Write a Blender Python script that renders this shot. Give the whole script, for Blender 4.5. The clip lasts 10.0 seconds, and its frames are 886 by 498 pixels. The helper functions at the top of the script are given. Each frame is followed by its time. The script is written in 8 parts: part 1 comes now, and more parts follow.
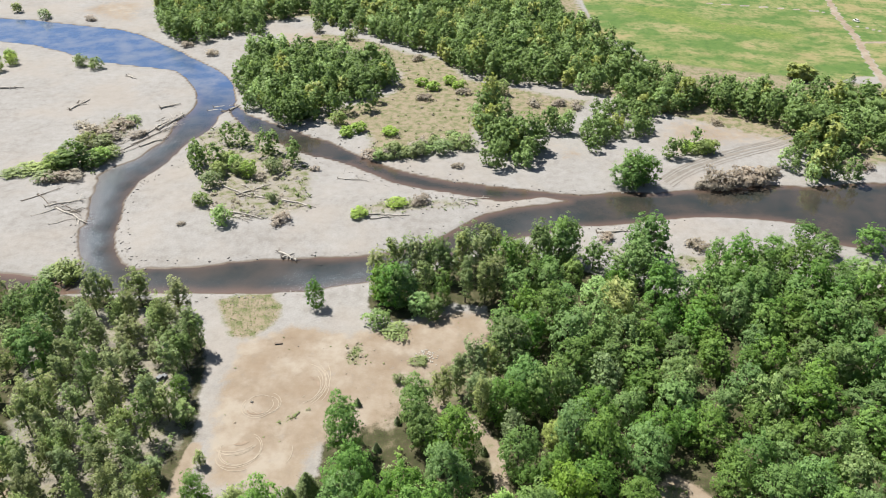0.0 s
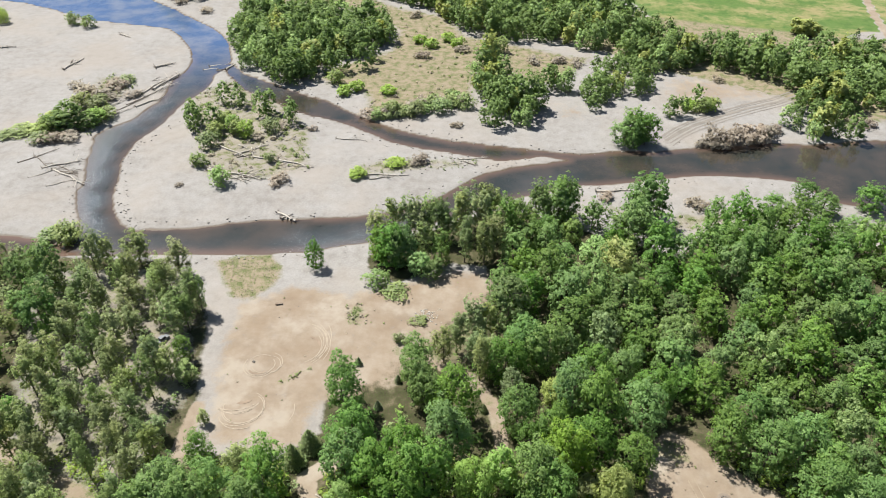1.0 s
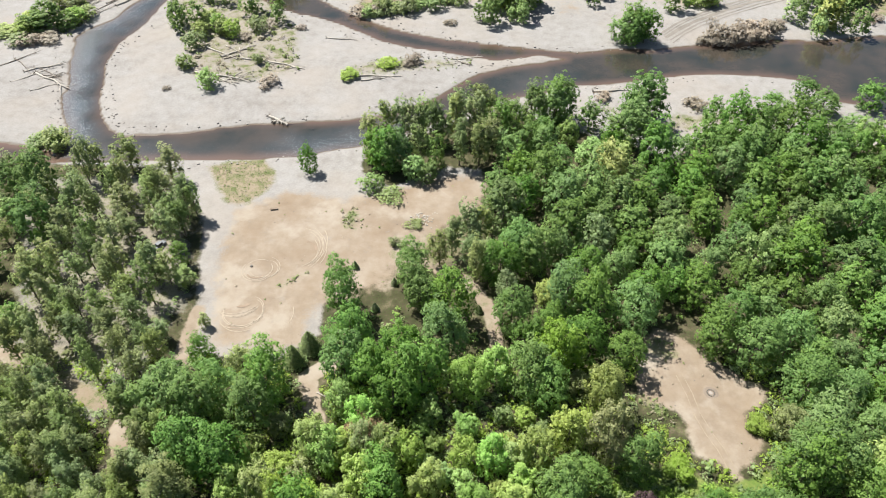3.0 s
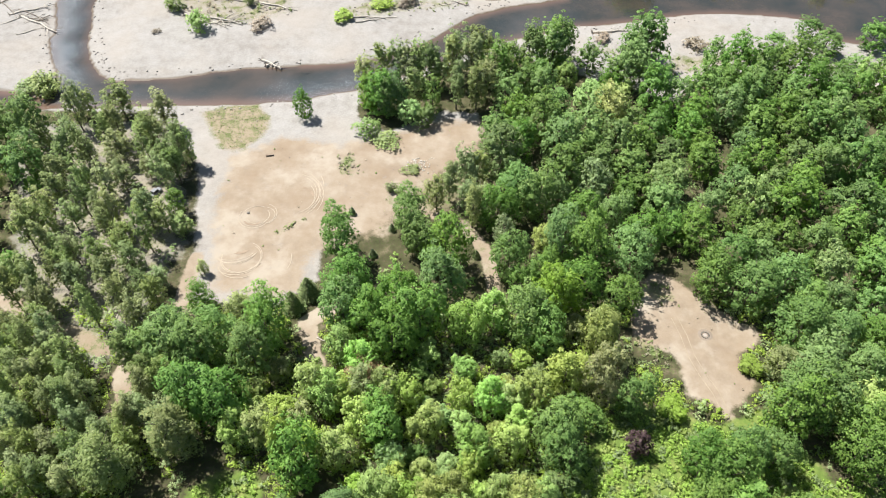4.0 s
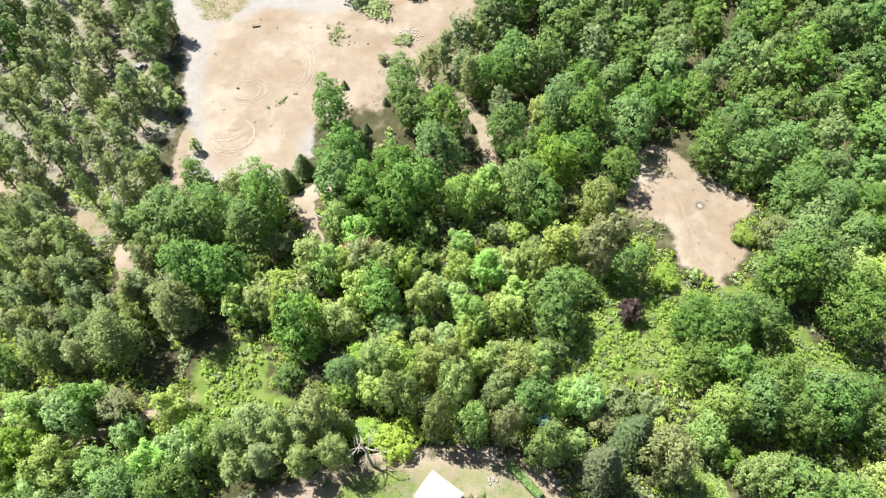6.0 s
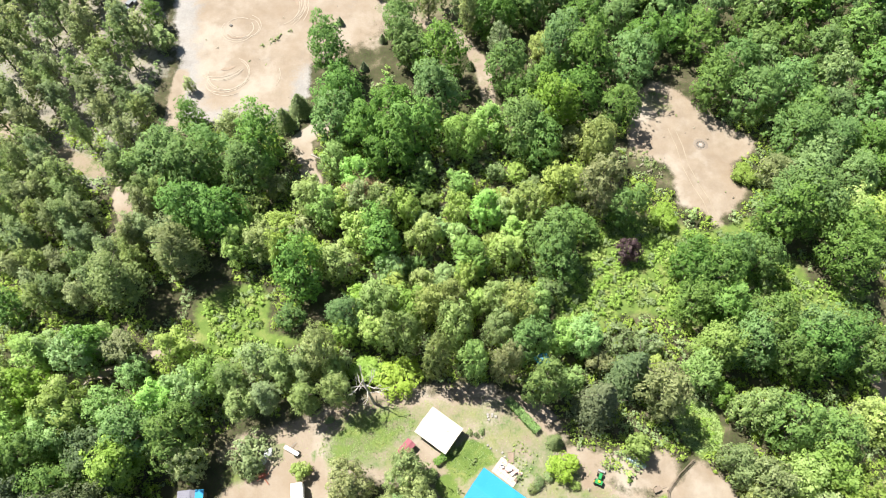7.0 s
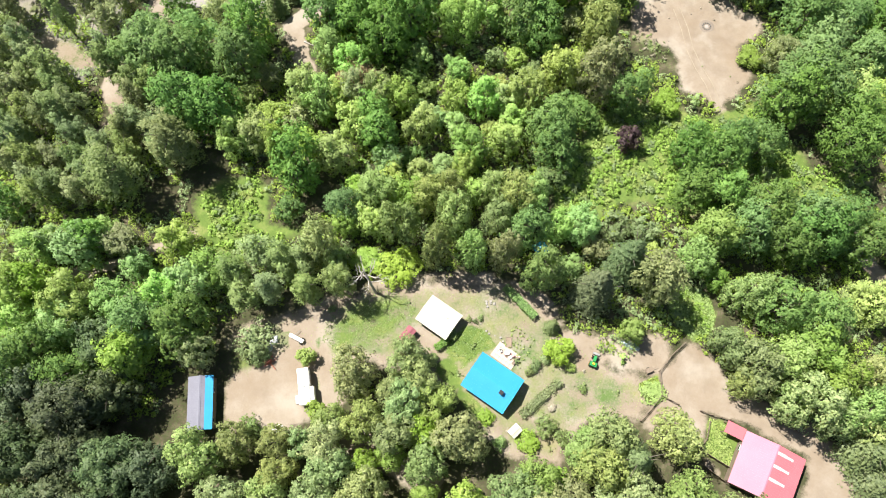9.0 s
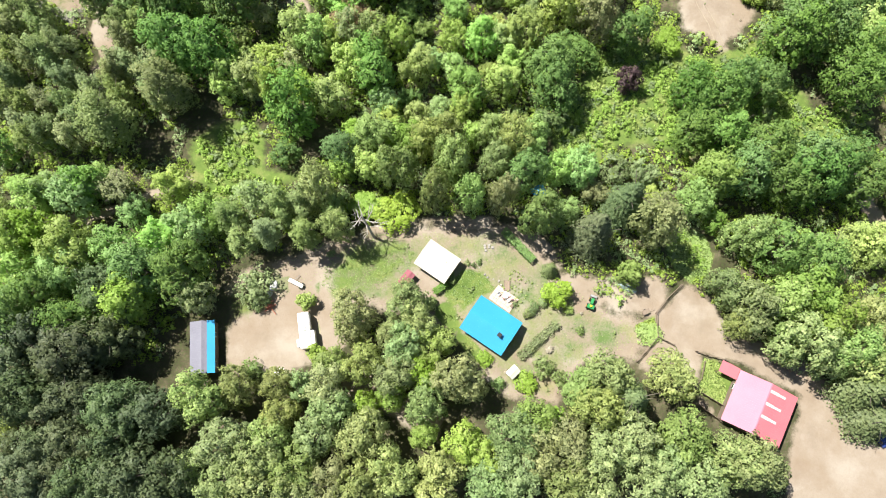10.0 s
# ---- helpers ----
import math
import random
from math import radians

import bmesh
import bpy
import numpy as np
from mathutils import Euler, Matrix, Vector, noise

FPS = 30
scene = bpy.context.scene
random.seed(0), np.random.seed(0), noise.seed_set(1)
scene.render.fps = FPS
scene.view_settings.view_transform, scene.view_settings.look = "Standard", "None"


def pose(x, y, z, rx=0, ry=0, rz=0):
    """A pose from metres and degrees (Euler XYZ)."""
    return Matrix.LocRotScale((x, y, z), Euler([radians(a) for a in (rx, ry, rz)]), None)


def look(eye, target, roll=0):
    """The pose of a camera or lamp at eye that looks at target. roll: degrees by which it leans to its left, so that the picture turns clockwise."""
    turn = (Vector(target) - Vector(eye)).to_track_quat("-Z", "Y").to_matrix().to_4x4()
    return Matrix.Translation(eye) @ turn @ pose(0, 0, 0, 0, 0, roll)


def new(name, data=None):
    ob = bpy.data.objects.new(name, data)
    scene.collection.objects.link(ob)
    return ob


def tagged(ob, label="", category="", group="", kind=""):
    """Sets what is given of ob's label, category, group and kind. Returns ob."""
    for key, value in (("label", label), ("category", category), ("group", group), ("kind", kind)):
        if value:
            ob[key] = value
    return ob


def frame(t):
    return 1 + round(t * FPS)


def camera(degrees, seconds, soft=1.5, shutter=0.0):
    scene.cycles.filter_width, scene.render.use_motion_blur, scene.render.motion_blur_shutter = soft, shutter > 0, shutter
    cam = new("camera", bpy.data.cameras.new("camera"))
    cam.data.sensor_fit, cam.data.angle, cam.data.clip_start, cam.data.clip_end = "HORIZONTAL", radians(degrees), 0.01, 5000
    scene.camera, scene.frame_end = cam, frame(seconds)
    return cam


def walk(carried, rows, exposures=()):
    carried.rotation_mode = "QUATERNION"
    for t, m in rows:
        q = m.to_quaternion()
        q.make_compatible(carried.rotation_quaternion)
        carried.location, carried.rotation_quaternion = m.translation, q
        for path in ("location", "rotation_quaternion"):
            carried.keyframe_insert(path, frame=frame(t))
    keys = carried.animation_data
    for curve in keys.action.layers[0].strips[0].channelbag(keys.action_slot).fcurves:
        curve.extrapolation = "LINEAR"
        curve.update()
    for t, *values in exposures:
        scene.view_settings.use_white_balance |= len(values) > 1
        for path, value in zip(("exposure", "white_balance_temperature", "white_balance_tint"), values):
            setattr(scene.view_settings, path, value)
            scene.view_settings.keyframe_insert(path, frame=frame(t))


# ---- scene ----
# One lens, one hovering place: the camera tilts down from the river to the farmstead.
cam = camera(64.2, 10.0, soft=1.0)
EYE = (0.0, 0.0, 150.0)
PATH = [
    (0, -0.00, -33.40, 0.56),
    (0.5, -0.01, -34.99, 0.43),
    (1, -0.10, -36.63, 0.37),
    (1.5, -0.22, -38.52, 0.32),
    (2, -0.36, -40.42, 0.29),
    (2.5, -0.52, -42.31, 0.27),
    (3, -0.68, -44.44, 0.21),
    (3.5, -0.85, -46.63, 0.15),
    (4, -1.01, -48.86, 0.08),
    (4.5, -1.13, -51.30, -0.03),
    (5, -1.25, -53.85, -0.16),
    (5.5, -1.36, -56.43, -0.27),
    (6, -1.49, -59.00, -0.38),
    (6.5, -1.54, -61.42, -0.50),
    (7, -1.56, -63.80, -0.62),
    (7.5, -1.56, -66.16, -0.75),
    (8, -1.48, -68.36, -0.95),
    (8.5, -1.49, -70.53, -1.14),
    (9, -1.46, -72.68, -1.32),
    (9.5, -1.50, -74.88, -1.47),
    (10, -1.56, -77.20, -1.65),
]
# the clip brightens a little as the view tips down
EXPOSURES = [(0.0, 0.88), (2.5, 0.98), (5.0, 1.30), (7.5, 1.38), (10.0, 1.29)]
walk(cam, [(t, pose(*EYE) @ pose(0, 0, 0, 0, 0, yaw) @ pose(0, 0, 0, 90 + pitch, 0, 0) @ pose(0, 0, 0, 0, 0, roll)) for t, yaw, pitch, roll in PATH], EXPOSURES)

# ---- light ----
SUN_FROM = (-0.77, 0.63)
SUN_HEIGHT = 60.0
world = bpy.data.worlds.new("sky")
scene.world = world
world.use_nodes = True
wn = world.node_tree.nodes
sky = wn.new("ShaderNodeTexSky")
sky.sky_type = "NISHITA"
sky.sun_disc = False
sky.sun_elevation = radians(SUN_HEIGHT)
sky.sun_rotation = math.atan2(SUN_FROM[0], SUN_FROM[1])
world.node_tree.links.new(sky.outputs[0], wn["Background"].inputs[0])
wn["Background"].inputs[1].default_value = 0.051
sun = new("sun", bpy.data.lights.new("sun", "SUN"))
sun.data.energy, sun.data.angle, sun.data.color = 5.0, radians(0.53), (1.0, 0.95, 0.87)
_e = radians(SUN_HEIGHT)
sun.matrix_world = look((0, 0, 0), (-SUN_FROM[0] * math.cos(_e), -SUN_FROM[1] * math.cos(_e), -math.sin(_e)))


# ---- materials ----
class Mat:
    """A node material with short ways to add nodes."""

    def __init__(self, name, rough=0.8, metal=0.0, spec=0.3):
        self.m = bpy.data.materials.new(name)
        self.m.use_nodes = True
        self.t = self.m.node_tree
        self.b = self.t.nodes["Principled BSDF"]
        self.b.inputs["Roughness"].default_value = rough
        self.b.inputs["Metallic"].default_value = metal
        self.b.inputs["Specular IOR Level"].default_value = spec

    def n(self, kind, **props):
        node = self.t.nodes.new(kind)
        for k, v in props.items():
            setattr(node, k, v)
        return node

    def link(self, a, b):
        self.t.links.new(a, b)

    def put(self, socket, v):
        if hasattr(v, "is_linked"):
            self.link(v, socket)
        else:
            socket.default_value = v

    def coords(self, kind="Object"):
        return self.n("ShaderNodeTexCoord").outputs[kind]

    def place(self):
        return self.n("ShaderNodeNewGeometry").outputs["Position"]

    def island(self):
        return self.n("ShaderNodeNewGeometry").outputs["Random Per Island"]

    def chance(self):
        return self.n("ShaderNodeObjectInfo").outputs["Random"]

    def noise(self, vec, scale, detail=3.0, rough=0.6, out="Fac"):
        x = self.n("ShaderNodeTexNoise")
        self.link(vec, x.inputs["Vector"])
        x.inputs["Scale"].default_value, x.inputs["Detail"].default_value, x.inputs["Roughness"].default_value = scale, detail, rough
        return x.outputs[out]

    def cells(self, vec, scale, out="Distance"):
        x = self.n("ShaderNodeTexVoronoi")
        self.link(vec, x.inputs["Vector"])
        x.inputs["Scale"].default_value = scale
        return x.outputs[out]

    def ramp(self, fac, stops):
        x = self.n("ShaderNodeValToRGB")
        self.link(fac, x.inputs[0])
        el = x.color_ramp.elements
        while len(el) < len(stops):
            el.new(0.5)
        for e, (p, c) in zip(el, stops):
            e.position = p
            e.color = (*c, 1) if len(c) == 3 else c
        return x.outputs[0]

    def span(self, v, a, b, c=0.0, d=1.0):
        x = self.n("ShaderNodeMapRange")
        self.link(v, x.inputs[0])
        for i, k in enumerate((a, b, c, d)):
            x.inputs[1 + i].default_value = k
        return x.outputs[0]

    def mix(self, fac, a, b, how="MIX"):
        x = self.n("ShaderNodeMix", data_type="RGBA", blend_type=how)
        self.put(x.inputs[0], fac)
        for s, v in ((x.inputs[6], a), (x.inputs[7], b)):
            self.put(s, (*v, 1) if isinstance(v, tuple) and len(v) == 3 else v)
        return x.outputs[2]

    def math(self, how, a, b=0.0):
        x = self.n("ShaderNodeMath", operation=how)
        self.put(x.inputs[0], a)
        self.put(x.inputs[1], b)
        return x.outputs[0]

    def hsv(self, col, hue=0.5, sat=1.0, val=1.0):
        x = self.n("ShaderNodeHueSaturation")
        for s, v in (("Hue", hue), ("Saturation", sat), ("Value", val), ("Color", col)):
            self.put(x.inputs[s], (*v, 1) if isinstance(v, tuple) and len(v) == 3 else v)
        return x.outputs[0]

    def bump(self, height, strength=0.4, distance=0.05):
        x = self.n("ShaderNodeBump")
        self.link(height, x.inputs["Height"])
        x.inputs["Strength"].default_value, x.inputs["Distance"].default_value = strength, distance
        self.link(x.outputs[0], self.b.inputs["Normal"])

    def colour(self, v):
        self.put(self.b.inputs["Base Color"], (*v, 1) if isinstance(v, tuple) and len(v) == 3 else v)
        return self


def mottled(name, dark, light, scale=3.0, rough=0.8, metal=0.0, bump=0.3, depth=0.02):
    """A surface of two close tones in patches and grain."""
    m = Mat(name, rough, metal)
    p = m.coords()
    big, fine = m.noise(p, scale * 0.25, 3), m.noise(p, scale * 4, 3)
    both = m.math("ADD", m.math("MULTIPLY", big, 0.6), m.math("MULTIPLY", fine, 0.4))
    m.colour(m.ramp(both, [(0.3, dark), (0.7, light)]))
    m.bump(fine, bump, depth)
    return m.m


def leaf_material(name, dark, light, shine=0.35, swing=0.03):
    """Leaves: two greens from clump to clump, a hue of its own for each tree, light through the blade."""
    m = Mat(name, 0.55, 0.0, shine)
    p = m.coords()
    f = m.math("ADD", m.math("MULTIPLY", m.island(), 0.30), m.math("MULTIPLY", m.noise(p, 0.55, 3), 0.70))
    col = m.ramp(f, [(0.28, dark), (0.72, light)])
    ch = m.chance()
    col = m.hsv(col, m.span(ch, 0, 1, 0.5 - swing, 0.5 + swing * 0.3), m.span(m.math("FRACT", m.math("MULTIPLY", ch, 7.3)), 0, 1, 0.86, 1.12), m.span(m.math("FRACT", m.math("MULTIPLY", ch, 13.7)), 0, 1, 0.80, 1.18))
    m.colour(col)
    tr = m.n("ShaderNodeBsdfTranslucent")
    m.link(m.hsv(col, 0.49, 1.1, 1.35), tr.inputs[0])
    mx = m.n("ShaderNodeMixShader")
    mx.inputs[0].default_value = 0.36
    m.link(m.b.outputs[0], mx.inputs[1])
    m.link(tr.outputs[0], mx.inputs[2])
    m.link(mx.outputs[0], m.t.nodes["Material Output"].inputs[0])
    return m.m


LEAF = {
    "alder": leaf_material("alder_leaves", (0.088, 0.182, 0.050), (0.200, 0.338, 0.092), 0.2, swing=0.02),
    "cottonwood": leaf_material("cottonwood_leaves", (0.135, 0.208, 0.075), (0.315, 0.405, 0.165), 0.25, swing=0.035),
    "willow": leaf_material("willow_leaves", (0.220, 0.345, 0.112), (0.350, 0.515, 0.170), 0.2, swing=0.045),
    "oak": leaf_material("oak_leaves", (0.140, 0.222, 0.074), (0.352, 0.450, 0.178), 0.25, swing=0.045),
    "evergreen": leaf_material("evergreen_oak_leaves", (0.060, 0.098, 0.043), (0.148, 0.195, 0.090)),
    "fir": leaf_material("fir_needles", (0.090, 0.145, 0.062), (0.225, 0.300, 0.137)),
    "lime": leaf_material("lime_green_leaves", (0.181, 0.300, 0.053), (0.330, 0.460, 0.130), 0.2, swing=0.02),
    "shrub": leaf_material("shrub_leaves", (0.156, 0.235, 0.090), (0.294, 0.390, 0.155)),
    "bramble": leaf_material("bramble_leaves", (0.160, 0.255, 0.055), (0.300, 0.410, 0.120), 0.2, swing=0.012),
    "plum": leaf_material("plum_leaves", (0.055, 0.035, 0.038), (0.150, 0.100, 0.100), 0.2),
    "russet": leaf_material("russet_leaves", (0.200, 0.170, 0.085), (0.380, 0.310, 0.180), 0.2),
    "dry": leaf_material("dry_brush_leaves", (0.225, 0.205, 0.155), (0.400, 0.365, 0.285)),
}
BARK = mottled("bark", (0.06, 0.05, 0.04), (0.16, 0.14, 0.11), 4)
PALE_BARK = mottled("bleached_wood", (0.26, 0.24, 0.21), (0.48, 0.45, 0.40), 4)


def ground_material():
    """Gravel, soil, grass and forest floor, by the ground's cover layers."""
    m = Mat("ground_cover", 0.95, 0.0, 0.15)
    p = m.place()
    at = m.n("ShaderNodeAttribute", attribute_name="cover")
    sep = m.n("ShaderNodeSeparateColor")
    m.link(at.outputs["Color"], sep.inputs[0])
    at2 = m.n("ShaderNodeAttribute", attribute_name="cover_more")
    sep2 = m.n("ShaderNodeSeparateColor")
    m.link(at2.outputs["Color"], sep2.inputs[0])
    wide, mid, fine = m.noise(p, 0.035, 4), m.noise(p, 0.25, 5, 0.65), m.noise(p, 2.2, 4, 0.7)
    grit = m.cells(p, 2.5, "Color")
    gsep = m.n("ShaderNodeSeparateColor")
    m.link(grit, gsep.inputs[0])
    # gravel
    gravel = m.ramp(m.math("ADD", m.math("MULTIPLY", mid, 0.6), m.math("MULTIPLY", wide, 0.4)), [(0.34, (0.190, 0.180, 0.168)), (0.47, (0.232, 0.225, 0.215)), (0.64, (0.264, 0.260, 0.253))])
    gravel = m.mix(0.22, gravel, m.ramp(gsep.outputs[0], [(0.0, (0.3, 0.3, 0.3)), (1.0, (0.68, 0.67, 0.66))]), "OVERLAY")
    gravel = m.mix(m.span(m.noise(p, 0.022, 4), 0.46, 0.62, 0.0, 0.5), gravel, (0.262, 0.236, 0.207))
    # bare soil
    soil = m.ramp(m.math("ADD", m.math("MULTIPLY", mid, 0.55), m.math("MULTIPLY", wide, 0.45)), [(0.36, (0.192, 0.156, 0.120)), (0.5, (0.240, 0.200, 0.156)), (0.62, (0.268, 0.232, 0.188))])
    soil = m.mix(m.span(fine, 0.3, 0.7, 0.0, 0.35), soil, (0.220, 0.174, 0.124))
    patch = m.noise(p, 0.075, 5, 0.6)
    soil = m.mix(m.span(patch, 0.5, 0.66, 0.0, 0.5), soil, (0.180, 0.132, 0.088))
    soil = m.mix(m.span(patch, 0.48, 0.36, 0.0, 0.6), soil, (0.315, 0.285, 0.240))
    # forest floor
    floor_c = m.ramp(mid, [(0.3, (0.030, 0.030, 0.016)), (0.5, (0.060, 0.052, 0.032)), (0.68, (0.140, 0.115, 0.080))])
    floor_c = m.mix(m.span(fine, 0.42, 0.62, 0.0, 0.7), floor_c, (0.046, 0.066, 0.020))
    # dry grass
    grass = m.ramp(m.math("ADD", m.math("MULTIPLY", mid, 0.5), m.math("MULTIPLY", wide, 0.5)), [(0.36, (0.080, 0.120, 0.036)), (0.5, (0.150, 0.178, 0.065)), (0.62, (0.232, 0.214, 0.108))])
    grass = m.mix(m.span(fine, 0.35, 0.7, 0.0, 0.4), grass, (0.100, 0.133, 0.046))
    stretch = m.n("ShaderNodeMapping")
    stretch.inputs["Scale"].default_value = (0.75, 0.75, 1.0)
    stretch.inputs["Rotation"].default_value = (0, 0, 0.25)
    m.link(p, stretch.inputs["Vector"])
    streak = m.noise(stretch.outputs[0], 0.05, 5, 0.6)
    grass = m.mix(m.span(streak, 0.49, 0.57, 0.0, 0.8), grass, (0.066, 0.128, 0.032))
    tussock = m.noise(stretch.outputs[0], 0.2, 4, 0.65)
    grass = m.mix(m.span(tussock, 0.52, 0.62, 0.0, 0.5), grass, (0.050, 0.098, 0.028))
    grass = m.mix(m.span(streak, 0.45, 0.36, 0.0, 0.6), grass, (0.270, 0.215, 0.120))
    # fresh green
    fresh = m.ramp(mid, [(0.3, (0.068, 0.112, 0.024)), (0.52, (0.120, 0.170, 0.040)), (0.68, (0.200, 0.215, 0.075))])
    fresh = m.mix(m.span(fine, 0.35, 0.7, 0.0, 0.5), fresh, (0.058, 0.108, 0.025))
    edge = m.math("ADD", m.math("MULTIPLY", mid, 0.7), m.math("MULTIPLY", fine, 0.3))

    def layer(under, over, mask):
        k = m.math("ADD", mask, m.math("MULTIPLY", m.math("SUBTRACT", edge, 0.5), 1.1))
        return m.mix(m.span(k, 0.38, 0.62), under, over)

    col = layer(floor_c, gravel, sep.outputs[0])
    col = layer(col, soil, sep.outputs[2])
    col = layer(col, grass, sep.outputs[1])
    col = layer(col, fresh, sep2.outputs[0])
    scrub = m.mix(m.span(m.math("ADD", m.math("MULTIPLY", fine, 0.4), m.math("MULTIPLY", mid, 0.6)), 0.46, 0.58), (0.225, 0.188, 0.135), (0.105, 0.122, 0.052))
    col = layer(col, scrub, sep2.outputs[1])
    wet = m.span(m.math("ADD", sep2.outputs[2], m.math("MULTIPLY", m.math("SUBTRACT", mid, 0.5), 0.6)), 0.35, 0.7)
    col = m.mix(wet, col, (0.087, 0.065, 0.046))
    m.colour(col)
    m.link(m.span(wet, 0, 1, 0.95, 0.45), m.b.inputs["Roughness"])
    m.bump(m.math("ADD", fine, m.math("MULTIPLY", gsep.outputs[1], 0.4)), 0.5, 0.12)
    return m.m


def water_material():
    m = Mat("river_water", 0.06, 0.0, 0.5)
    p = m.place()
    at = m.n("ShaderNodeAttribute", attribute_name="rapid")
    sep = m.n("ShaderNodeSeparateColor")
    m.link(at.outputs["Color"], sep.inputs[0])
    wide, mid, fine = m.noise(p, 0.06, 4), m.noise(p, 0.5, 4, 0.65), m.noise(p, 2.6, 3, 0.6)
    body = m.ramp(wide, [(0.35, (0.024, 0.027, 0.023)), (0.65, (0.052, 0.043, 0.034))])
    body = m.mix(sep.outputs[1], body, (0.120, 0.078, 0.060))
    # third channel: the sky's reflection painted into the body colour as blue
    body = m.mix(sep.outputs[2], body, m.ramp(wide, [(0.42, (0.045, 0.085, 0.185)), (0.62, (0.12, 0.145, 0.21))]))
    body = m.mix(m.math("MULTIPLY", sep.outputs[0], 0.5), body, (0.085, 0.105, 0.125))
    # pale specks on the rapids: foam, and glints of light painted in with it
    foam_glint = m.span(m.math("ADD", m.math("MULTIPLY", fine, 0.75), m.math("MULTIPLY", sep.outputs[0], 0.13)), 0.52, 0.64)
    foam_glint = m.math("MULTIPLY", foam_glint, m.math("MINIMUM", m.math("MULTIPLY", sep.outputs[0], 1.3), 1.0))
    m.colour(m.mix(foam_glint, body, (0.36, 0.39, 0.41)))
    m.link(m.span(foam_glint, 0, 1, 0.08, 0.6), m.b.inputs["Roughness"])
    h = m.math("ADD", m.math("MULTIPLY", mid, 0.35), m.math("MULTIPLY", m.math("MULTIPLY", fine, sep.outputs[0]), 0.8))
    m.bump(h, 0.45, 0.3)
    return m.m


# ---- the lie of the land ----
MAIN_RIVER = [
    (-447.3, 545.2, 55.7), (-320.1, 508.4, 35.3), (-264.6, 489.4, 30.8), (-227.6, 475.3, 34.6), (-199.8, 462.7, 24.2), (-151.7, 423.5, 12.3),
    (-136.6, 399, 11.1), (-129.1, 380.6, 10.5), (-129.1, 358.9, 10.4), (-133.8, 329.9, 16.6), (-140.4, 315.1, 17.1), (-143.4, 297, 14.1),
    (-149.1, 282.3, 9.6), (-144.3, 260.5, 7.2), (-140.5, 244.4, 7.2), (-133.9, 227.8, 7), (-128.1, 215.4, 7.2), (-116.8, 205.5, 8.7),
    (-99.1, 206.8, 8.6), (-68, 210.1, 9.6), (-48.7, 212.2, 9.4), (-26.1, 216.2, 8.9), (-5.2, 228.8, 10.3), (16.1, 242.3, 11.8),
    (34.1, 251.1, 14.3), (52.8, 258.9, 11.9), (76.2, 262.1, 13), (101.7, 266.6, 12.8), (156.4, 268.7, 19.5), (170.9, 262.6, 29.3),
    (188.2, 261.5, 32.2), (233.1, 261.5, 32.6),
]
SIDE_CHANNEL = [
    (-111.8, 363.9, 19.3), (-92.2, 344.2, 10.2), (-74.3, 327, 7.4), (-63.5, 321.4, 9.3), (-44.8, 305.6, 7), (-22.2, 290.6, 6.7),
    (-1.2, 281.1, 5.4), (18.8, 274, 4.9), (40.8, 270.3, 4.8), (62.7, 268, 5.1),
]
RIVER_UPPER = [(-367.2, 548.3), (-337.6, 541.5), (-310.2, 537.9), (-285.1, 529.8), (-261.4, 523.2), (-235.5, 515.5), (-216.8, 503.7), (-195.8, 483.4), (-176.9, 466.8), (-160.6, 449.9), (-142.9, 432), (-134, 421), (-125.7, 404.7), (-118.1, 379.8), (-118.8, 366.5), (-122.8, 359.2), (-121.4, 350.8), (-122.4, 338.4), (-128.2, 325.8), (-130.3, 317.2), (-141.4, 322.8), (-141, 334.4), (-142.1, 352.6), (-139.1, 364.4), (-139.7, 379.2), (-146.2, 396.7), (-157.3, 415.3), (-168.6, 429.2), (-192.6, 436.9), (-224.6, 444.7), (-255.4, 464.4), (-281, 478.2), (-307.7, 484.9), (-333.6, 489.3)]
RIVER_BEND = [(-128.4, 326.5), (-130.1, 316.6), (-132.1, 299.3), (-137.2, 283.8), (-138.3, 273.2), (-137.2, 263.2), (-133.5, 249.1), (-131.7, 240.4), (-127.3, 228.1), (-121.6, 218.5), (-114.1, 214.2), (-91.6, 216.4), (-81.7, 218.8), (-67.3, 220.9), (-56.9, 222.6), (-39.7, 222.9), (-29, 224.7), (-18.4, 227.6), (-17.4, 212.5), (-27.4, 207.4), (-39.3, 204.5), (-46, 202), (-66.7, 199.6), (-88.8, 199.9), (-106.7, 199.7), (-128.3, 198.6), (-132.3, 206.4), (-138, 222), (-143.2, 231.8), (-147.3, 242.2), (-145.9, 245.3), (-151.9, 262.9), (-155.8, 278.1), (-158.8, 287.8), (-156.4, 294.7), (-147.5, 304.9), (-141.7, 323.5)]
RIVER_BACKWATER = [(-116.7, 199.5), (-128.3, 198.6), (-141.7, 197.4), (-156.7, 199.5), (-181.5, 200.8), (-186.5, 209), (-163, 211.5), (-149.4, 209.2), (-139.5, 205.6), (-129.8, 206.8)]
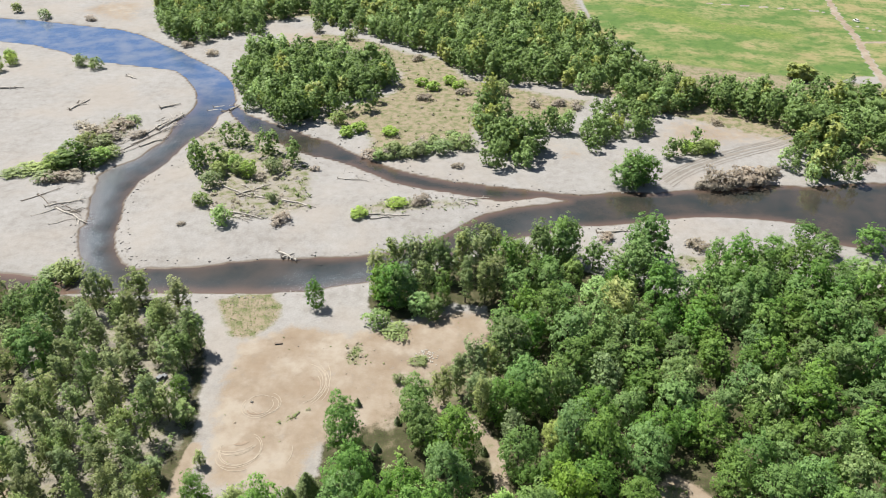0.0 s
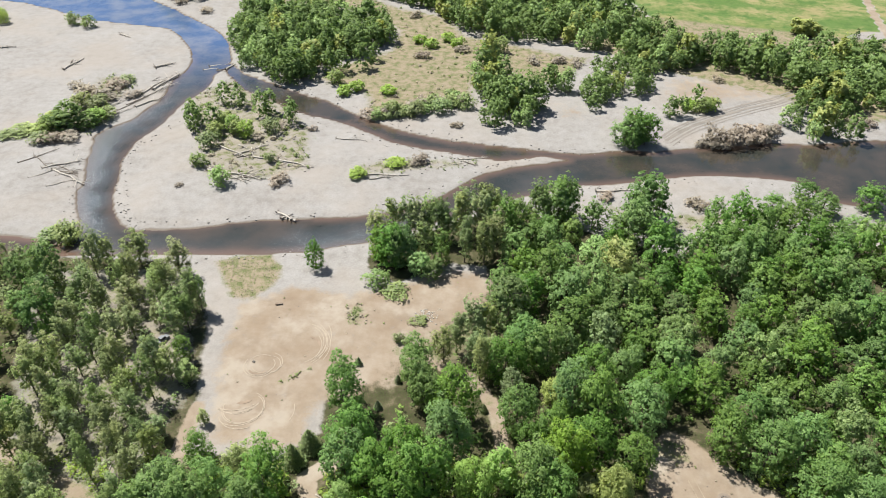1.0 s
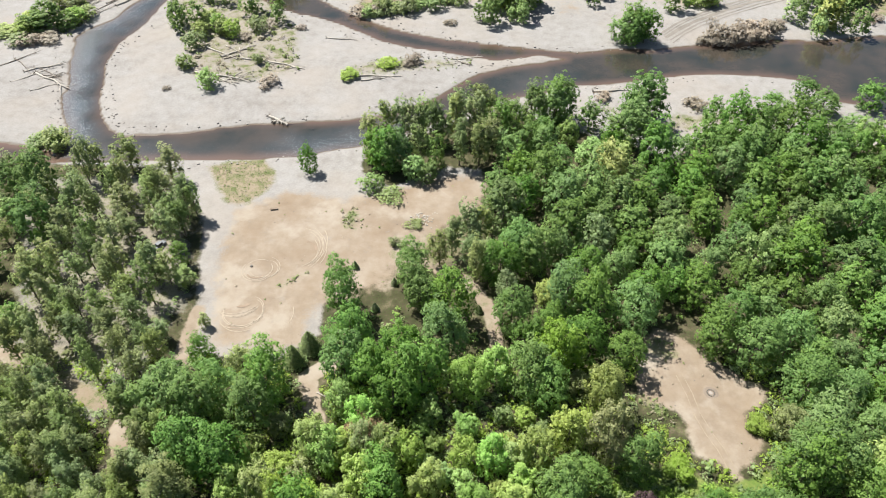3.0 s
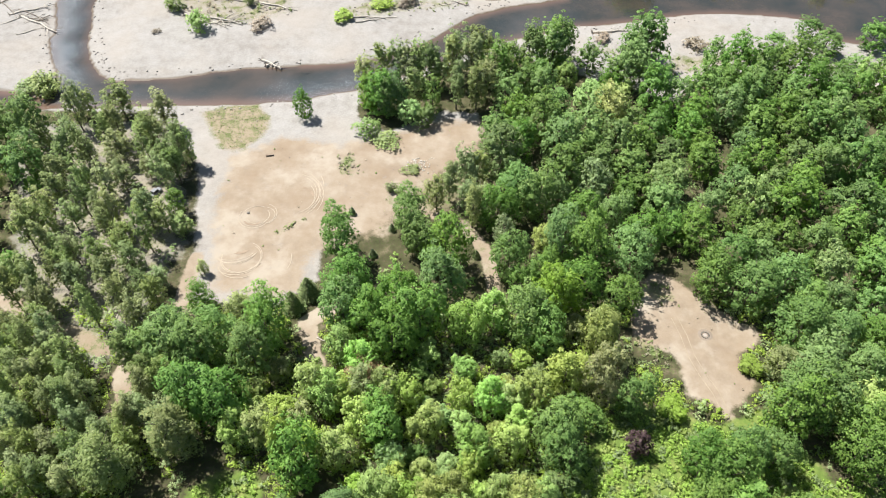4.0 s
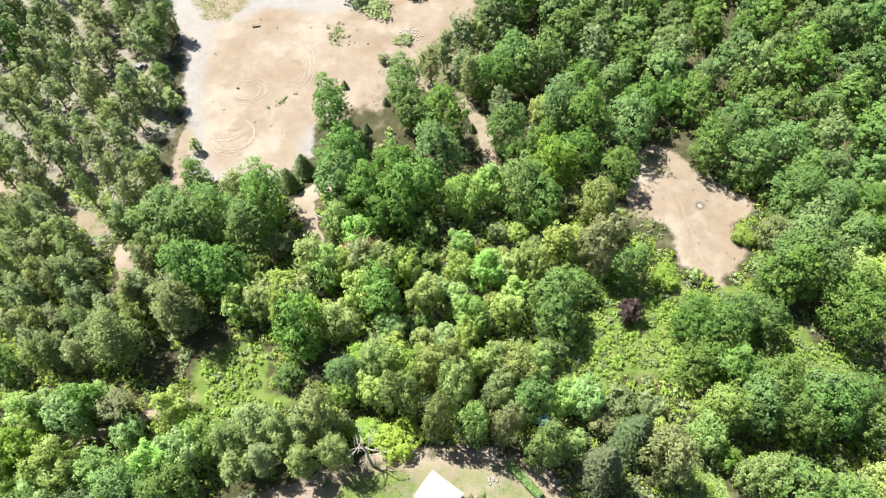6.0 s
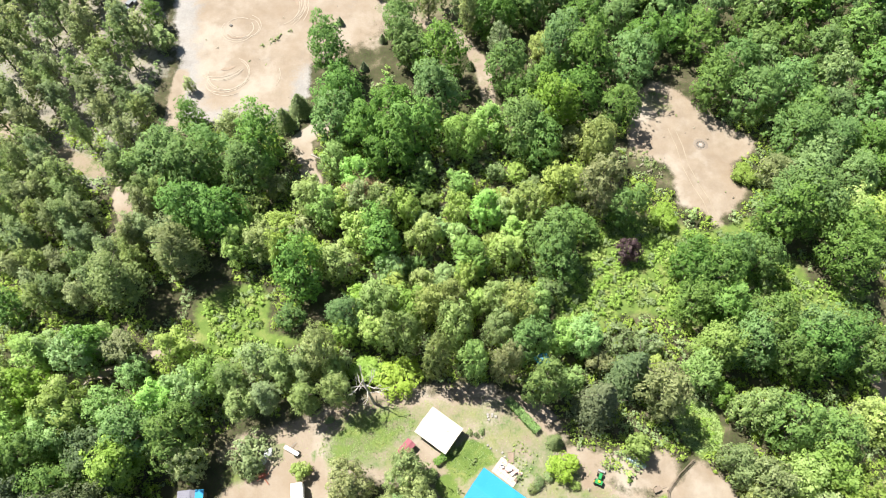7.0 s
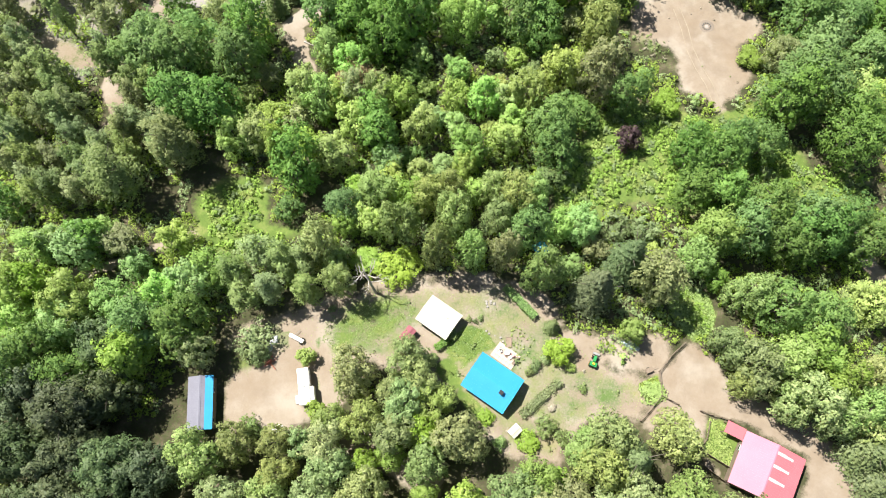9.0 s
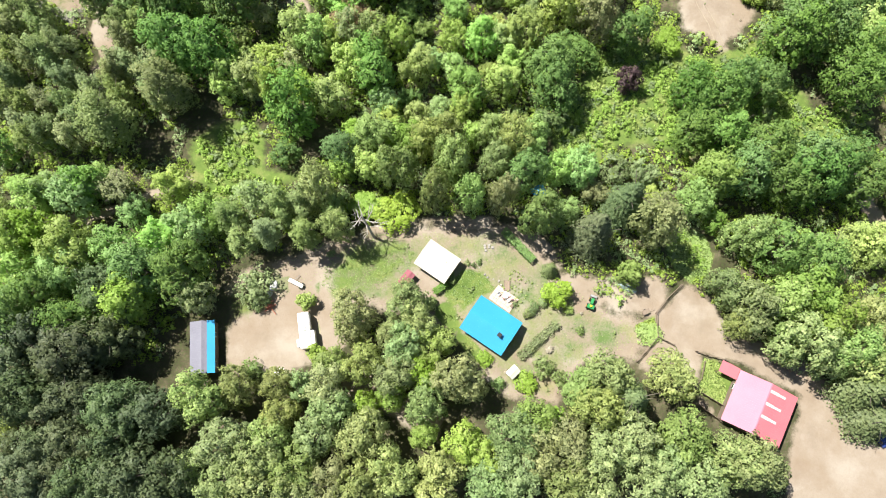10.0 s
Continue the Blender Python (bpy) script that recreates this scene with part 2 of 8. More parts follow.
RIVER_EAST = [(-20.5, 226.8), (-3.2, 236.4), (11.9, 251.9), (18, 257.6), (27.8, 261.1), (42.7, 265.2), (54.2, 268.9), (53.6, 273), (61.2, 273.6), (79.4, 277.6), (94.1, 275.8), (111.8, 280.4), (131.3, 281.8), (145.2, 284.8), (170.6, 284.2), (184.9, 287.2), (203, 288.2), (291.6, 291.6), (217.6, 191.7), (181.9, 218.1), (171.3, 227), (165.8, 232.9), (156, 235.5), (150.2, 243), (150.1, 249.1), (144.8, 252.1), (131.7, 255.1), (115.5, 256.2), (98.5, 254.9), (81, 250.9), (64.1, 248.4), (54.7, 247.3), (40.1, 241.4), (21.5, 235.6), (10.1, 228.5), (-5, 218.6), (-19.4, 211.1)]
RIVER_SIDE = [(-119.6, 378), (-106.3, 359.7), (-88.4, 347.2), (-71.4, 334.7), (-58.9, 328.1), (-45.9, 315.3), (-34, 305.6), (-22.6, 296.9), (-11.8, 291.5), (3.8, 285.7), (16.6, 282.7), (29.2, 280.3), (44, 276.4), (63.7, 273.7), (57.8, 268), (43.5, 272.2), (33.3, 269), (23.4, 267.8), (16.1, 270.2), (6.3, 273.5), (-8.9, 278.4), (-21.8, 283.5), (-35.6, 294.4), (-50.1, 304.6), (-61.8, 309.9), (-73.8, 315.9), (-84.5, 327.5), (-101.6, 339.6), (-117.1, 363.3)]
WATERS = [RIVER_UPPER, RIVER_BEND, RIVER_BACKWATER, RIVER_EAST, RIVER_SIDE]
SOUTH_WOODS = [
    (-244.7, 210), (-171.1, 204.2), (-159.1, 204.4), (-143.7, 197.9), (-125.4, 196.9), (-99.1, 195.4),
    (-83.6, 186.3), (-73.4, 164), (-70.9, 149.5), (-67.1, 128.5), (-69.7, 113.7), (-42.3, 111.8),
    (-32.2, 119.6), (-31.3, 145.5), (-15.3, 150.2), (-0.4, 165.1), (14.3, 176.1), (15, 192.4),
    (3.3, 193.8), (-15.6, 182.8), (-25.9, 191.8), (-25.2, 206.6), (-4.9, 214.1), (25.5, 229.9),
    (47.9, 217.9), (57.3, 210.8), (69, 207.5), (77.5, 200.9), (81.8, 194.4), (91.6, 207.9), (106.4, 215.3), (118.4, 213.6), (132.4, 212.1), (137.1, 208.6), (149.9, 205.4), (159.4, 204.9), (320, 190), (600, -200), (-600, -200),
]
FAR_WOOD_WEST = [(-204.7, 510.3), (-176.5, 478.3), (-160.2, 489), (-145.8, 502.7), (-127, 490), (-134.6, 534.4), (-114.9, 542.6), (-108.2, 566.8), (-118.5, 629.7), (-245.9, 624.6)]
ISLAND_WOOD_RING = [(-126.4, 423.4), (-112.5, 373.2), (-96.2, 356), (-81.4, 342.1), (-69.5, 350.5), (-66.3, 370.2), (-46.5, 375.7), (-32.2, 398.9), (-29.9, 416.1), (-46.2, 444.8), (-68.5, 448.6), (-91.9, 456.9), (-114.5, 458.6), (-131.1, 450.1)]
FAR_WOOD_MIDDLE = [(-98.3, 532.6), (-55.4, 502.9), (-27.8, 475.5), (-6.6, 465.4), (4.6, 432.4), (25, 412.8), (48.1, 403.9), (72.4, 409.3), (72.9, 389.1), (86, 389.5), (103.2, 410.1), (125.6, 441.2), (104.5, 474.8), (105.1, 500.1), (88.8, 527.3), (90.7, 609.1), (95.1, 644.2), (-114.7, 635.8)]
FAR_WOOD_EAST = [(104.1, 415), (124.9, 415.5), (130.1, 409), (145.2, 391), (167.7, 389.9), (198.6, 385.5), (216.9, 390.3), (229.4, 382), (255.2, 370.3), (226, 316.1), (197.9, 315.5), (179.7, 318.2), (179.5, 338.3), (170.2, 352.6), (155.8, 363.8), (139.5, 371.4), (121.6, 362.9), (111.3, 358.8), (99.2, 374.5)]
FAR_WOOD_SOUTH = [(14.9, 360.3), (16.7, 324.3), (16, 302.3), (27.5, 294.3), (47.6, 297.1), (47.6, 321.7), (34, 328.1), (34.9, 360.8), (26.6, 376.8)]
FAR_WOOD_BEND = [(159.5, 302.4), (162.2, 289.3), (169.7, 282.9), (193.6, 289.9), (197.5, 303.2), (190.8, 306.1), (195.3, 321.8), (173.4, 323.3)]
FAR_WOOD_ISLE = [(39.8, 345.8), (44, 328.3), (61.4, 330), (73.1, 314.6), (91.7, 324), (107.5, 336.6), (115.3, 362.8), (131.3, 388), (121.4, 401.2), (92.9, 374.3), (63.7, 346.3)]
SCRUB_BELT = [(-35.3, 306), (-26, 307.4), (-7.1, 312.8), (12.4, 319.6), (17.1, 334.5), (4.1, 334.2), (-12.9, 323.6), (-29.9, 323.2)]
FAR_WOODS = [FAR_WOOD_WEST, ISLAND_WOOD_RING, FAR_WOOD_MIDDLE, FAR_WOOD_EAST, FAR_WOOD_SOUTH, FAR_WOOD_ISLE, FAR_WOOD_BEND]
CLEARING = [(-66, 173.7), (-49.4, 182.6), (-30.1, 178.5), (-15.6, 183.1), (3.3, 191), (17.5, 190), (17.5, 173), (1.5, 157.5), (-9.5, 142.5), (-14.3, 136.2), (-21.9, 134.1), (-33.4, 128), (-34.3, 115.3), (-42.5, 113.2), (-61.9, 116.7), (-63.6, 127.7), (-67.2, 148.5), (-66.8, 163)]
SECOND_CLEARING = [(60.5, 122.7), (66.6, 119.1), (74.5, 109.7), (83.6, 101.4), (82.2, 98.1), (76.7, 95.8), (74.8, 90.1), (77.8, 87.5), (74.7, 82.9), (68.2, 77.7), (64.8, 81.7), (59, 83.6), (60.3, 91.5), (57.5, 95.8), (50.7, 97.7), (50.2, 103.7), (52.2, 112.4), (56.2, 119.6)]
TRAILER_PARKING = [(-46.1, 18.4), (-43.7, 21.9), (-36.5, 23.9), (-33.4, 28.6), (-37.7, 32.6), (-26.6, 35.8), (-22.9, 36.2), (-24.3, 30.6), (-25, 25.7), (-22, 20.6), (-21, 13.4), (-27, 11.4), (-34.2, 8.8), (-46, 9.5)]
CORRAL = [(45.9, 16.8), (51.5, 23.2), (55.6, 21.8), (61.5, 12.3), (68.3, 9.6), (77.1, 5.5), (82.5, -4), (89.1, -11.2), (95.8, -24.7), (66.7, -22), (69.4, -12.3), (73.6, -1.2), (60.6, 6.5), (53.8, 8.6), (51.7, -2.3), (56, -5.4), (51, 1.2), (40.5, 7)]
HOUSE_LANE = [(10.5, 3.4), (7.3, 8.3), (12.2, 9.2), (16.6, 12.5), (20.5, 15.8), (26.8, 19.7), (26.8, 25.2), (20.9, 28), (22.2, 29.2), (30.5, 26.3), (33.3, 17.5), (27.2, 16.7), (20.9, 13.4), (15.6, 7.8)]
WOOD_EDGE_LANE = [(-21.7, 37.4), (-9.1, 41.8), (10.8, 40.7), (22.8, 35.5), (27.1, 28.9), (20.1, 33.1), (13.1, 38), (-1.8, 39.5), (-16.7, 38.4)]
LOW_PATH = [(-43.5, -1.6), (-48.2, -0.2), (-41.2, 1.1)]
GROVE_FLOOR = [(-22.4, 4.1), (-10.8, -1.1), (-1.8, -7.3), (-1.5, -1.6), (-10.6, 4.6), (-19.9, 11)]
SAND_BY_THE_FAR_ROAD = [(113.4, 355), (127.8, 363.1), (154, 358.3), (168.8, 348.9), (173.6, 338.2), (169.1, 323.2), (144.9, 322.6), (111.8, 304.3), (103, 307.2), (107.2, 329.7)]
FAR_SAND_SLOPE = [(-125.9, 513), (-93.3, 514), (-55.1, 500.3), (-27.5, 468.3), (-9.5, 426.8), (-15.8, 406.9), (-29.9, 416.1), (-46.4, 447), (-69, 451.9), (-92.9, 462.7), (-116, 465.6)]
FAR_UPSTREAM_SAND = [(-281, 592.5), (-239.9, 594.1), (-225.6, 529.1), (-246.3, 528.4), (-293.1, 557.8)]
SAND_IN_THE_WOOD = [(37, 390), (57.2, 395), (68.6, 382.1), (62.7, 361.5), (41.1, 360.9)]
SAND_BY_THE_BAR = [(52.2, 325.1), (72.7, 328.9), (72.8, 312.7), (84.2, 314.8), (80.6, 303.7), (52.1, 301.9)]
PASTURE_DRY = [(141.3, 510.1), (167, 500.2), (163.8, 474.7), (151.6, 464.8), (134.9, 473.8)]
DIRT = [PASTURE_DRY, CLEARING, SECOND_CLEARING, TRAILER_PARKING, CORRAL, HOUSE_LANE, WOOD_EDGE_LANE, LOW_PATH, GROVE_FLOOR, SAND_BY_THE_FAR_ROAD, FAR_SAND_SLOPE, FAR_UPSTREAM_SAND, SAND_IN_THE_WOOD, SAND_BY_THE_BAR]
PASTURE = [(118.2, 739.2), (111.1, 511.9), (128.5, 479.9), (133.2, 450.6), (138.7, 429.4), (178, 420.4), (233.2, 412.2), (257.8, 427.7), (390.5, 426.4), (639.7, 763)]
YARD = [(-46.2, 26.9), (-42.6, 32.9), (-34, 33.7), (-24.1, 36.9), (-9.2, 39.2), (15.6, 38.5), (22.5, 33), (26.8, 25.2), (38.1, 17.3), (45.9, 16.8), (40.6, 7.6), (29.9, 8.2), (22, -0.7), (10.5, 2.3), (7.3, 8.3), (5.3, 13.1), (-5.2, 19.7), (-22, 23.1)]
YARD_CORNER = [(26.8, 25.2), (33, 26.5), (40, 26), (48, 25), (49.5, 22), (45.9, 16.8), (38.1, 17.3)]
WEEDS_BY_THE_RIVER = [(-80.8, 195.7), (-70.6, 199.6), (-60.6, 201.3), (-54, 192.2), (-53.7, 183.9), (-58.1, 176.9), (-63.2, 172.7), (-68.5, 173.8), (-74, 183.1)]
WEED_RING = [(-31.1, 171.5), (-25.9, 172.9), (-22.5, 166.3), (-26.2, 159.8), (-31, 163.6)]
WEED_STREAK = [(-49.2, 137.8), (-36.3, 146.7), (-35.8, 143.4), (-47.2, 135.8)]
EAST_GLADE_LOWER = [(51.3, 45.5), (56, 33.6), (63.5, 25.6), (51, 23.9), (49.5, 31.4)]
EAST_GLADE_STRIP = [(71.6, 63.2), (88.4, 63.6), (102.5, 62.8), (100.7, 53.3), (85.8, 55.5), (73.3, 57.6)]
WEST_GLADE = [(-55.2, 62.1), (-48.4, 66), (-40.6, 67.1), (-37.5, 61.3), (-38.4, 54.8), (-27.2, 52.4), (-40.9, 49), (-49.6, 48.1), (-54.1, 53.9)]
GLADE_EDGE = [(49.6, 104.6), (55.4, 100.4), (60.2, 94.8), (59.6, 85.1), (55.4, 91.4), (48.8, 96.2)]
GLADE_TOP = [(58.1, 122.1), (64.9, 117.7), (65, 110.1), (58.4, 110), (53.6, 115.1)]
GRASS = [GLADE_EDGE, GLADE_TOP, PASTURE, YARD, WEED_RING, WEED_STREAK, EAST_GLADE_LOWER, EAST_GLADE_STRIP]
EAST_GLADE = [(26.4, 56.8), (30.3, 67.6), (36.3, 73.2), (38.5, 78.8), (46.2, 80.1), (54.5, 81), (60, 77.7), (65.7, 76), (77.7, 80.3), (81.6, 72.6), (85.3, 65.3), (88.8, 58.3), (99.1, 56.7), (96.2, 49), (83.6, 51.9), (76.3, 52.8), (70.3, 58.2), (63.6, 51.9), (52.8, 53.4), (47.1, 56.2), (38, 54.5), (31.7, 54.1)]
LAWN = [(-23.2, 34.7), (-25.2, 31.7), (-25.7, 27.6), (-24.4, 24.2), (-21.8, 22.3), (-18, 25.3), (-12.2, 25.9), (-9.5, 27.3), (-6.1, 30.8), (-4.7, 34.8), (-6.8, 36.7), (-10.5, 38.4), (-15.4, 38.3), (-19.2, 36.6)]
MEADOW = [(30.4, 64.2), (36.2, 70.9), (44, 70.4), (38.9, 59.6), (36.7, 50.3), (28.8, 46.8), (26.4, 54.9)]
BARN_GARDEN = [(54.3, 7.8), (59.3, 5.6), (60.9, 2.7), (57.2, -2.6), (52.1, 0.5)]
CORNER_BED = [(40.3, 15.3), (45.3, 16.9), (44.8, 13.3), (42.2, 11)]
HOUSE_LAWN = [(-2.1, 23.2), (2.2, 21.6), (3.4, 19.2), (3.7, 16.5), (7.6, 12.3), (8.8, 9.3), (6.2, 9.3), (1.8, 15.4), (-1.6, 19.2)]
NEAR_LAWN = [(1.2, 25.9), (6.1, 30.1), (10.1, 27.4), (11.8, 24.3), (8.3, 23.3), (4.8, 20.8), (0.4, 23.8)]
GREEN_GLADE = [(49.1, 33.4), (53.3, 36.9), (58.4, 33.5), (59.3, 29), (57.8, 24.7), (53.9, 23.1), (50.7, 26.4), (49.3, 29.6)]
PASTURE_GREEN = [(135.9, 462.1), (162.8, 451.5), (214.2, 442.1), (210.3, 423.3), (145.2, 427.5)]
PASTURE_FAR_GREEN = [(118.8, 607.9), (190.2, 592.6), (207.6, 559.8), (268.4, 517.2), (252.7, 490.1), (189.4, 514.5), (140.1, 573.6)]
PARKING_GRASS = [(-47.7, 29.4), (-43.8, 31.5), (-37.7, 28.6), (-36.3, 22.9), (-41.3, 19.1), (-45.9, 19.8)]
DRIVE_GRASS = [(-27.3, 22.1), (-25.9, 20.8), (-25.2, 17), (-26.7, 16.1), (-27.9, 19.1)]
GLADE_CORE = [(31.7, 74.1), (38.2, 78.4), (48.8, 76.4), (53.2, 70.2), (53, 60.2), (47.9, 52.1), (36.3, 51.3), (27.7, 54.4), (27.7, 61.3), (30.4, 68.3)]
FRESH = [WEST_GLADE, PARKING_GRASS, DRIVE_GRASS, EAST_GLADE, LAWN, MEADOW, BARN_GARDEN, CORNER_BED, HOUSE_LAWN, NEAR_LAWN, GREEN_GLADE, PASTURE_GREEN, PASTURE_FAR_GREEN]
NORTH_SCRUB = [(-93.3, 514), (-54.6, 495), (-25.6, 468.4), (1, 454), (14.9, 417.4), (47.9, 401.1), (72.5, 386.5), (85.1, 384.2), (63.7, 346.3), (39.8, 345.8), (19.6, 360.4), (15.2, 321), (-23.2, 307.5), (-35.3, 306), (-40.7, 333.2), (-68, 350.6), (-58.5, 370.4), (-31.8, 392.6), (-28.8, 426.2), (-55.4, 463.9), (-87.2, 474.9)]
FAR_WOOD_FLOOR = [(-270.1, 651.7), (-157.3, 597.3), (-45, 661.2), (108.2, 667.6), (117, 461.5), (264.4, 413), (348, 415.3), (270.9, 300.7), (187.3, 304.8), (170.2, 330), (115.9, 365.4), (72.1, 407.7), (4.6, 435.9), (-27.4, 507.3), (-107.3, 548.5), (-195.7, 501.7)]
ISLAND_BUSHES = [(-130.5, 329.7), (-112.2, 359.6), (-72.3, 324.3), (-56.5, 293.7), (-53.4, 257.2), (-70, 245.5), (-100.4, 247.1), (-111.5, 276)]
LEFT_ISLET = [(-197.3, 281.8), (-190.7, 294.3), (-184.2, 308.8), (-185.1, 329.8), (-184.1, 355.3), (-164.4, 359.7), (-156.2, 341), (-160, 320.3), (-155.4, 301.5), (-159.9, 289.8), (-170.4, 278.6), (-184.2, 281)]
BAR_WEEDS = [(-40.7, 250.5), (-39.8, 262.3), (-26, 272.6), (18.5, 270.9), (18.1, 261), (-19.8, 250.9)]
WEST_WOOD_FLOOR = [(-141.4, 191.7), (-87.8, 191.8), (-74, 158.2), (-69.3, 133.2), (-73.4, 115.4), (-68.1, 104.3), (-82.1, 91.2), (-107.1, 91.8)]
MID_WOOD_FLOOR = [(-20.7, 149.7), (-10.9, 161.5), (17.4, 171.1), (17.5, 120.8), (11.1, 117.1), (5.7, 137.8)]
RIVERSIDE_WEEDS = [(55.2, 237.1), (86.9, 229.5), (141.6, 234.5), (138.8, 222.6), (85.2, 207.1), (56.1, 228.9)]
SCRUB = [WEEDS_BY_THE_RIVER, NORTH_SCRUB, FAR_WOOD_FLOOR, ISLAND_BUSHES, LEFT_ISLET, BAR_WEEDS, WEST_WOOD_FLOOR, MID_WOOD_FLOOR, RIVERSIDE_WEEDS]
FIELD_ROAD = [(335.9, 655.7, 2.5), (309.9, 571.5, 2.5), (296.4, 511.2, 2.5), (278.5, 455, 2.5), (272.1, 428.1, 2.5), (264.6, 403.6, 2.5), (258.7, 377.1, 2.5)]
FIELD_ROAD_BRANCH = [(295.9, 497.9, 1.5), (324.3, 498.8, 1.5)]
FIELD_PATH = [(216.3, 602.5, 0.8), (259.2, 591.7, 0.8), (299.9, 579.5, 0.8), (309.9, 571.5, 0.8)]
FIELD_PATH_EAST = [(308.2, 540.1, 0.8), (333.9, 516.6, 0.8)]
WEST_TRACK = [(-68.5, 106.1, 2.0), (-74.6, 101, 2.0), (-77.2, 91.1, 2.0), (-73.3, 83.1, 2.0), (-79.1, 77.3, 2.0), (-80.9, 71.6, 2.0)]
WEST_TRACK_BRANCH = [(-115.6, 116.4, 2.5), (-99.2, 106.9, 2.5), (-84.2, 99.5, 2.5), (-74.6, 101, 2.5)]
CLEARING_LANE = [(-66.7, 104.3, 2.0), (-67.4, 115.2, 2.0), (-66.9, 129, 2.0)]
WOOD_LANE = [(-29.5, 93.1, 2.2), (-33.6, 107, 2.2), (-27.9, 110.5, 2.2)]
MIDDLE_LANE = [(15.7, 116.9, 2.0), (14.9, 129, 2.0), (9, 139.9, 2.0), (-10.7, 151.8, 2.0)]
SECOND_CLEARING_RUTS = [(64.6, 87.9, 1.0), (67.1, 81.9, 1.0), (69.4, 74.6, 1.0), (73.7, 60.3, 1.0), (74.4, 56.2, 1.0)]
EAST_LANE = [(93.1, 47.1, 1.8), (93.4, 41.8, 1.8), (96.9, 33.8, 1.8), (103.5, 29.6, 1.8)]
DRIVE = [(-22.9, 35.6, 1.6), (-25.5, 31.9, 1.6), (-25.3, 26.9, 1.6), (-23.2, 20.7, 1.6), (-21.5, 15.8, 1.6)]
HOUSE_PATH = [(0.5, 23.6, 0.6), (3.5, 19.8, 0.6), (4.3, 16.7, 0.6)]
GARDEN_PATH = [(15, 23.4, 0.6), (19, 26.9, 0.6), (22.3, 29.8, 0.6)]
TERRACE = [(-4.2, 27, 2.6), (-1.9, 25.4, 2.6)]
LEFT_BANK_PATH = [(-87.6, 45.6, 1.0), (-77.6, 45.3, 1.0), (-71.5, 47.3, 1.0), (-49.1, 55.3, 1.0), (-41.5, 56.8, 1.0)]
TRACKS = [FIELD_ROAD, FIELD_ROAD_BRANCH, FIELD_PATH, FIELD_PATH_EAST, WEST_TRACK, WEST_TRACK_BRANCH, CLEARING_LANE, WOOD_LANE, MIDDLE_LANE, SECOND_CLEARING_RUTS, EAST_LANE, DRIVE, HOUSE_PATH, GARDEN_PATH, TERRACE, LEFT_BANK_PATH]
RAPIDS = [(8.5, 17.5, 1.0), (19.3, 22.0, 0.75), (23.5, 25.0, 0.35), (3.5, 6.0, 0.25)]
WATER_LEVEL = -1.6


def fbm(x, y, scale, seed=0, octaves=4):
    """Smooth value noise on arrays, about -1 to 1."""
    out, amp = np.zeros_like(x, dtype=float), 1.0
    for k in range(octaves):
        u, v = x * scale * 2**k + 17.3 * k + seed * 3.7, y * scale * 2**k - 9.1 * k + seed * 5.1
        i, j = np.floor(u).astype(np.int64), np.floor(v).astype(np.int64)
        fu, fv = u - i, v - j
        fu, fv = fu * fu * (3 - 2 * fu), fv * fv * (3 - 2 * fv)

        def lattice(a, b):
            h = (a * 374761393 + b * 668265263 + (seed + k) * 144665) & 0x7FFFFFFF
            h = ((h ^ (h >> 13)) * 1274126177) & 0x7FFFFFFF
            return ((h ^ (h >> 16)) & 0xFFFF) / 32767.5 - 1

        out += amp * ((lattice(i, j) * (1 - fu) + lattice(i + 1, j) * fu) * (1 - fv) + (lattice(i, j + 1) * (1 - fu) + lattice(i + 1, j + 1) * fu) * fv)
        amp *= 0.5
    return out / 1.6


def band(x, y, line):
    """Distance to the edge of a winding band of (x, y, half width), negative inside; how far along; how far to its left."""
    best, where, left = np.full(np.shape(x), 1e9), np.zeros(np.shape(x)), np.zeros(np.shape(x))
    for k, ((ax, ay, aw), (bx, by, bw)) in enumerate(zip(line, line[1:])):
        dx, dy = bx - ax, by - ay
        s = np.clip(((x - ax) * dx + (y - ay) * dy) / (dx * dx + dy * dy), 0, 1)
        d = np.hypot(x - ax - s * dx, y - ay - s * dy) - (aw + s * (bw - aw))
        hit = d < best
        off = (dx * (y - ay) - dy * (x - ax)) / math.hypot(dx, dy) / (aw + s * (bw - aw))
        best, where, left = np.where(hit, d, best), np.where(hit, k + s, where), np.where(hit, off, left)
    return best, where, left


def inside(x, y, ring):
    """Signed distance to a closed outline, positive within."""
    x, y = np.asarray(x, float), np.asarray(y, float)
    odd, d = np.zeros(x.shape, bool), np.full(x.shape, 1e9)
    for (ax, ay), (bx, by) in zip(ring, ring[1:] + ring[:1]):
        odd ^= ((ay > y) != (by > y)) & (x < (bx - ax) * (y - ay) / (by - ay + 1e-9) + ax)
        dx, dy = bx - ax, by - ay
        s = np.clip(((x - ax) * dx + (y - ay) * dy) / (dx * dx + dy * dy + 1e-9), 0, 1)
        d = np.minimum(d, np.hypot(x - ax - s * dx, y - ay - s * dy))
    return np.where(odd, d, -d)


def river_gap(x, y):
    """Distance to the nearest water's edge, negative in the water."""
    d = np.full(np.shape(x), -1e9)
    for ring in WATERS:
        d = np.maximum(d, inside(x, y, ring))
    return -d + 0.7 * fbm(x, y, 0.09, 3) + 0.5 * fbm(x, y, 0.3, 4)


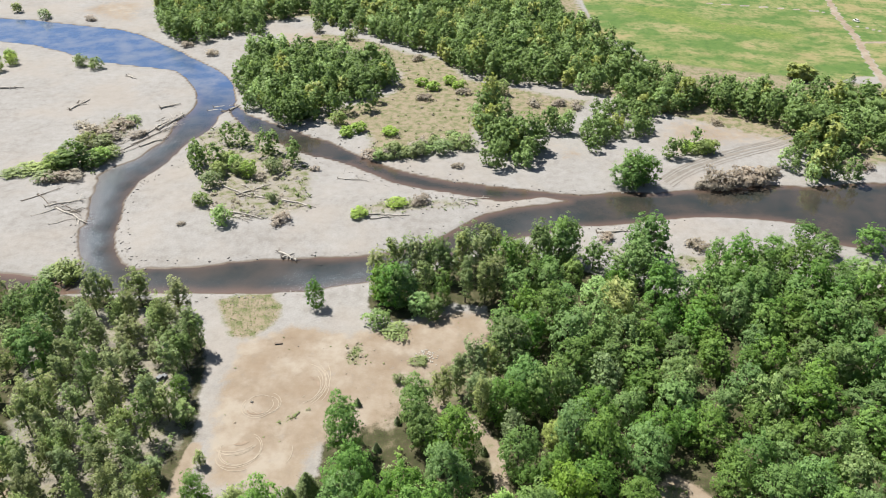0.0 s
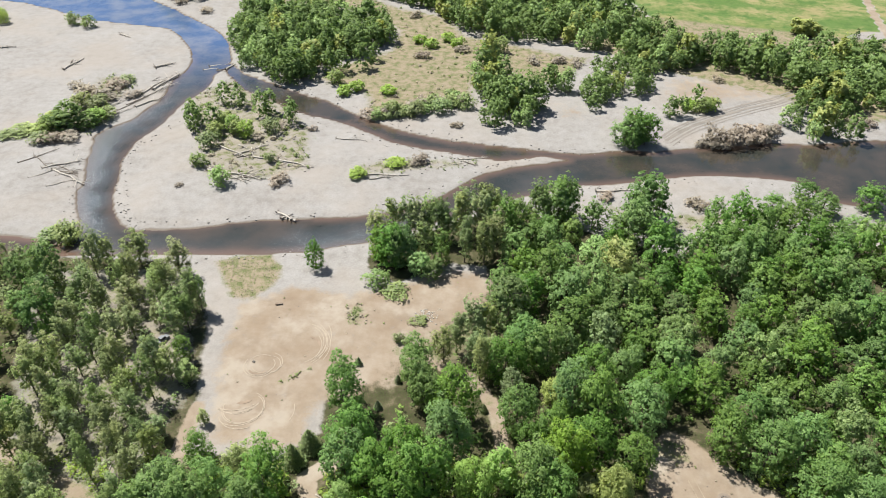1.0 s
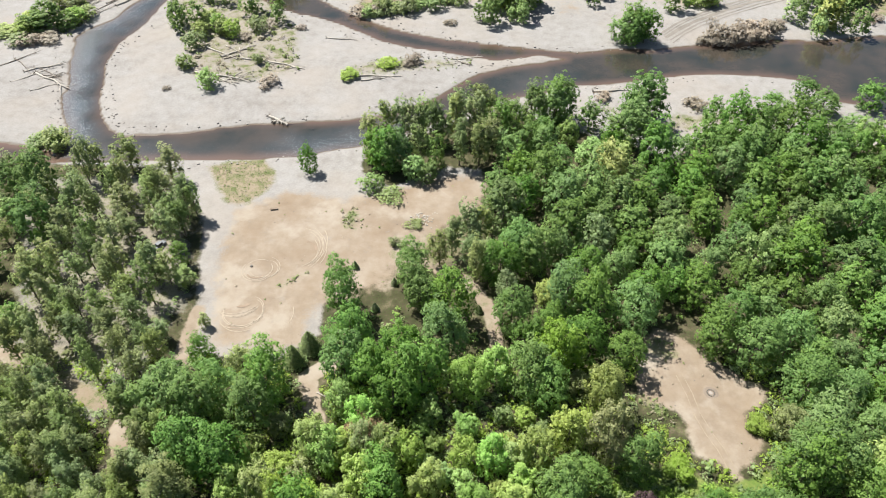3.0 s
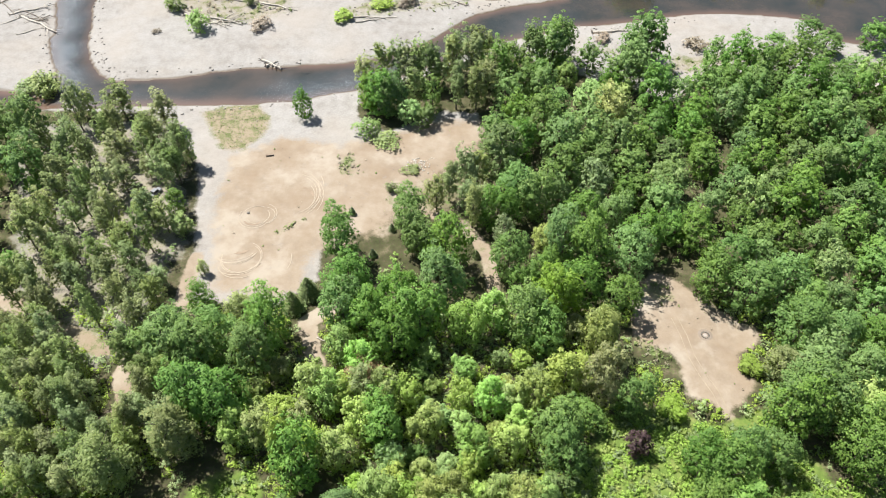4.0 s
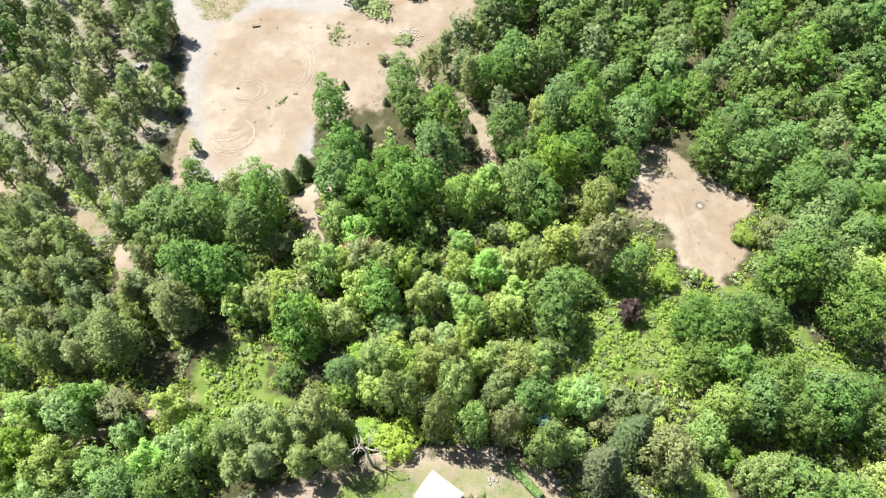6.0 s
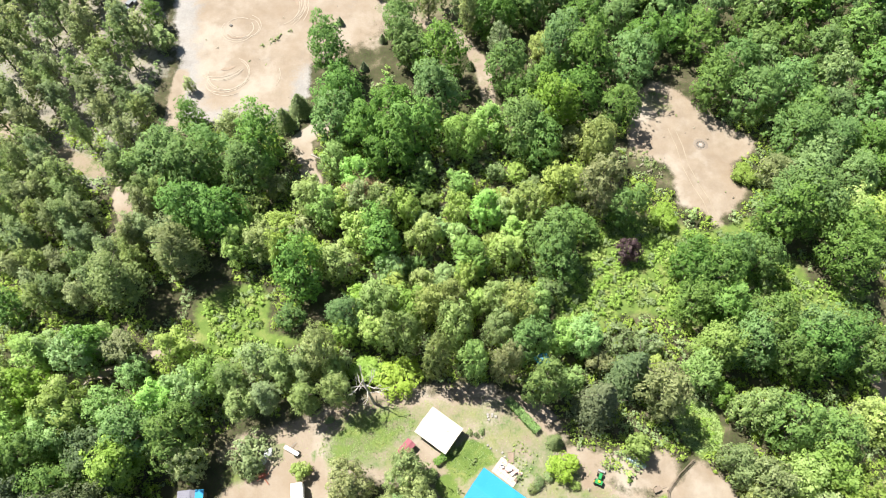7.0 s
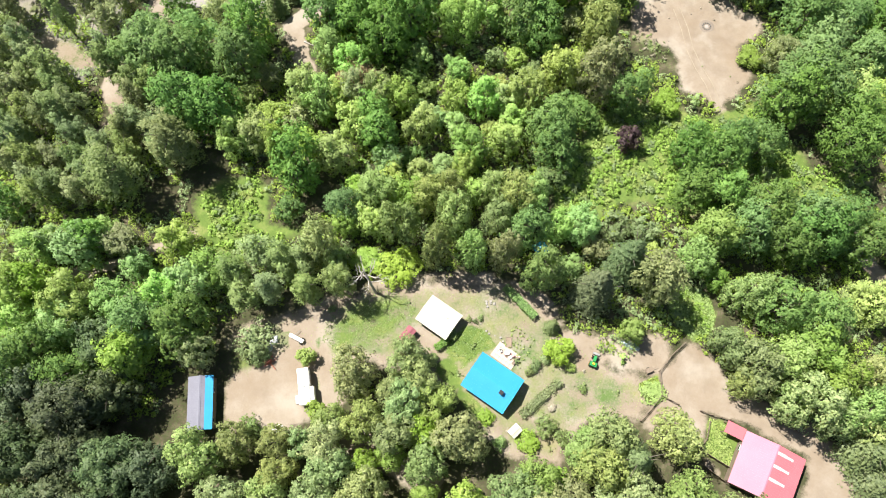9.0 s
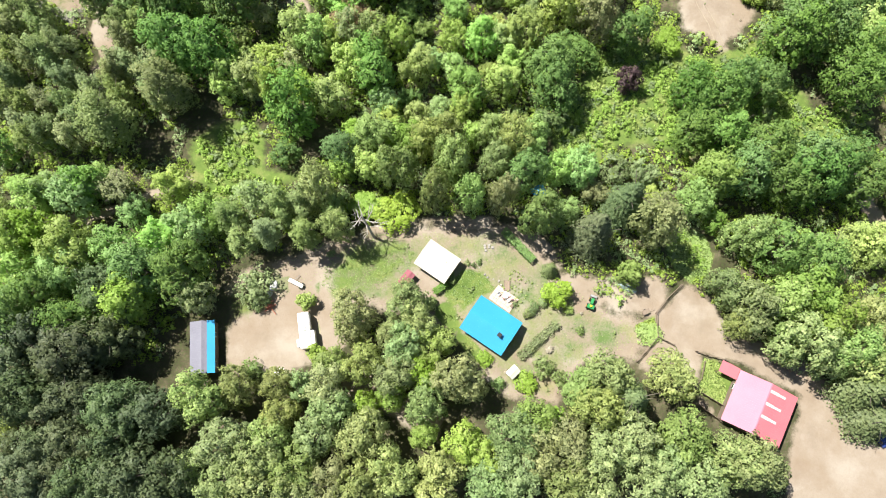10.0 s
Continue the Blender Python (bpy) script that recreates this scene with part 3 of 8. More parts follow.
def ground_height(x, y):
    x, y = np.asarray(x, float), np.asarray(y, float)
    d = river_gap(x, y)
    rise = np.where(d > 0, WATER_LEVEL + 0.05 + 0.35 * np.minimum(d, 1.0) + 0.035 * d, WATER_LEVEL + np.maximum(0.16 * d, -1.2))
    top = 0.35 * fbm(x, y, 0.03, 5) - 0.35
    top = np.where(y < 40, 0.12 * fbm(x, y, 0.05, 5), top)
    return np.minimum(rise, top) + np.where(d > 2, 0.08 * fbm(x, y, 0.4, 6), 0)


def grown(values):
    """Grid lines whose spacing widens outwards: pairs of (end, step)."""
    out = [values[0]]
    for end, step in values[1:]:
        n = max(1, round((end - out[-1]) / step))
        out += list(np.linspace(out[-1], end, n + 1)[1:])
    return np.array(out)


SHEETS = {}


def bisect_right(values, v):
    lo, hi = 0, len(values)
    while lo < hi:
        mid = (lo + hi) // 2
        if v < values[mid]:
            hi = mid
        else:
            lo = mid + 1
    return lo


def sheet(name, xs, ys, height, material):
    gx, gy = np.meshgrid(xs, ys)
    gz = height(gx, gy)
    SHEETS[name] = (list(map(float, xs)), list(map(float, ys)), gz)
    me = bpy.data.meshes.new(name)
    n, k = len(xs), len(ys)
    i = (np.arange(k - 1)[:, None] * n + np.arange(n - 1)).ravel()
    faces = np.stack([i, i + 1, i + n + 1, i + n], 1)
    me.from_pydata(np.stack([gx, gy, gz], -1).reshape(-1, 3), [], faces)
    me.materials.append(material)
    me.shade_smooth()
    return me, gx.ravel(), gy.ravel()


def layer_colours(me, name, *channels):
    at = me.attributes.new(name, "FLOAT_COLOR", "POINT")
    rgba = np.stack([*channels, np.ones_like(channels[0])], -1).clip(0, 1)
    at.data.foreach_set("color", rgba.ravel())


def soft(d, w):
    return np.clip(0.5 + d / (2 * w), 0, 1)


def build_ground():
    xs = grown([-4200, (-800, 200), (-420, 12), (-150, 2.6), (150, 1.65), (420, 2.8), (800, 12), (4200, 200)])
    ys = grown([-1500, (-120, 100), (-30, 3), (215, 1.65), (330, 2.0), (620, 3.6), (1000, 14), (4500, 200)])
    me, x, y = sheet("ground", xs, ys, ground_height, ground_material())
    d = river_gap(x, y)
    south = soft(-inside(x, y, SOUTH_WOODS), 2.5)
    gravel = np.maximum(south, 0.62 * soft(inside(x, y, WEST_WOOD_FLOOR), 6.0))
    dirt = np.zeros_like(x)
    for ring in DIRT:
        far = ring[0][1] > 250
        dirt = np.maximum(dirt, (0.32 if ring is PASTURE_DRY else 0.56 if far else 0.72 if ring is CLEARING else 0.85 if ring is SECOND_CLEARING else 1.0) * soft(inside(x, y, ring), 13.0 if far else 5.0 if ring is CLEARING else 2.2))
    for line in TRACKS:
        dirt = np.maximum(dirt, soft(-band(x, y, line)[0], 0.8))
    grass = np.zeros_like(x)
    for ring in GRASS:
        grass = np.maximum(grass, (0.95 if ring is PASTURE else 0.56 if ring in (WEEDS_BY_THE_RIVER, WEED_RING, WEED_STREAK) else 0.50) * soft(inside(x, y, ring), 3.0))
    grass = np.where((dirt > 0.9) | ((dirt > 0.4) & (y > 300)), 0, grass)
    for ring in (YARD, YARD_CORNER):
        dirt = np.maximum(dirt, 0.9 * soft(inside(x, y, ring), 3.0))
    fresh = np.zeros_like(x)
    for ring in FRESH:
        far = ring[0][1] > 250
        fresh = np.maximum(fresh, (0.58 if far else 0.60 if ring is LAWN else 0.48 if ring in (PARKING_GRASS, DRIVE_GRASS) else 1.0) * soft(inside(x, y, ring), 14.0 if far else 3.0 if ring in (LAWN, EAST_GLADE, PARKING_GRASS, WEST_GLADE) else 1.2))
    scrub = np.zeros_like(x)
    for ring in SCRUB:
        scrub = np.maximum(scrub, (0.72 if ring in (NORTH_SCRUB, FAR_WOOD_FLOOR, WEEDS_BY_THE_RIVER) else 0.52) * soft(inside(x, y, ring), 3.0 if ring is WEEDS_BY_THE_RIVER else 7.0))
    wet = soft(0.5 - d, 0.9)
    layer_colours(me, "cover", gravel, grass, dirt)
    layer_colours(me, "cover_more", fresh, scrub, wet)
    return tagged(new("ground", me), "gravel bars, tan soil and grass of a river plain", "ground", kind="structure")


def build_water():
    xs = grown([-700, (-420, 20), (-180, 4), (240, 2.6), (420, 5), (700, 20)])
    ys = grown([170, (300, 2.0), (520, 4), (700, 15)])
    me, x, y = sheet("water", xs, ys, lambda a, b: 0 * a + WATER_LEVEL, water_material())
    d, k, left = band(x, y, MAIN_RIVER)
    rapid = np.zeros_like(x)
    for a, b, s in RAPIDS:
        rapid = np.maximum(rapid, s * np.clip(1.5 - np.abs(k - (a + b) / 2) / ((b - a) / 2 + 1e-6), 0, 1) * (d < 4) * np.clip(0.75 - 0.8 * left + 0.4 * fbm(x, y, 0.12, 8), 0, 1))
    shallow = soft(river_gap(x, y) + 1.6 - 1.8 * np.clip(left, -1, 1) * (k < 20), 2.8)
    # painted sky reflection sets in towards the far, upstream reach
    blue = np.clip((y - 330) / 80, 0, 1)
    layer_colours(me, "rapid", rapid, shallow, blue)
    return tagged(new("water", me), "brown river water with ripples, sky reflection painted blue upstream", "river", kind="structure")


ground = build_ground()
water = build_water()


def level(x, y):
    """The ground's height at a place."""
    xs, ys, gz = SHEETS["ground"]
    i = min(max(bisect_right(xs, x) - 1, 0), len(xs) - 2)
    j = min(max(bisect_right(ys, y) - 1, 0), len(ys) - 2)
    u, v = (x - xs[i]) / (xs[i + 1] - xs[i]), (y - ys[j]) / (ys[j + 1] - ys[j])
    return float((gz[j, i] * (1 - u) + gz[j, i + 1] * u) * (1 - v) + (gz[j + 1, i] * (1 - u) + gz[j + 1, i + 1] * u) * v)


# ---- building helpers ----
def part(name, bm, material, parent=None, label="", smooth=False):
    me = bpy.data.meshes.new(name)
    bm.to_mesh(me)
    bm.free()
    me.materials.append(material)
    if smooth:
        me.shade_smooth()
    ob = new(name, me)
    if parent:
        ob.parent = parent
    if label:
        ob["label"] = label
    return ob


def empty(name, m, label, category, group=""):
    ob = new(name)
    ob.matrix_basis = m
    return tagged(ob, label, category, group)


def box(bm, size, m=None, bevel=0.0):
    geo = bmesh.ops.create_cube(bm, size=1.0, matrix=(m or Matrix()) @ Matrix.Diagonal((*size, 1)))
    if bevel:
        edges = list({e for v in geo["verts"] for e in v.link_edges})
        bmesh.ops.bevel(bm, geom=edges, offset=bevel, segments=1, affect="EDGES")
    return bm


def rod(bm, a, b, r0, r1, sides=6):
    a, b = Vector(a), Vector(b)
    m = Matrix.Translation((a + b) / 2) @ (b - a).to_track_quat("Z", "Y").to_matrix().to_4x4()
    bmesh.ops.create_cone(bm, cap_ends=True, segments=sides, radius1=r0, radius2=r1, depth=(b - a).length, matrix=m)
    return bm


# ---- trees ----
CROWN_FORM = {
    # kind: leaders, leader radius, spread of leaders, lowest foliage, size of the bumps, depth of the bumps, share of stray tufts, size of the tufts
    "alder": ((5, 9), (0.17, 0.30), 0.28, 0.02, 1.5, 0.17, 0.14, 0.07),
    "cottonwood": ((4, 8), (0.12, 0.22), 0.28, 0.10, 1.3, 0.26, 0.22, 0.078),
    "willow": ((8, 13), (0.12, 0.21), 0.33, 0.02, 1.3, 0.13, 0.10, 0.072),
    "oak": ((7, 11), (0.14, 0.24), 0.31, 0.05, 1.2, 0.16, 0.12, 0.07),
    "evergreen": ((7, 11), (0.14, 0.24), 0.31, 0.05, 1.2, 0.16, 0.12, 0.07),
    "lime": ((6, 10), (0.15, 0.26), 0.29, 0.05, 1.2, 0.16, 0.12, 0.074),
    "shrub": ((4, 8), (0.13, 0.26), 0.32, 0.0, 1.2, 0.28, 0.2, 0.11),
    "bramble": ((4, 8), (0.15, 0.30), 0.34, 0.0, 1.0, 0.25, 0.2, 0.12),
    "plum": ((5, 8), (0.15, 0.26), 0.31, 0.0, 1.2, 0.20, 0.15, 0.09),
    "russet": ((8, 12), (0.12, 0.21), 0.33, 0.02, 1.3, 0.13, 0.10, 0.072),
    "dry": ((4, 8), (0.13, 0.24), 0.34, 0.0, 1.0, 0.30, 0.25, 0.11),
}


def fir_tiers(leaves, height, width, nrg):
    """Places and outward ways of sprays on the drooping tiers of a cone."""
    z = 0.98 - 0.9 * nrg.uniform(0, 1, leaves) ** 0.62
    tier = np.round(z * 15 + nrg.uniform(-0.35, 0.35, leaves)) / 15
    ring = 0.46 * (1 - tier) ** 0.8 + 0.015
    w = nrg.uniform(0, 6.283, leaves)
    k = np.sqrt(nrg.uniform(0.25, 1.0, leaves)) * (1 + 0.25 * np.sin(w * 5 + tier * 40) + nrg.normal(0, 0.08, leaves))
    at = np.stack([ring * k * np.cos(w) * width, ring * k * np.sin(w) * width, (tier - 0.05 * k + nrg.normal(0, 0.006, leaves)) * height], 1)
    return at, np.stack([np.cos(w), np.sin(w), np.full(leaves, 0.6)], 1)


def leaf_cloud(kind, height, width, leaves, size, seed):
    """Corners of small leaf sprays over the rounded masses of a crown, three each, and the way each spray faces."""
    nrg = np.random.RandomState(seed)
    if kind == "fir":
        at, out = fir_tiers(leaves, height, width, nrg)
        face = out + (0, 0, 0.3) + nrg.normal(scale=0.25, size=(leaves, 3))
        return spray(at, face + nrg.normal(scale=0.4, size=(leaves, 3)), face, size * nrg.uniform(0.55, 1.4, (leaves, 1)), nrg)
    (n0, n1), (r0, r1), spread, low, bump, depth, loose, tuft_size = CROWN_FORM[kind]
    n = nrg.randint(n0, n1 + 1)
    w = nrg.uniform(0, 6.28) + 6.283 * np.arange(n) / n + nrg.uniform(-0.5, 0.5, n)
    off = spread * nrg.uniform(0.55, 1.1, n) * width
    off[0] *= 0.15
    top = nrg.uniform(0.66, 0.96, n) * height
    top[0] = height
    r = nrg.uniform(r0, r1, n) * width
    foot = low * height
    mid = np.stack([off * np.cos(w), off * np.sin(w), (top + foot) / 2], 1)
    ext = np.stack([r, r, (top - foot) / 2], 1)
    # tufts over the masses; what lies deep inside another mass is never seen
    per = 14 if leaves > 1200 else 6 if leaves > 60 else 3
    many = leaves // per * 9
    pick = nrg.choice(n, many, p=(r * ext[:, 2]) / (r * ext[:, 2]).sum())
    u = nrg.normal(size=(many, 3)) + (0, 0, 0.35)
    u /= np.linalg.norm(u, axis=1)[:, None]
    k = nrg.uniform(0.80, 1.04, many)
    k = np.where(nrg.uniform(size=many) < loose, k * nrg.uniform(1.05, 1.36, many), k)
    at = mid[pick] + u * ext[pick] * (1, 1, 0.97)
    for wave in (0.8, 1.3, 2.2):
        v = nrg.normal(size=3)
        v *= 6.283 / (bump * max(width / 8.0, 0.25) * wave * np.linalg.norm(v))
        k = k + depth * 0.5 * np.sin(at @ v + nrg.uniform(0, 6.28))
    at = mid[pick] + u * ext[pick] * k[:, None] * (1, 1, 0.97)
    q = (((at[:, None] - mid[None]) / ext[None]) ** 2).sum(2)
    q[np.arange(many), pick] = 9
    keep = np.flatnonzero((q.min(1) > 0.66) & (at[:, 2] > 0.03 * height))[: leaves // per]
    at, u, pick = at[keep], u[keep], pick[keep]
    out = u / ext[pick] * r[pick, None]
    out /= np.linalg.norm(out, axis=1)[:, None]
    tuft = tuft_size * width * nrg.uniform(0.6, 1.45, len(at))
    tuft = tuft if per == 14 else tuft * (1.25 if per == 6 else 1.4)
    own = nrg.choice(len(at), leaves * 9 // 10, p=tuft**1.6 / (tuft**1.6).sum())
    n = len(own)
    v = nrg.normal(size=(n, 3)) + (0, 0, 0.75) + 0.65 * out[own]
    v /= np.linalg.norm(v, axis=1)[:, None]
    leaf_at = at[own] + v * (tuft[own] * nrg.uniform(0.6, 1.08, n))[:, None] * (1, 1, 0.72)
    face = 0.68 * v + 0.52 * out[own] + (0, 0, 0.42) + nrg.normal(scale=0.12, size=(n, 3))
    s = size * nrg.uniform(0.55, 1.35, (n, 1))
    # a loose dark core behind the tufts
    m = leaves // 10
    core = nrg.choice(len(at), m)
    core_at = mid[pick[core]] + u[core] * ext[pick[core]] * nrg.uniform(0.55, 0.74, (m, 1))
    leaf_at, face = np.concatenate([leaf_at, core_at]), np.concatenate([face, out[core] + (0, 0, 0.2)])
    s = np.concatenate([s, size * nrg.uniform(1.6, 2.6, (m, 1)) * (1.0 if leaves > 1200 else 0.7 if leaves > 200 else 0.45)])
    return spray(leaf_at, face + nrg.normal(scale=0.5, size=face.shape), face, s, nrg)


def spray(at, normal, face, s, nrg):
    """Narrow triangles at given places, with the ways that they lie and face."""
    n = len(at)
    normal = normal / np.linalg.norm(normal, axis=1)[:, None]
    side = np.cross(normal, nrg.normal(size=(n, 3)))
    side /= np.linalg.norm(side, axis=1)[:, None]
    ahead = np.cross(normal, side)
    k = nrg.uniform(-0.4, 0.4, (n, 1))
    verts = np.stack([at - ahead * s * 0.62 + side * s * k, at + side * s * 0.55 + ahead * s * 0.4, at - side * s * 0.5 + ahead * s * 0.55], 1)
    turned = np.einsum("ij,ij->i", np.cross(verts[:, 1] - verts[:, 0], verts[:, 2] - verts[:, 0]), normal) < 0
    verts[turned] = verts[turned][:, ::-1]
    face = face / np.linalg.norm(face, axis=1)[:, None]
    return np.concatenate([verts.reshape(-1, 3), np.repeat(face, 3, 0)], 1)


def leaf_mesh(name, rows, material):
    """A mesh of sprays from rows of corner and facing."""
    me = bpy.data.meshes.new(name)
    n = len(rows) // 3
    me.vertices.add(n * 3)
    me.vertices.foreach_set("co", np.ascontiguousarray(rows[:, :3], dtype=np.float32).ravel())
    me.loops.add(n * 3)
    me.loops.foreach_set("vertex_index", np.arange(n * 3, dtype=np.int32))
    me.polygons.add(n)
    me.polygons.foreach_set("loop_start", np.arange(n, dtype=np.int32) * 3)
    me.update(calc_edges=True)
    me.normals_split_custom_set_from_vertices(rows[:, 3:].tolist())
    me.materials.append(material)
    return me


def trunk_bmesh(height, width, seed, limbs=7):
    rng = random.Random(seed)
    bm = bmesh.new()
    r = 0.011 * height + 0.08
    p = Vector((0, 0, -0.4))
    for k in range(4):
        q = Vector((rng.uniform(-0.2, 0.2), rng.uniform(-0.2, 0.2), height * 0.85 * (k + 1) / 4))
        rod(bm, p, q, r * (1 - 0.22 * k), r * (1 - 0.22 * (k + 1)), 7)
        p = q
    for k in range(limbs):
        z = height * rng.uniform(0.25, 0.75)
        w = k * 2.4 + rng.uniform(-0.4, 0.4)
        out = width * rng.uniform(0.22, 0.4)
        rod(bm, (0, 0, z), (out * math.cos(w), out * math.sin(w), z + height * rng.uniform(0.08, 0.2)), r * 0.4, r * 0.1, 5)
    return bm


# kind: height, width, sprays, spray size, name, label, category
KINDS = {
    "alder": (14.0, 10.5, 4290, 0.35, "alder_tree", "full mid-green alder tree in the riverside wood", "tree"),
    "cottonwood": (19.0, 8.5, 3510, 0.31, "cottonwood_tree", "tall olive-green cottonwood with a bare lower trunk", "tree"),
    "willow": (8.5, 8.0, 3770, 0.29, "willow_tree", "dense pale green willow with a rounded crown", "tree"),
    "oak": (10.0, 9.5, 4160, 0.31, "oak_tree", "olive-green oak with a dense rounded crown", "tree"),
    "evergreen": (11.0, 9.5, 4160, 0.32, "evergreen_oak_tree", "dark grey-green evergreen oak with a dense crown", "tree"),
    "fir": (13.0, 7.5, 3640, 0.35, "fir_tree", "dark green conical fir tree", "tree"),
    "lime": (9.5, 8.5, 3770, 0.32, "maple_tree", "bright lime-green maple in fresh leaf", "tree"),
    "shrub": (2.6, 3.6, 900, 0.24, "shrub", "low rounded green shrub on open ground", "shrub"),
    "bramble": (1.0, 2.4, 300, 0.24, "bramble_bush", "bright green bramble bush in a glade", "shrub"),
    "plum": (4.0, 6.0, 1690, 0.26, "plum_bush", "dark purple-brown plum bush in a green glade", "shrub"),
    "russet": (8.0, 9.0, 3380, 0.30, "russet_tree", "russet-tinged willow with seed heads on its crown", "tree"),
    "dry": (1.6, 3.2, 700, 0.21, "dry_brush", "low grey-brown leafless brush", "shrub"),
}
VARIANTS = 4
FAR_AWAY = 150.0
CROWNS, TRUNKS = {}, {}
for kind, (hh, ww, leaves, size, name, label, cat) in KINDS.items():
    for v in range(VARIANTS):
        CROWNS[kind, v, "near"] = leaf_mesh("crown", leaf_cloud(kind, hh, ww, leaves, size, 100 * v + len(kind)), LEAF[kind])
        CROWNS[kind, v, "far"] = leaf_mesh("crown", leaf_cloud(kind, hh, ww, leaves * 2 // 3, size * 1.25, 100 * v + len(kind)), LEAF[kind])
        CROWNS[kind, v, "big"] = leaf_mesh("crown", leaf_cloud(kind, hh, ww, leaves * 3 // 2, size * 0.8, 100 * v + len(kind)), LEAF[kind])
        bm = trunk_bmesh(hh, ww, v + 7 * len(kind))
        me = bpy.data.meshes.new("trunk")
        bm.to_mesh(me)
        bm.free()
        me.materials.append(BARK)
        TRUNKS[kind, v] = me


def plant(kind, x, y, high, wide, v=None, turn=None, group=""):
    """A tree of that height and crown width, on the ground."""
    hh, ww, _, _, name, label, cat = KINDS[kind]
    v = random.randrange(VARIANTS) if v is None else v
    turn = random.uniform(0, 360) if turn is None else turn
    k, w = high / hh, wide / ww
    ob = new(name)
    ob.matrix_basis = pose(x, y, level(x, y), 0, 0, turn) @ Matrix.Diagonal((w, w, k, 1))
    tagged(ob, label, cat, group or ("riverside shrubs" if cat == "shrub" else "trees of the wood"))
    for nm, me in (("trunk", TRUNKS[kind, v]), ("crown", CROWNS[kind, v, "far" if math.hypot(x, y) > FAR_AWAY or w < 0.72 else "big" if w > 1.3 else "near"])):
        o = new(nm, me)
        o.parent = ob
    return ob


CLOUDS = {}


def cloud(kind, n, high, wide, sprays, sprig):
    """One of a few growth forms, turned and scaled to a height and width."""
    key = kind, n % 7, sprays, sprig
    if key not in CLOUDS:
        CLOUDS[key] = (leaf_cloud(kind, high, wide, sprays, sprig, 900 + n % 7), high, wide)
    rows, h0, w0 = CLOUDS[key]
    a = n * 2.399
    c, s = math.cos(a), math.sin(a)
    turn = np.array([[c, s, 0], [-s, c, 0], [0, 0, 1]])
    return np.concatenate([rows[:, :3] @ turn * (wide / w0, wide / w0, high / h0), rows[:, 3:] @ turn], 1)


def grove(name, label, spots, sprays=140, sprig=None, category="trees"):
    """Growth beyond counting, one mesh for each leaf: spots of (kind, x, y, height, width)."""
    groups = {}
    for n, (kind, x, y, high, wide) in enumerate(spots):
        rows = cloud(kind, n, high, wide, sprays, sprig or KINDS[kind][3] * 1.2)
        rows[:, :3] += (x, y, level(x, y))
        groups.setdefault(kind, []).append(rows)
    for kind, some in groups.items():
        tagged(new(name, leaf_mesh(name, np.concatenate(some), LEAF[kind])), label, category, kind="stuff")


FARM_TREES = [
    ("oak", -18.2, 19.5, 11.1, 10.5), ("oak", -7.7, 22.8, 9.7, 9.2), ("oak", -5.2, 18, 9.6, 9.1), ("oak", -11, 15.7, 7.5, 7.2),
    ("oak", -8.1, 13.1, 10.3, 9.8), ("lime", -1.8, 12.8, 9.3, 8.5), ("oak", -10, 7.5, 10.2, 9.8), ("lime", -4.9, 8.1, 9.3, 8.4),
    ("oak", 2.9, 6.1, 11.6, 11), ("oak", -16.8, 10.4, 9.9, 9.4), ("oak", -23.3, 10.8, 7.6, 7.2), ("lime", -26.5, 12.7, 4.2, 4.8),
    ("oak", -29.8, 6.7, 6.7, 6.4), ("oak", -23.7, 5.7, 10.3, 9.9), ("oak", -23.3, 1.3, 9.6, 9.2), ("oak", -26.1, -4, 10, 9.5),
    ("oak", -17.1, -4.5, 11.6, 11), ("lime", -16.1, 1.2, 7.2, 6.5), ("lime", -11.5, 3.4, 7.2, 6.5), ("oak", -4.1, 1.3, 9.8, 9.3),
    ("lime", -5, -4.7, 6.9, 6.2), ("lime", 2.7, -7.2, 9.3, 8.4), ("lime", 6.5, -9.1, 8.6, 7.8), ("oak", -10.7, -11.2, 11.6, 11),
]
FARM_TREES_B = [
    ("oak", -17.4, -12.9, 11.6, 11), ("oak", -22.9, -13.4, 11.1, 10.5), ("oak", -3.1, -12.6, 11.6, 11), ("oak", 6.6, -14.6, 10.3, 9.8),
    ("oak", 12.1, -6.1, 11.6, 11), ("lime", 17.5, -3.2, 9.3, 8.5), ("oak", 17.9, -9.6, 11.6, 11), ("oak", 13.2, -13.5, 11.6, 11),
    ("oak", 22.5, -7.7, 11.6, 11), ("oak", 22.9, -14.6, 11.6, 11), ("oak", 32.7, 4.8, 11.2, 10.6), ("oak", 29.8, -1.1, 11.6, 11),
    ("fir", 36.2, 0.1, 14.7, 11), ("oak", 45.2, 4.1, 10.7, 10.2), ("oak", 36.8, -8, 11.6, 11), ("oak", 31.1, -9.8, 11.6, 11),
    ("oak", 28.3, -15.4, 11.6, 11), ("oak", 38.1, -15.9, 11.6, 11), ("oak", 45.8, -7.4, 11.6, 11), ("oak", 59.2, -13.3, 14.3, 12),
    ("oak", 55.4, -12.8, 13.2, 11.6), ("oak", 47.8, -16.5, 11.6, 11), ("oak", 42, -13.1, 9.9, 9.5), ("lime", 27.1, 2.4, 9.4, 8.6),
]
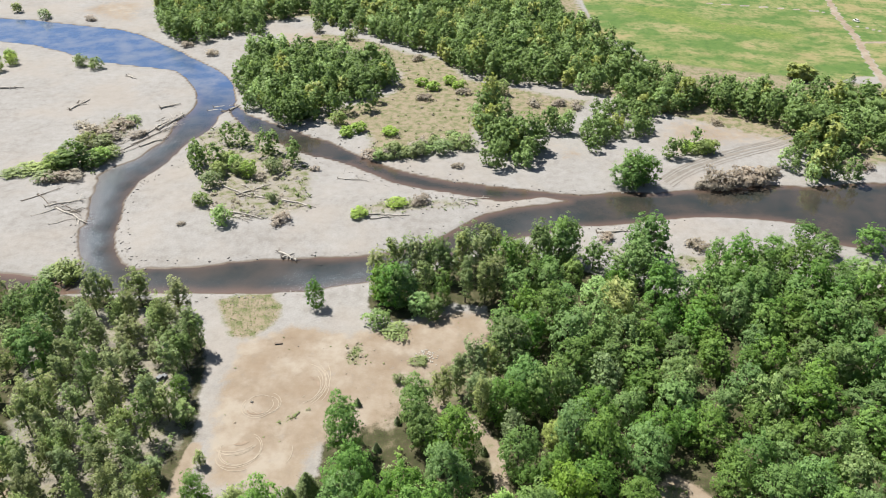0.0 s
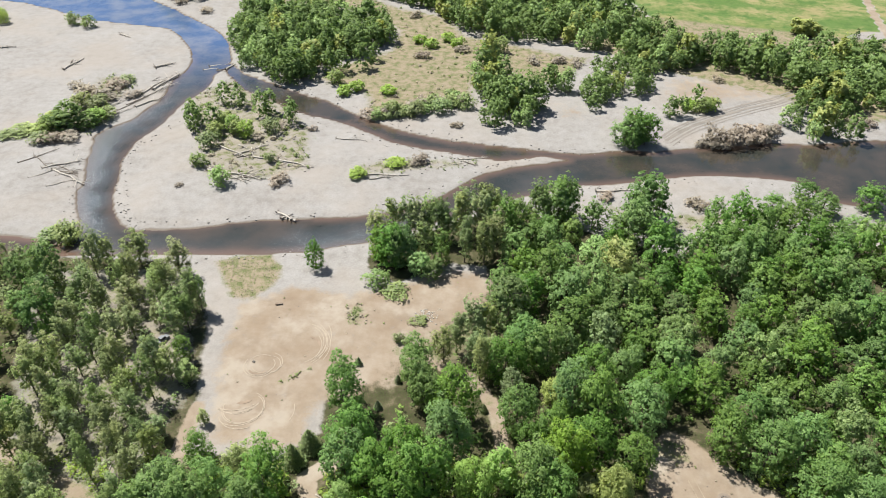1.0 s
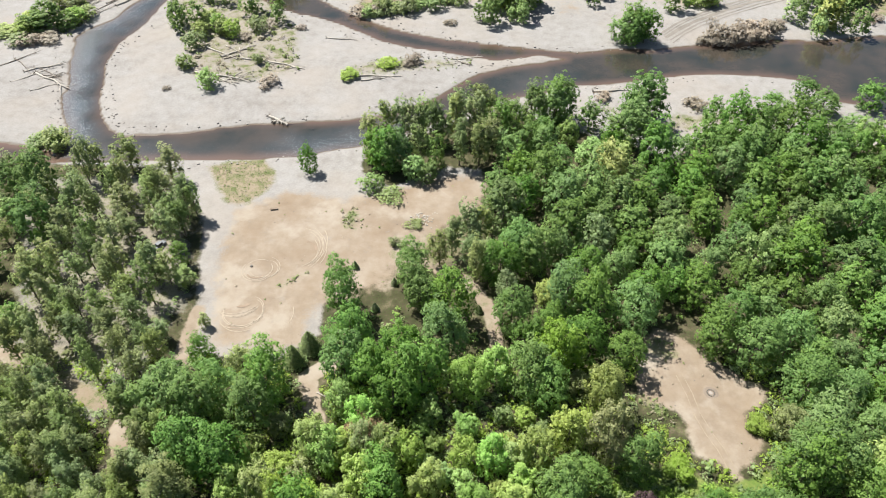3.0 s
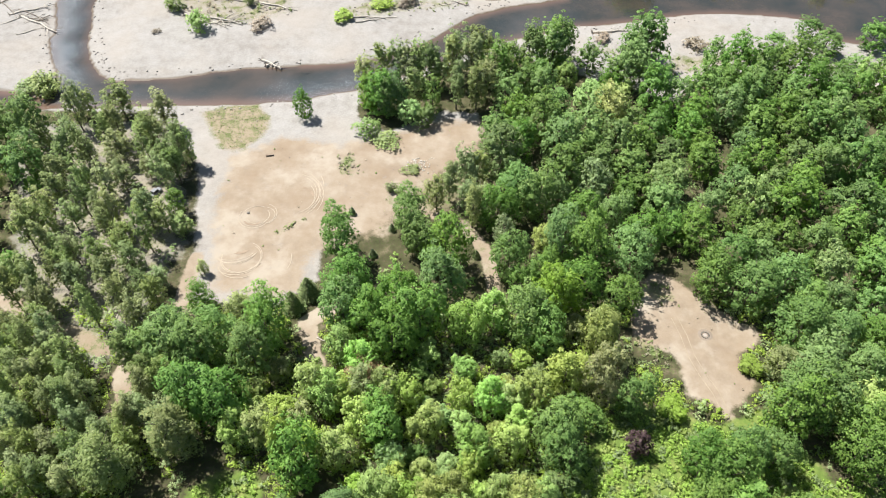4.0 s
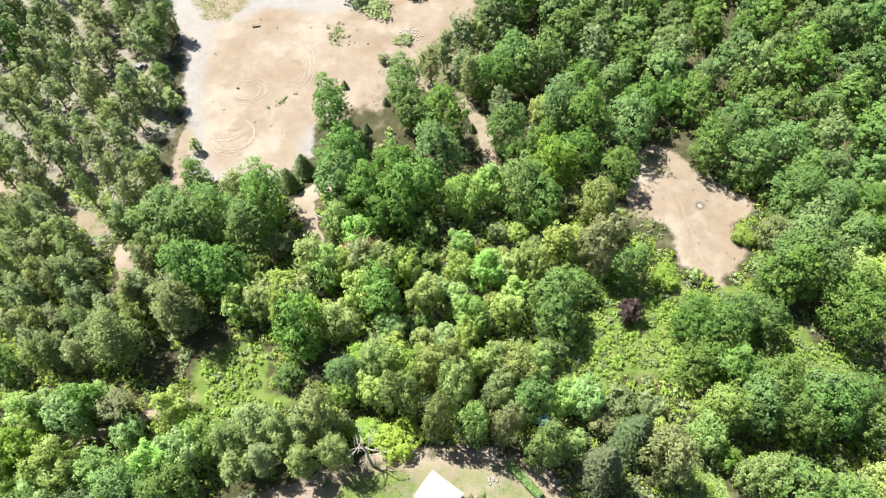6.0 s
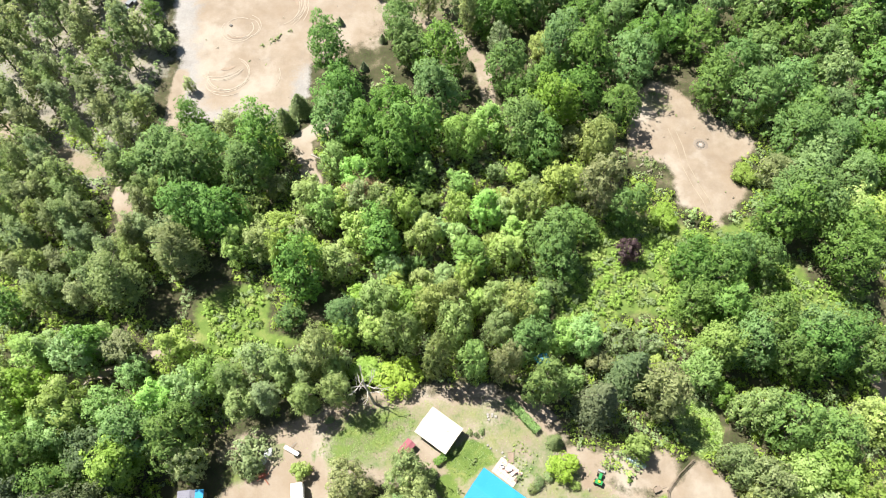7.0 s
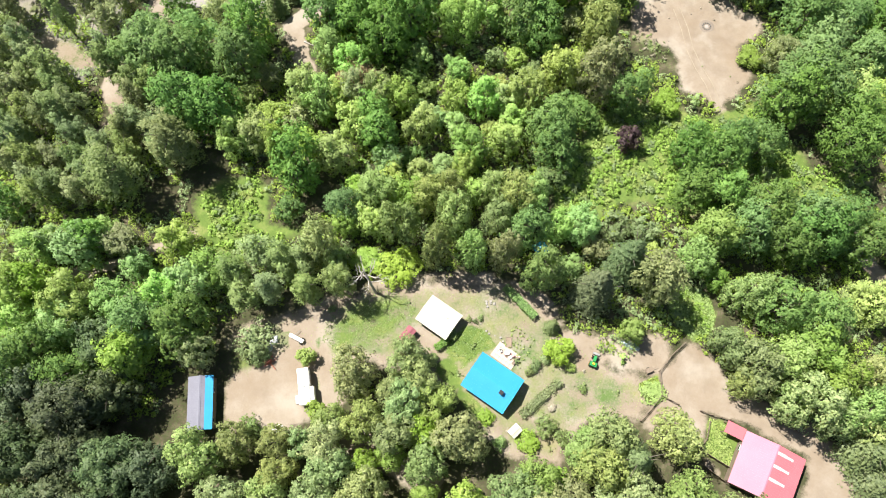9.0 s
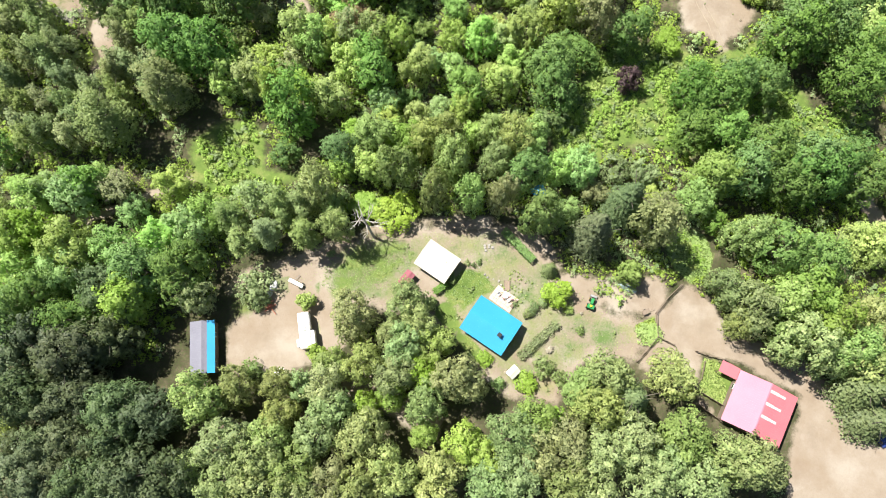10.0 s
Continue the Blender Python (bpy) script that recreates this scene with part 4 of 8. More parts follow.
FARM_TREES_C = [
    ("fir", 83.8, -0.9, 12.6, 11), ("fir", 85.1, -6.9, 10.5, 10.5), ("lime", 75, 19, 12.5, 10.8), ("lime", 71, 18.4, 11.2, 10.2),
    ("oak", 64.5, 16.6, 11.6, 11), ("lime", 78.2, 14, 12.1, 11), ("oak", 73, 9.1, 13, 11.9), ("oak", 70.6, 9.5, 8.5, 8.9),
    ("oak", 82.5, 6.7, 11.9, 10.1), ("oak", 79.4, 6.9, 9.1, 9.6), ("oak", 85.2, 4.6, 11.6, 11), ("oak", 58.9, 21.8, 8.9, 8.5),
    ("alder", 70.2, 28.5, 16.5, 11), ("oak", 65.5, 32.2, 9.9, 9.4), ("alder", 77.7, 25.7, 16.5, 11), ("oak", 89.4, 13.6, 9.6, 9.1),
    ("oak", 61.1, 14.2, 7.4, 7),
]
WEST_FARM_TREES = [
    ("evergreen", -81.9, 7.6, 13.3, 10.5), ("evergreen", -85.1, 6.8, 14.2, 11.7), ("evergreen", -74.2, 15.3, 13.7, 11.3), ("evergreen", -78.4, 15.1, 12.4, 12),
    ("evergreen", -66.9, 17.5, 11.7, 10.3), ("evergreen", -70.7, 17.7, 12.7, 10.5), ("evergreen", -56.3, 13.6, 13.1, 11.8), ("evergreen", -59.9, 13.9, 12.6, 11.2),
    ("evergreen", -82.6, 18.5, 12.1, 11), ("evergreen", -86.2, 13.6, 12.1, 11), ("lime", -64.7, 25.6, 12.1, 11), ("alder", -61.5, 31.9, 16.5, 11),
    ("evergreen", -69.7, 28.3, 11.2, 10.2), ("alder", -53.4, 30.3, 16.5, 11), ("willow", -79.4, 33, 11, 11), ("alder", -81.7, 27.2, 16.5, 11),
    ("willow", -88.7, 32.9, 11, 11), ("alder", -73.8, 22.3, 15.5, 10.3), ("oak", -49.1, 5.2, 11.6, 11), ("oak", -42, 6.8, 8.8, 8.4),
    ("oak", -34.2, 6.7, 7.7, 7.3), ("oak", -34.1, 1.1, 8.4, 8), ("oak", -35.1, -3.5, 9.8, 9.3), ("oak", -44.5, -4.6, 11.6, 11),
]
WEST_FARM_TREES_B = [
    ("oak", -43.6, -11.2, 11.4, 10.9), ("oak", -37, -6.6, 11.6, 11), ("oak", -31.5, -10, 11.6, 11), ("oak", -38.6, -12.5, 11.6, 11),
    ("evergreen", -54.4, -9.8, 12.1, 11), ("evergreen", -64.7, 4.6, 11.5, 11.1), ("evergreen", -67.4, 3.2, 12.7, 11.8), ("evergreen", -58.1, 2.9, 11.8, 10.5),
    ("evergreen", -63.6, 2.6, 10.3, 9.8), ("evergreen", -72.6, 7.2, 11, 10.9), ("evergreen", -75.2, 6.3, 12.3, 11.8), ("evergreen", -75, -1.3, 11.7, 11),
    ("evergreen", -79.3, -1.5, 10.4, 9.2), ("evergreen", -65.8, -2.6, 11.7, 9.5), ("evergreen", -70.9, -1.6, 9.7, 8.9), ("evergreen", -80.1, -2.8, 11.4, 9.1),
    ("evergreen", -85.3, -2.3, 9.4, 8.9), ("evergreen", -80.1, -9.3, 11.1, 9.4), ("evergreen", -83, -8.3, 12.4, 12.1), ("evergreen", -72.3, -9, 12.9, 10.8),
    ("evergreen", -77.3, -9.2, 9.9, 8.9), ("evergreen", -60.7, -9.3, 14.1, 11.8), ("evergreen", -65.5, -10.4, 10.9, 10.4), ("willow", -52.1, -8.6, 7.6, 7.6),
]
WEST_FARM_TREES_C = [
    ("evergreen", -56.8, -12.6, 10.7, 9.8), ("oak", -51.2, 26.4, 8, 7.6), ("alder", -54.1, 21.4, 12.6, 8.4), ("alder", -85.9, 22.9, 16.5, 11),
    ("evergreen", -87.9, 18.8, 11.7, 10.7), ("oak", -29.4, -13.8, 11.2, 10.6),
]
MIDDLE_WILLOWS = [
    ("lime", -86.7, 42.9, 10.2, 9.1), ("lime", -89.5, 41.8, 11.8, 10.7), ("lime", -77, 37.9, 12.1, 11), ("willow", -77.5, 49.8, 11.5, 12),
    ("willow", -84.3, 51.2, 9.2, 8.9), ("cottonwood", -68, 49.8, 12.6, 9.7), ("willow", -86.5, 50, 11, 11), ("willow", -72.1, 52.6, 8.4, 8.9),
    ("willow", -75, 51.9, 12, 10.5), ("willow", -65.1, 45.4, 7.3, 7.3), ("willow", -56.6, 50.2, 10.5, 10.5), ("willow", -48.5, 43.8, 11, 11),
    ("cottonwood", -43, 41.8, 14.7, 8.4), ("cottonwood", -37.6, 45.6, 15.8, 8.7), ("cottonwood", -32.9, 43.5, 15.8, 8.3), ("cottonwood", -40.3, 37, 13.7, 8.3),
    ("cottonwood", -35.6, 38, 13.7, 7.6), ("willow", -58.5, 38.5, 11, 11), ("willow", -52.6, 40.3, 11, 11), ("willow", -67.9, 37.2, 11, 11),
    ("cottonwood", -28.4, 44.1, 14.7, 8.6), ("oak", -25, 47.4, 12.6, 11), ("oak", -21.6, 38.9, 10.5, 8.4), ("cottonwood", -27.4, 37.2, 13.7, 7.9),
]
MIDDLE_WILLOWS_B = [
    ("willow", -17.2, 76.1, 11, 11), ("willow", -22.4, 69, 11, 11), ("alder", -11.9, 74.7, 16.5, 11), ("willow", -21.2, 83.2, 9.7, 9.6),
    ("willow", -25, 82.6, 11.9, 10.9), ("oak", -12, 84.2, 11, 10.2), ("oak", -17.5, 85.3, 9.9, 10.1), ("willow", -2.3, 75.1, 10.5, 10.5),
    ("lime", -8.3, 82.5, 10.2, 9.2), ("willow", 5.7, 82.1, 8.9, 8.9), ("willow", 16.7, 81.4, 8.6, 9.1), ("willow", 12.5, 81.6, 10.7, 10.5),
    ("willow", 6, 76, 6.1, 6.1), ("willow", 8.6, 69.2, 10.8, 10.8), ("willow", 7.1, 64.7, 8.2, 8.2), ("willow", 16.2, 70.3, 10.1, 10.1),
    ("willow", 18.7, 76.8, 7.3, 7.3), ("alder", 27.1, 72.6, 15.9, 10.6), ("willow", 22.1, 82.1, 11, 11), ("alder", 27.3, 67.4, 15.3, 10.2),
    ("willow", -10.2, 66.7, 8.5, 8.5), ("willow", -2.9, 64.9, 6.2, 6.2), ("willow", -9.1, 63.7, 7.8, 7.8), ("lime", -12.8, 59.2, 10.8, 9.8),
]
MIDDLE_WILLOWS_C = [
    ("lime", -5.6, 58.5, 9.2, 8.4), ("oak", 3, 58.9, 11.2, 9.5), ("oak", -1.3, 57.5, 11, 10.2), ("oak", 13, 59.4, 9.1, 8.7),
    ("oak", 21.6, 56.1, 11, 10.2), ("oak", 18, 56.4, 11.9, 11.4), ("oak", 3.8, 50.8, 16.8, 11), ("willow", -14.3, 52.4, 9.7, 9.7),
    ("alder", -20.1, 55.7, 12.6, 8.4), ("willow", -20.5, 52.8, 8.3, 8.3), ("oak", -7.4, 50.5, 16.8, 11), ("oak", 0, 44.2, 19.9, 8.2),
    ("oak", 6.8, 43.5, 19.9, 7.6), ("oak", 13.7, 42.2, 19.9, 8.4), ("alder", 18.8, 47.2, 17.9, 8.3), ("willow", 31.3, 49.4, 10.5, 10.8),
    ("willow", 26.3, 49.6, 9.5, 8.9), ("oak", 21.5, 38.6, 18.9, 10.9), ("fir", 32.1, 33.9, 22.1, 11), ("fir", 39.4, 39.8, 23.1, 11),
    ("oak", 45, 35.1, 18.9, 11), ("lime", -15, 44.4, 4.2, 8.1), ("lime", -8.8, 42.8, 5.2, 9.5), ("willow", -21.9, 44.3, 8.2, 8.2),
]
MIDDLE_WILLOWS_D = [
    ("willow", 9.3, 58.9, 7, 7), ("oak", 13.6, 52, 10.1, 9.7),
]
EAST_FARM_TREES = [
    ("alder", 61.5, 60.8, 18.5, 11.6), ("alder", 56.9, 63.7, 15.6, 10.2), ("alder", 74, 65.8, 13.2, 9), ("alder", 67, 66.7, 14.8, 9.1),
    ("alder", 62.8, 54.5, 15.4, 10.1), ("alder", 57.2, 55.9, 12.8, 9.2), ("lime", 59.8, 45.7, 12.1, 11), ("alder", 78, 46.9, 18.7, 10.9),
    ("alder", 70.1, 50.1, 18, 11), ("alder", 73.5, 41.5, 15.2, 10), ("alder", 65.9, 46, 16.5, 11), ("alder", 85.9, 45.3, 16.1, 10.5),
    ("alder", 80.3, 43.8, 19.8, 11.9), ("alder", 88.3, 77.3, 15.1, 10.4), ("alder", 81.2, 75.6, 18.6, 11.8), ("alder", 91.1, 63.1, 17.2, 10),
    ("alder", 88, 64, 12.5, 9), ("lime", 101.9, 75.2, 11.2, 10.9), ("lime", 96.2, 75.4, 13, 11), ("alder", 45.8, 79.5, 14.2, 9.2),
    ("alder", 39.9, 77.5, 14.1, 9.1), ("alder", 37.6, 77.7, 17.9, 11.8), ("alder", 34.2, 76.6, 19.9, 12.1), ("lime", 54.8, 79.7, 4.2, 7.7),
]
EAST_FARM_TREES_B = [
    ("willow", 54.8, 40.5, 10, 10), ("lime", 53.5, 37, 9.4, 8.5), ("alder", 90.1, 42.4, 16.5, 11), ("willow", 91.2, 28.7, 11, 11),
    ("willow", 88.7, 31.1, 4.2, 7.6), ("alder", 95, 65.1, 16.5, 11), ("lime", 40.2, 25.9, 6.3, 5.7),
]
WEST_WOOD = [
    ("cottonwood", -114.8, 192.8, 12.7, 7.1), ("cottonwood", -118, 192.8, 15.3, 6.5), ("cottonwood", -116.2, 185.9, 17.7, 7.7), ("cottonwood", -103.6, 192.4, 15.8, 11.4),
    ("cottonwood", -88.2, 186.6, 14.7, 10.4), ("cottonwood", -86.9, 174.6, 14.3, 8.3), ("cottonwood", -89.5, 174.7, 17.2, 7.8), ("cottonwood", -89.3, 169.1, 16.2, 7),
    ("cottonwood", -75.9, 168.2, 15.1, 6.1), ("cottonwood", -79.2, 169.3, 17, 7.6), ("cottonwood", -79.9, 163.6, 15.8, 7.7), ("cottonwood", -99.5, 177.6, 17, 6.3),
    ("cottonwood", -103, 180.3, 15.7, 7.8), ("cottonwood", -103.9, 175.7, 15.9, 6.4), ("cottonwood", -112.8, 166.6, 15.1, 7.4), ("cottonwood", -123.1, 175.8, 12.5, 6.2),
    ("cottonwood", -120.6, 162.5, 16.7, 7.6), ("cottonwood", -105.8, 166.5, 14, 6.8), ("cottonwood", -109.8, 170.1, 16.6, 6.3), ("cottonwood", -111.4, 161, 14.7, 7.9),
    ("cottonwood", -92.7, 155.7, 13.2, 8), ("cottonwood", -95.6, 160.1, 14.1, 7.1), ("cottonwood", -96.9, 153, 14.5, 8.3), ("cottonwood", -101.6, 151.1, 17.3, 7.1),
]
WEST_WOOD_B = [
    ("cottonwood", -110.5, 155.7, 15.5, 7.2), ("cottonwood", -109.7, 149.6, 14.2, 8), ("cottonwood", -77.5, 159.6, 14.7, 7.6), ("cottonwood", -81.3, 161.4, 14.7, 7.5),
    ("cottonwood", -80.7, 156.1, 16, 7.9), ("cottonwood", -95.1, 141.7, 13.8, 7.1), ("cottonwood", -100.3, 144.9, 17, 6.3), ("cottonwood", -102.5, 140.1, 12.9, 6.8),
    ("cottonwood", -83.2, 142.2, 14.1, 7.1), ("cottonwood", -91.2, 141.6, 16, 7.1), ("cottonwood", -92.4, 136.6, 13.8, 6.3), ("cottonwood", -76.3, 138.7, 14.5, 6.9),
    ("cottonwood", -81, 140.4, 16, 7.9), ("cottonwood", -79.2, 131.7, 17.3, 6.9), ("cottonwood", -107.4, 135, 17.7, 7.7), ("cottonwood", -112.3, 136.5, 17.6, 8.1),
    ("cottonwood", -112, 132.7, 15.9, 6.7), ("alder", -121.1, 158.6, 18.5, 12.3), ("cottonwood", -72.1, 138.8, 7.4, 8.5), ("cottonwood", -101.2, 126.5, 13.5, 7),
    ("cottonwood", -104.6, 127.7, 17.4, 7.2), ("cottonwood", -108.6, 121.2, 12.7, 6.4), ("cottonwood", -89.1, 123.2, 17.4, 8.2), ("cottonwood", -98.1, 127, 13.8, 7.3),
]
WEST_WOOD_C = [
    ("cottonwood", -97.3, 119.9, 16, 6.7), ("cottonwood", -81, 122.9, 13, 8.2), ("cottonwood", -85.1, 127.5, 14.8, 6.7), ("cottonwood", -86, 119.6, 13.8, 6.6),
    ("cottonwood", -102.5, 113.7, 16.7, 6.9), ("cottonwood", -108.8, 118.3, 14.9, 8), ("cottonwood", -108.2, 111.7, 17.1, 7.3), ("cottonwood", -93.6, 116.3, 14.7, 7.5),
    ("cottonwood", -98.5, 118.4, 15.9, 7.2), ("cottonwood", -99.4, 108.9, 15.7, 7.4), ("cottonwood", -80.6, 110.6, 17.1, 8.3), ("cottonwood", -86.8, 118.1, 12.8, 7.3),
    ("cottonwood", -86, 105.6, 17.7, 6.4), ("cottonwood", -71.6, 111.3, 14.2, 6.3), ("cottonwood", -75.7, 113.8, 14.4, 6.3), ("cottonwood", -75.7, 106.7, 13, 7.6),
    ("cottonwood", -97.1, 96.4, 17.4, 6.2), ("cottonwood", -104.3, 101.8, 13.3, 7.4), ("cottonwood", -101.7, 93.6, 17.6, 6.5), ("cottonwood", -92.9, 97.8, 17.3, 7.6),
    ("cottonwood", -98.4, 104.2, 13.1, 6.4), ("cottonwood", -100.2, 97.3, 13.7, 6.2), ("cottonwood", -86.5, 91.4, 17.5, 8), ("cottonwood", -91.6, 95.7, 13.4, 8.2),
]
WEST_WOOD_D = [
    ("cottonwood", -92.9, 89.9, 13.7, 7.5), ("cottonwood", -93.2, 86.9, 14.9, 7.1), ("cottonwood", -98.1, 89.5, 15.6, 7.9), ("cottonwood", -98.1, 83.7, 17.9, 7.8),
    ("cottonwood", -79.9, 82.1, 16.1, 7.7), ("cottonwood", -85.5, 87.3, 13.6, 6.5), ("cottonwood", -83.3, 80.5, 16.6, 7.5), ("cottonwood", -86.2, 80.3, 16.7, 6.2),
    ("cottonwood", -92.2, 83.1, 12.7, 7.4), ("cottonwood", -93.1, 77.1, 15.5, 7.5), ("cottonwood", -69.9, 93.7, 17.4, 8.3), ("cottonwood", -73.7, 95.8, 17, 6.6),
    ("cottonwood", -73.8, 92.7, 15.6, 8.1), ("alder", -63.9, 94.6, 18.8, 12.5), ("alder", -56.8, 92.5, 18.8, 12.5), ("cottonwood", -63.1, 86.8, 15, 7.7),
    ("cottonwood", -67.8, 88.3, 14, 7.7), ("cottonwood", -67.2, 83.8, 15.5, 6.8), ("alder", -56.1, 81.8, 18.8, 12.5), ("alder", -49.5, 80.2, 18.7, 12.5),
    ("cottonwood", -65.6, 77.2, 13.6, 8.2), ("cottonwood", -67.9, 77.8, 15, 7.9), ("cottonwood", -69, 75.2, 13.9, 7.2), ("cottonwood", -67.4, 70.9, 15.1, 6.5),
]
WEST_WOOD_E = [
    ("cottonwood", -73, 72.6, 15.8, 6.5), ("cottonwood", -70.9, 67, 16.1, 7.5), ("cottonwood", -56.8, 74.5, 13.6, 6.8), ("cottonwood", -58.9, 75.3, 17.3, 6.1),
    ("cottonwood", -60, 71, 13.9, 6.8), ("cottonwood", -78.7, 74.8, 14.8, 7.1), ("cottonwood", -82.6, 77.8, 13.2, 7.4), ("cottonwood", -84, 70.7, 12.9, 6.9),
    ("alder", -59.4, 64.9, 16, 10.7), ("cottonwood", -83.5, 63.8, 15.2, 7.6), ("cottonwood", -87.7, 64.7, 14.1, 6.4), ("cottonwood", -85.3, 60.9, 16.4, 6.5),
    ("cottonwood", -74.8, 64.7, 15.4, 7.7), ("cottonwood", -78.1, 69.3, 16.2, 6.2), ("cottonwood", -78.1, 62.3, 14.9, 7), ("alder", -60.6, 111.5, 9.5, 7.7),
    ("alder", -42, 100.6, 18.8, 12.5), ("alder", -44, 93, 16.8, 11.2), ("alder", -64.2, 99.4, 15.1, 10.1), ("alder", -52.5, 99.1, 15.3, 10.2),
    ("cottonwood", -89.3, 70.9, 14.6, 7.2), ("cottonwood", -91.4, 74.4, 17, 7.3), ("cottonwood", -93.6, 69.6, 12.8, 7.6), ("fir", -33.8, 116.1, 6.3, 7),
]
WEST_WOOD_F = [
    ("fir", -37.4, 111.5, 6.3, 6.6), ("alder", -127.9, 179.5, 18.8, 12.5), ("cottonwood", -110.4, 142.6, 15.3, 7.6), ("cottonwood", -51.4, 73.4, 15.3, 6.3),
    ("cottonwood", -54.8, 74.2, 16.4, 7.4), ("cottonwood", -55.5, 72, 15.1, 6.1), ("cottonwood", -44.7, 66.5, 15.5, 6.8), ("cottonwood", -48.4, 66.9, 13.1, 8.2),
]
MIDDLE_WOOD = [
    ("alder", -26.1, 127.5, 18.8, 12.5), ("alder", -22.1, 114.2, 18.1, 12.1), ("alder", -23.4, 105.8, 17.6, 11.7), ("alder", -9.4, 108.1, 18.8, 12.5),
    ("alder", 1.2, 113.7, 18.8, 12.5), ("alder", 3, 126.1, 18.8, 12.5), ("alder", -7.5, 135.3, 18.8, 12.5), ("alder", -4.5, 128.7, 15.7, 10.5),
    ("cottonwood", 4.4, 150.6, 15.8, 7.9), ("cottonwood", 0.7, 146.4, 14.7, 7.8), ("cottonwood", 14.6, 142.7, 14.9, 7.6), ("cottonwood", 9.8, 145.2, 15.1, 7.6),
    ("cottonwood", 10.9, 139.5, 17.6, 6.9), ("cottonwood", 13.1, 156.5, 14.5, 7.9), ("cottonwood", 9.7, 155.7, 17.4, 7.9), ("cottonwood", 10.7, 153.5, 14.4, 6.1),
    ("alder", 18, 137.9, 16.9, 11.2), ("alder", 23.2, 145.4, 18.8, 12.5), ("alder", 30.1, 143, 18.8, 12.5), ("alder", 19.9, 121.9, 15.9, 10.6),
    ("cottonwood", 19.3, 131.9, 12.6, 7.4), ("willow", 8, 102.2, 12.5, 12.5), ("alder", -10.6, 96.5, 18.8, 12.5), ("willow", -23.4, 97, 9.7, 9.7),
]
MIDDLE_WOOD_B = [
    ("willow", 14.6, 105.7, 11.2, 11.2), ("alder", 22.6, 102.1, 18.8, 12.5), ("lime", 30.8, 109.5, 13.8, 12.5), ("alder", 40.7, 123.8, 18.8, 12.5),
    ("alder", 35.3, 128, 18.7, 12.5), ("willow", 30.6, 131.5, 9.1, 9.1), ("oak", 40.8, 99.4, 13.1, 12.5), ("alder", 39.2, 85, 18.8, 12.5),
    ("alder", -16.2, 101.7, 18.8, 12.5), ("alder", -3.8, 101.4, 18.8, 12.5), ("willow", -17.6, 91.9, 10.8, 10.8), ("willow", -27.8, 85.3, 12.2, 12.2),
    ("willow", -38.2, 73.9, 11.9, 11.9), ("willow", -44.8, 74.5, 10.6, 10.6), ("willow", 30.7, 86.9, 12.3, 12.3), ("alder", 26.2, 98.2, 16.7, 11.1),
]
RIVERSIDE_TREES = [
    ("alder", 75.9, 220.5, 14.7, 11.5), ("alder", 127.3, 228.8, 7.4, 8.4), ("alder", 142.3, 234.9, 9.5, 8.8), ("alder", 145.9, 226.8, 9.5, 11.5),
    ("alder", 164.8, 230.1, 11.6, 11.5), ("alder", 153.1, 213.9, 6.3, 11), ("alder", 105.4, 209.2, 19.9, 11.5), ("alder", 99.8, 212.7, 14.7, 9.5),
    ("alder", 42.6, 217, 17.5, 10.6), ("alder", 34.3, 215.1, 19.3, 11.2), ("alder", 47.5, 221.7, 17.3, 10.2), ("alder", 43.3, 219.9, 20, 11.9),
    ("cottonwood", -18.6, 216.9, 17.9, 6.2), ("cottonwood", -22.8, 204.3, 15.8, 9.5), ("cottonwood", -11.7, 209.5, 17.9, 9.3), ("cottonwood", -4.1, 209.6, 17.9, 9.3),
    ("cottonwood", 1.9, 207, 16.8, 9.6), ("cottonwood", 8.4, 214, 21, 10.9), ("cottonwood", 16.5, 214, 21, 11.5), ("cottonwood", 17.7, 198.3, 18.9, 11.5),
    ("alder", 37.4, 197.7, 15.1, 9.6), ("alder", 31.5, 200.9, 13.3, 9.9), ("alder", 55.4, 214.8, 12.6, 9.9), ("willow", 61.3, 194, 10.8, 10.2),
]
RIVERSIDE_TREES_B = [
    ("willow", 52.8, 194.3, 11, 11), ("willow", -7.2, 187.4, 9.5, 8.5), ("alder", -13.1, 193.5, 16.2, 10.7), ("alder", -17, 193, 17.2, 11.2),
    ("alder", -1.9, 186, 7.4, 7.5), ("alder", 68, 203.6, 20, 12.5), ("alder", 66.1, 207.5, 15.7, 11.3), ("alder", 124.8, 205.8, 20, 11.6),
    ("alder", 122, 210, 15.3, 10.1), ("alder", 115, 207.7, 14.5, 10.1), ("alder", 108, 203.7, 19, 12), ("alder", 27.8, 207.4, 17.2, 11.5),
]
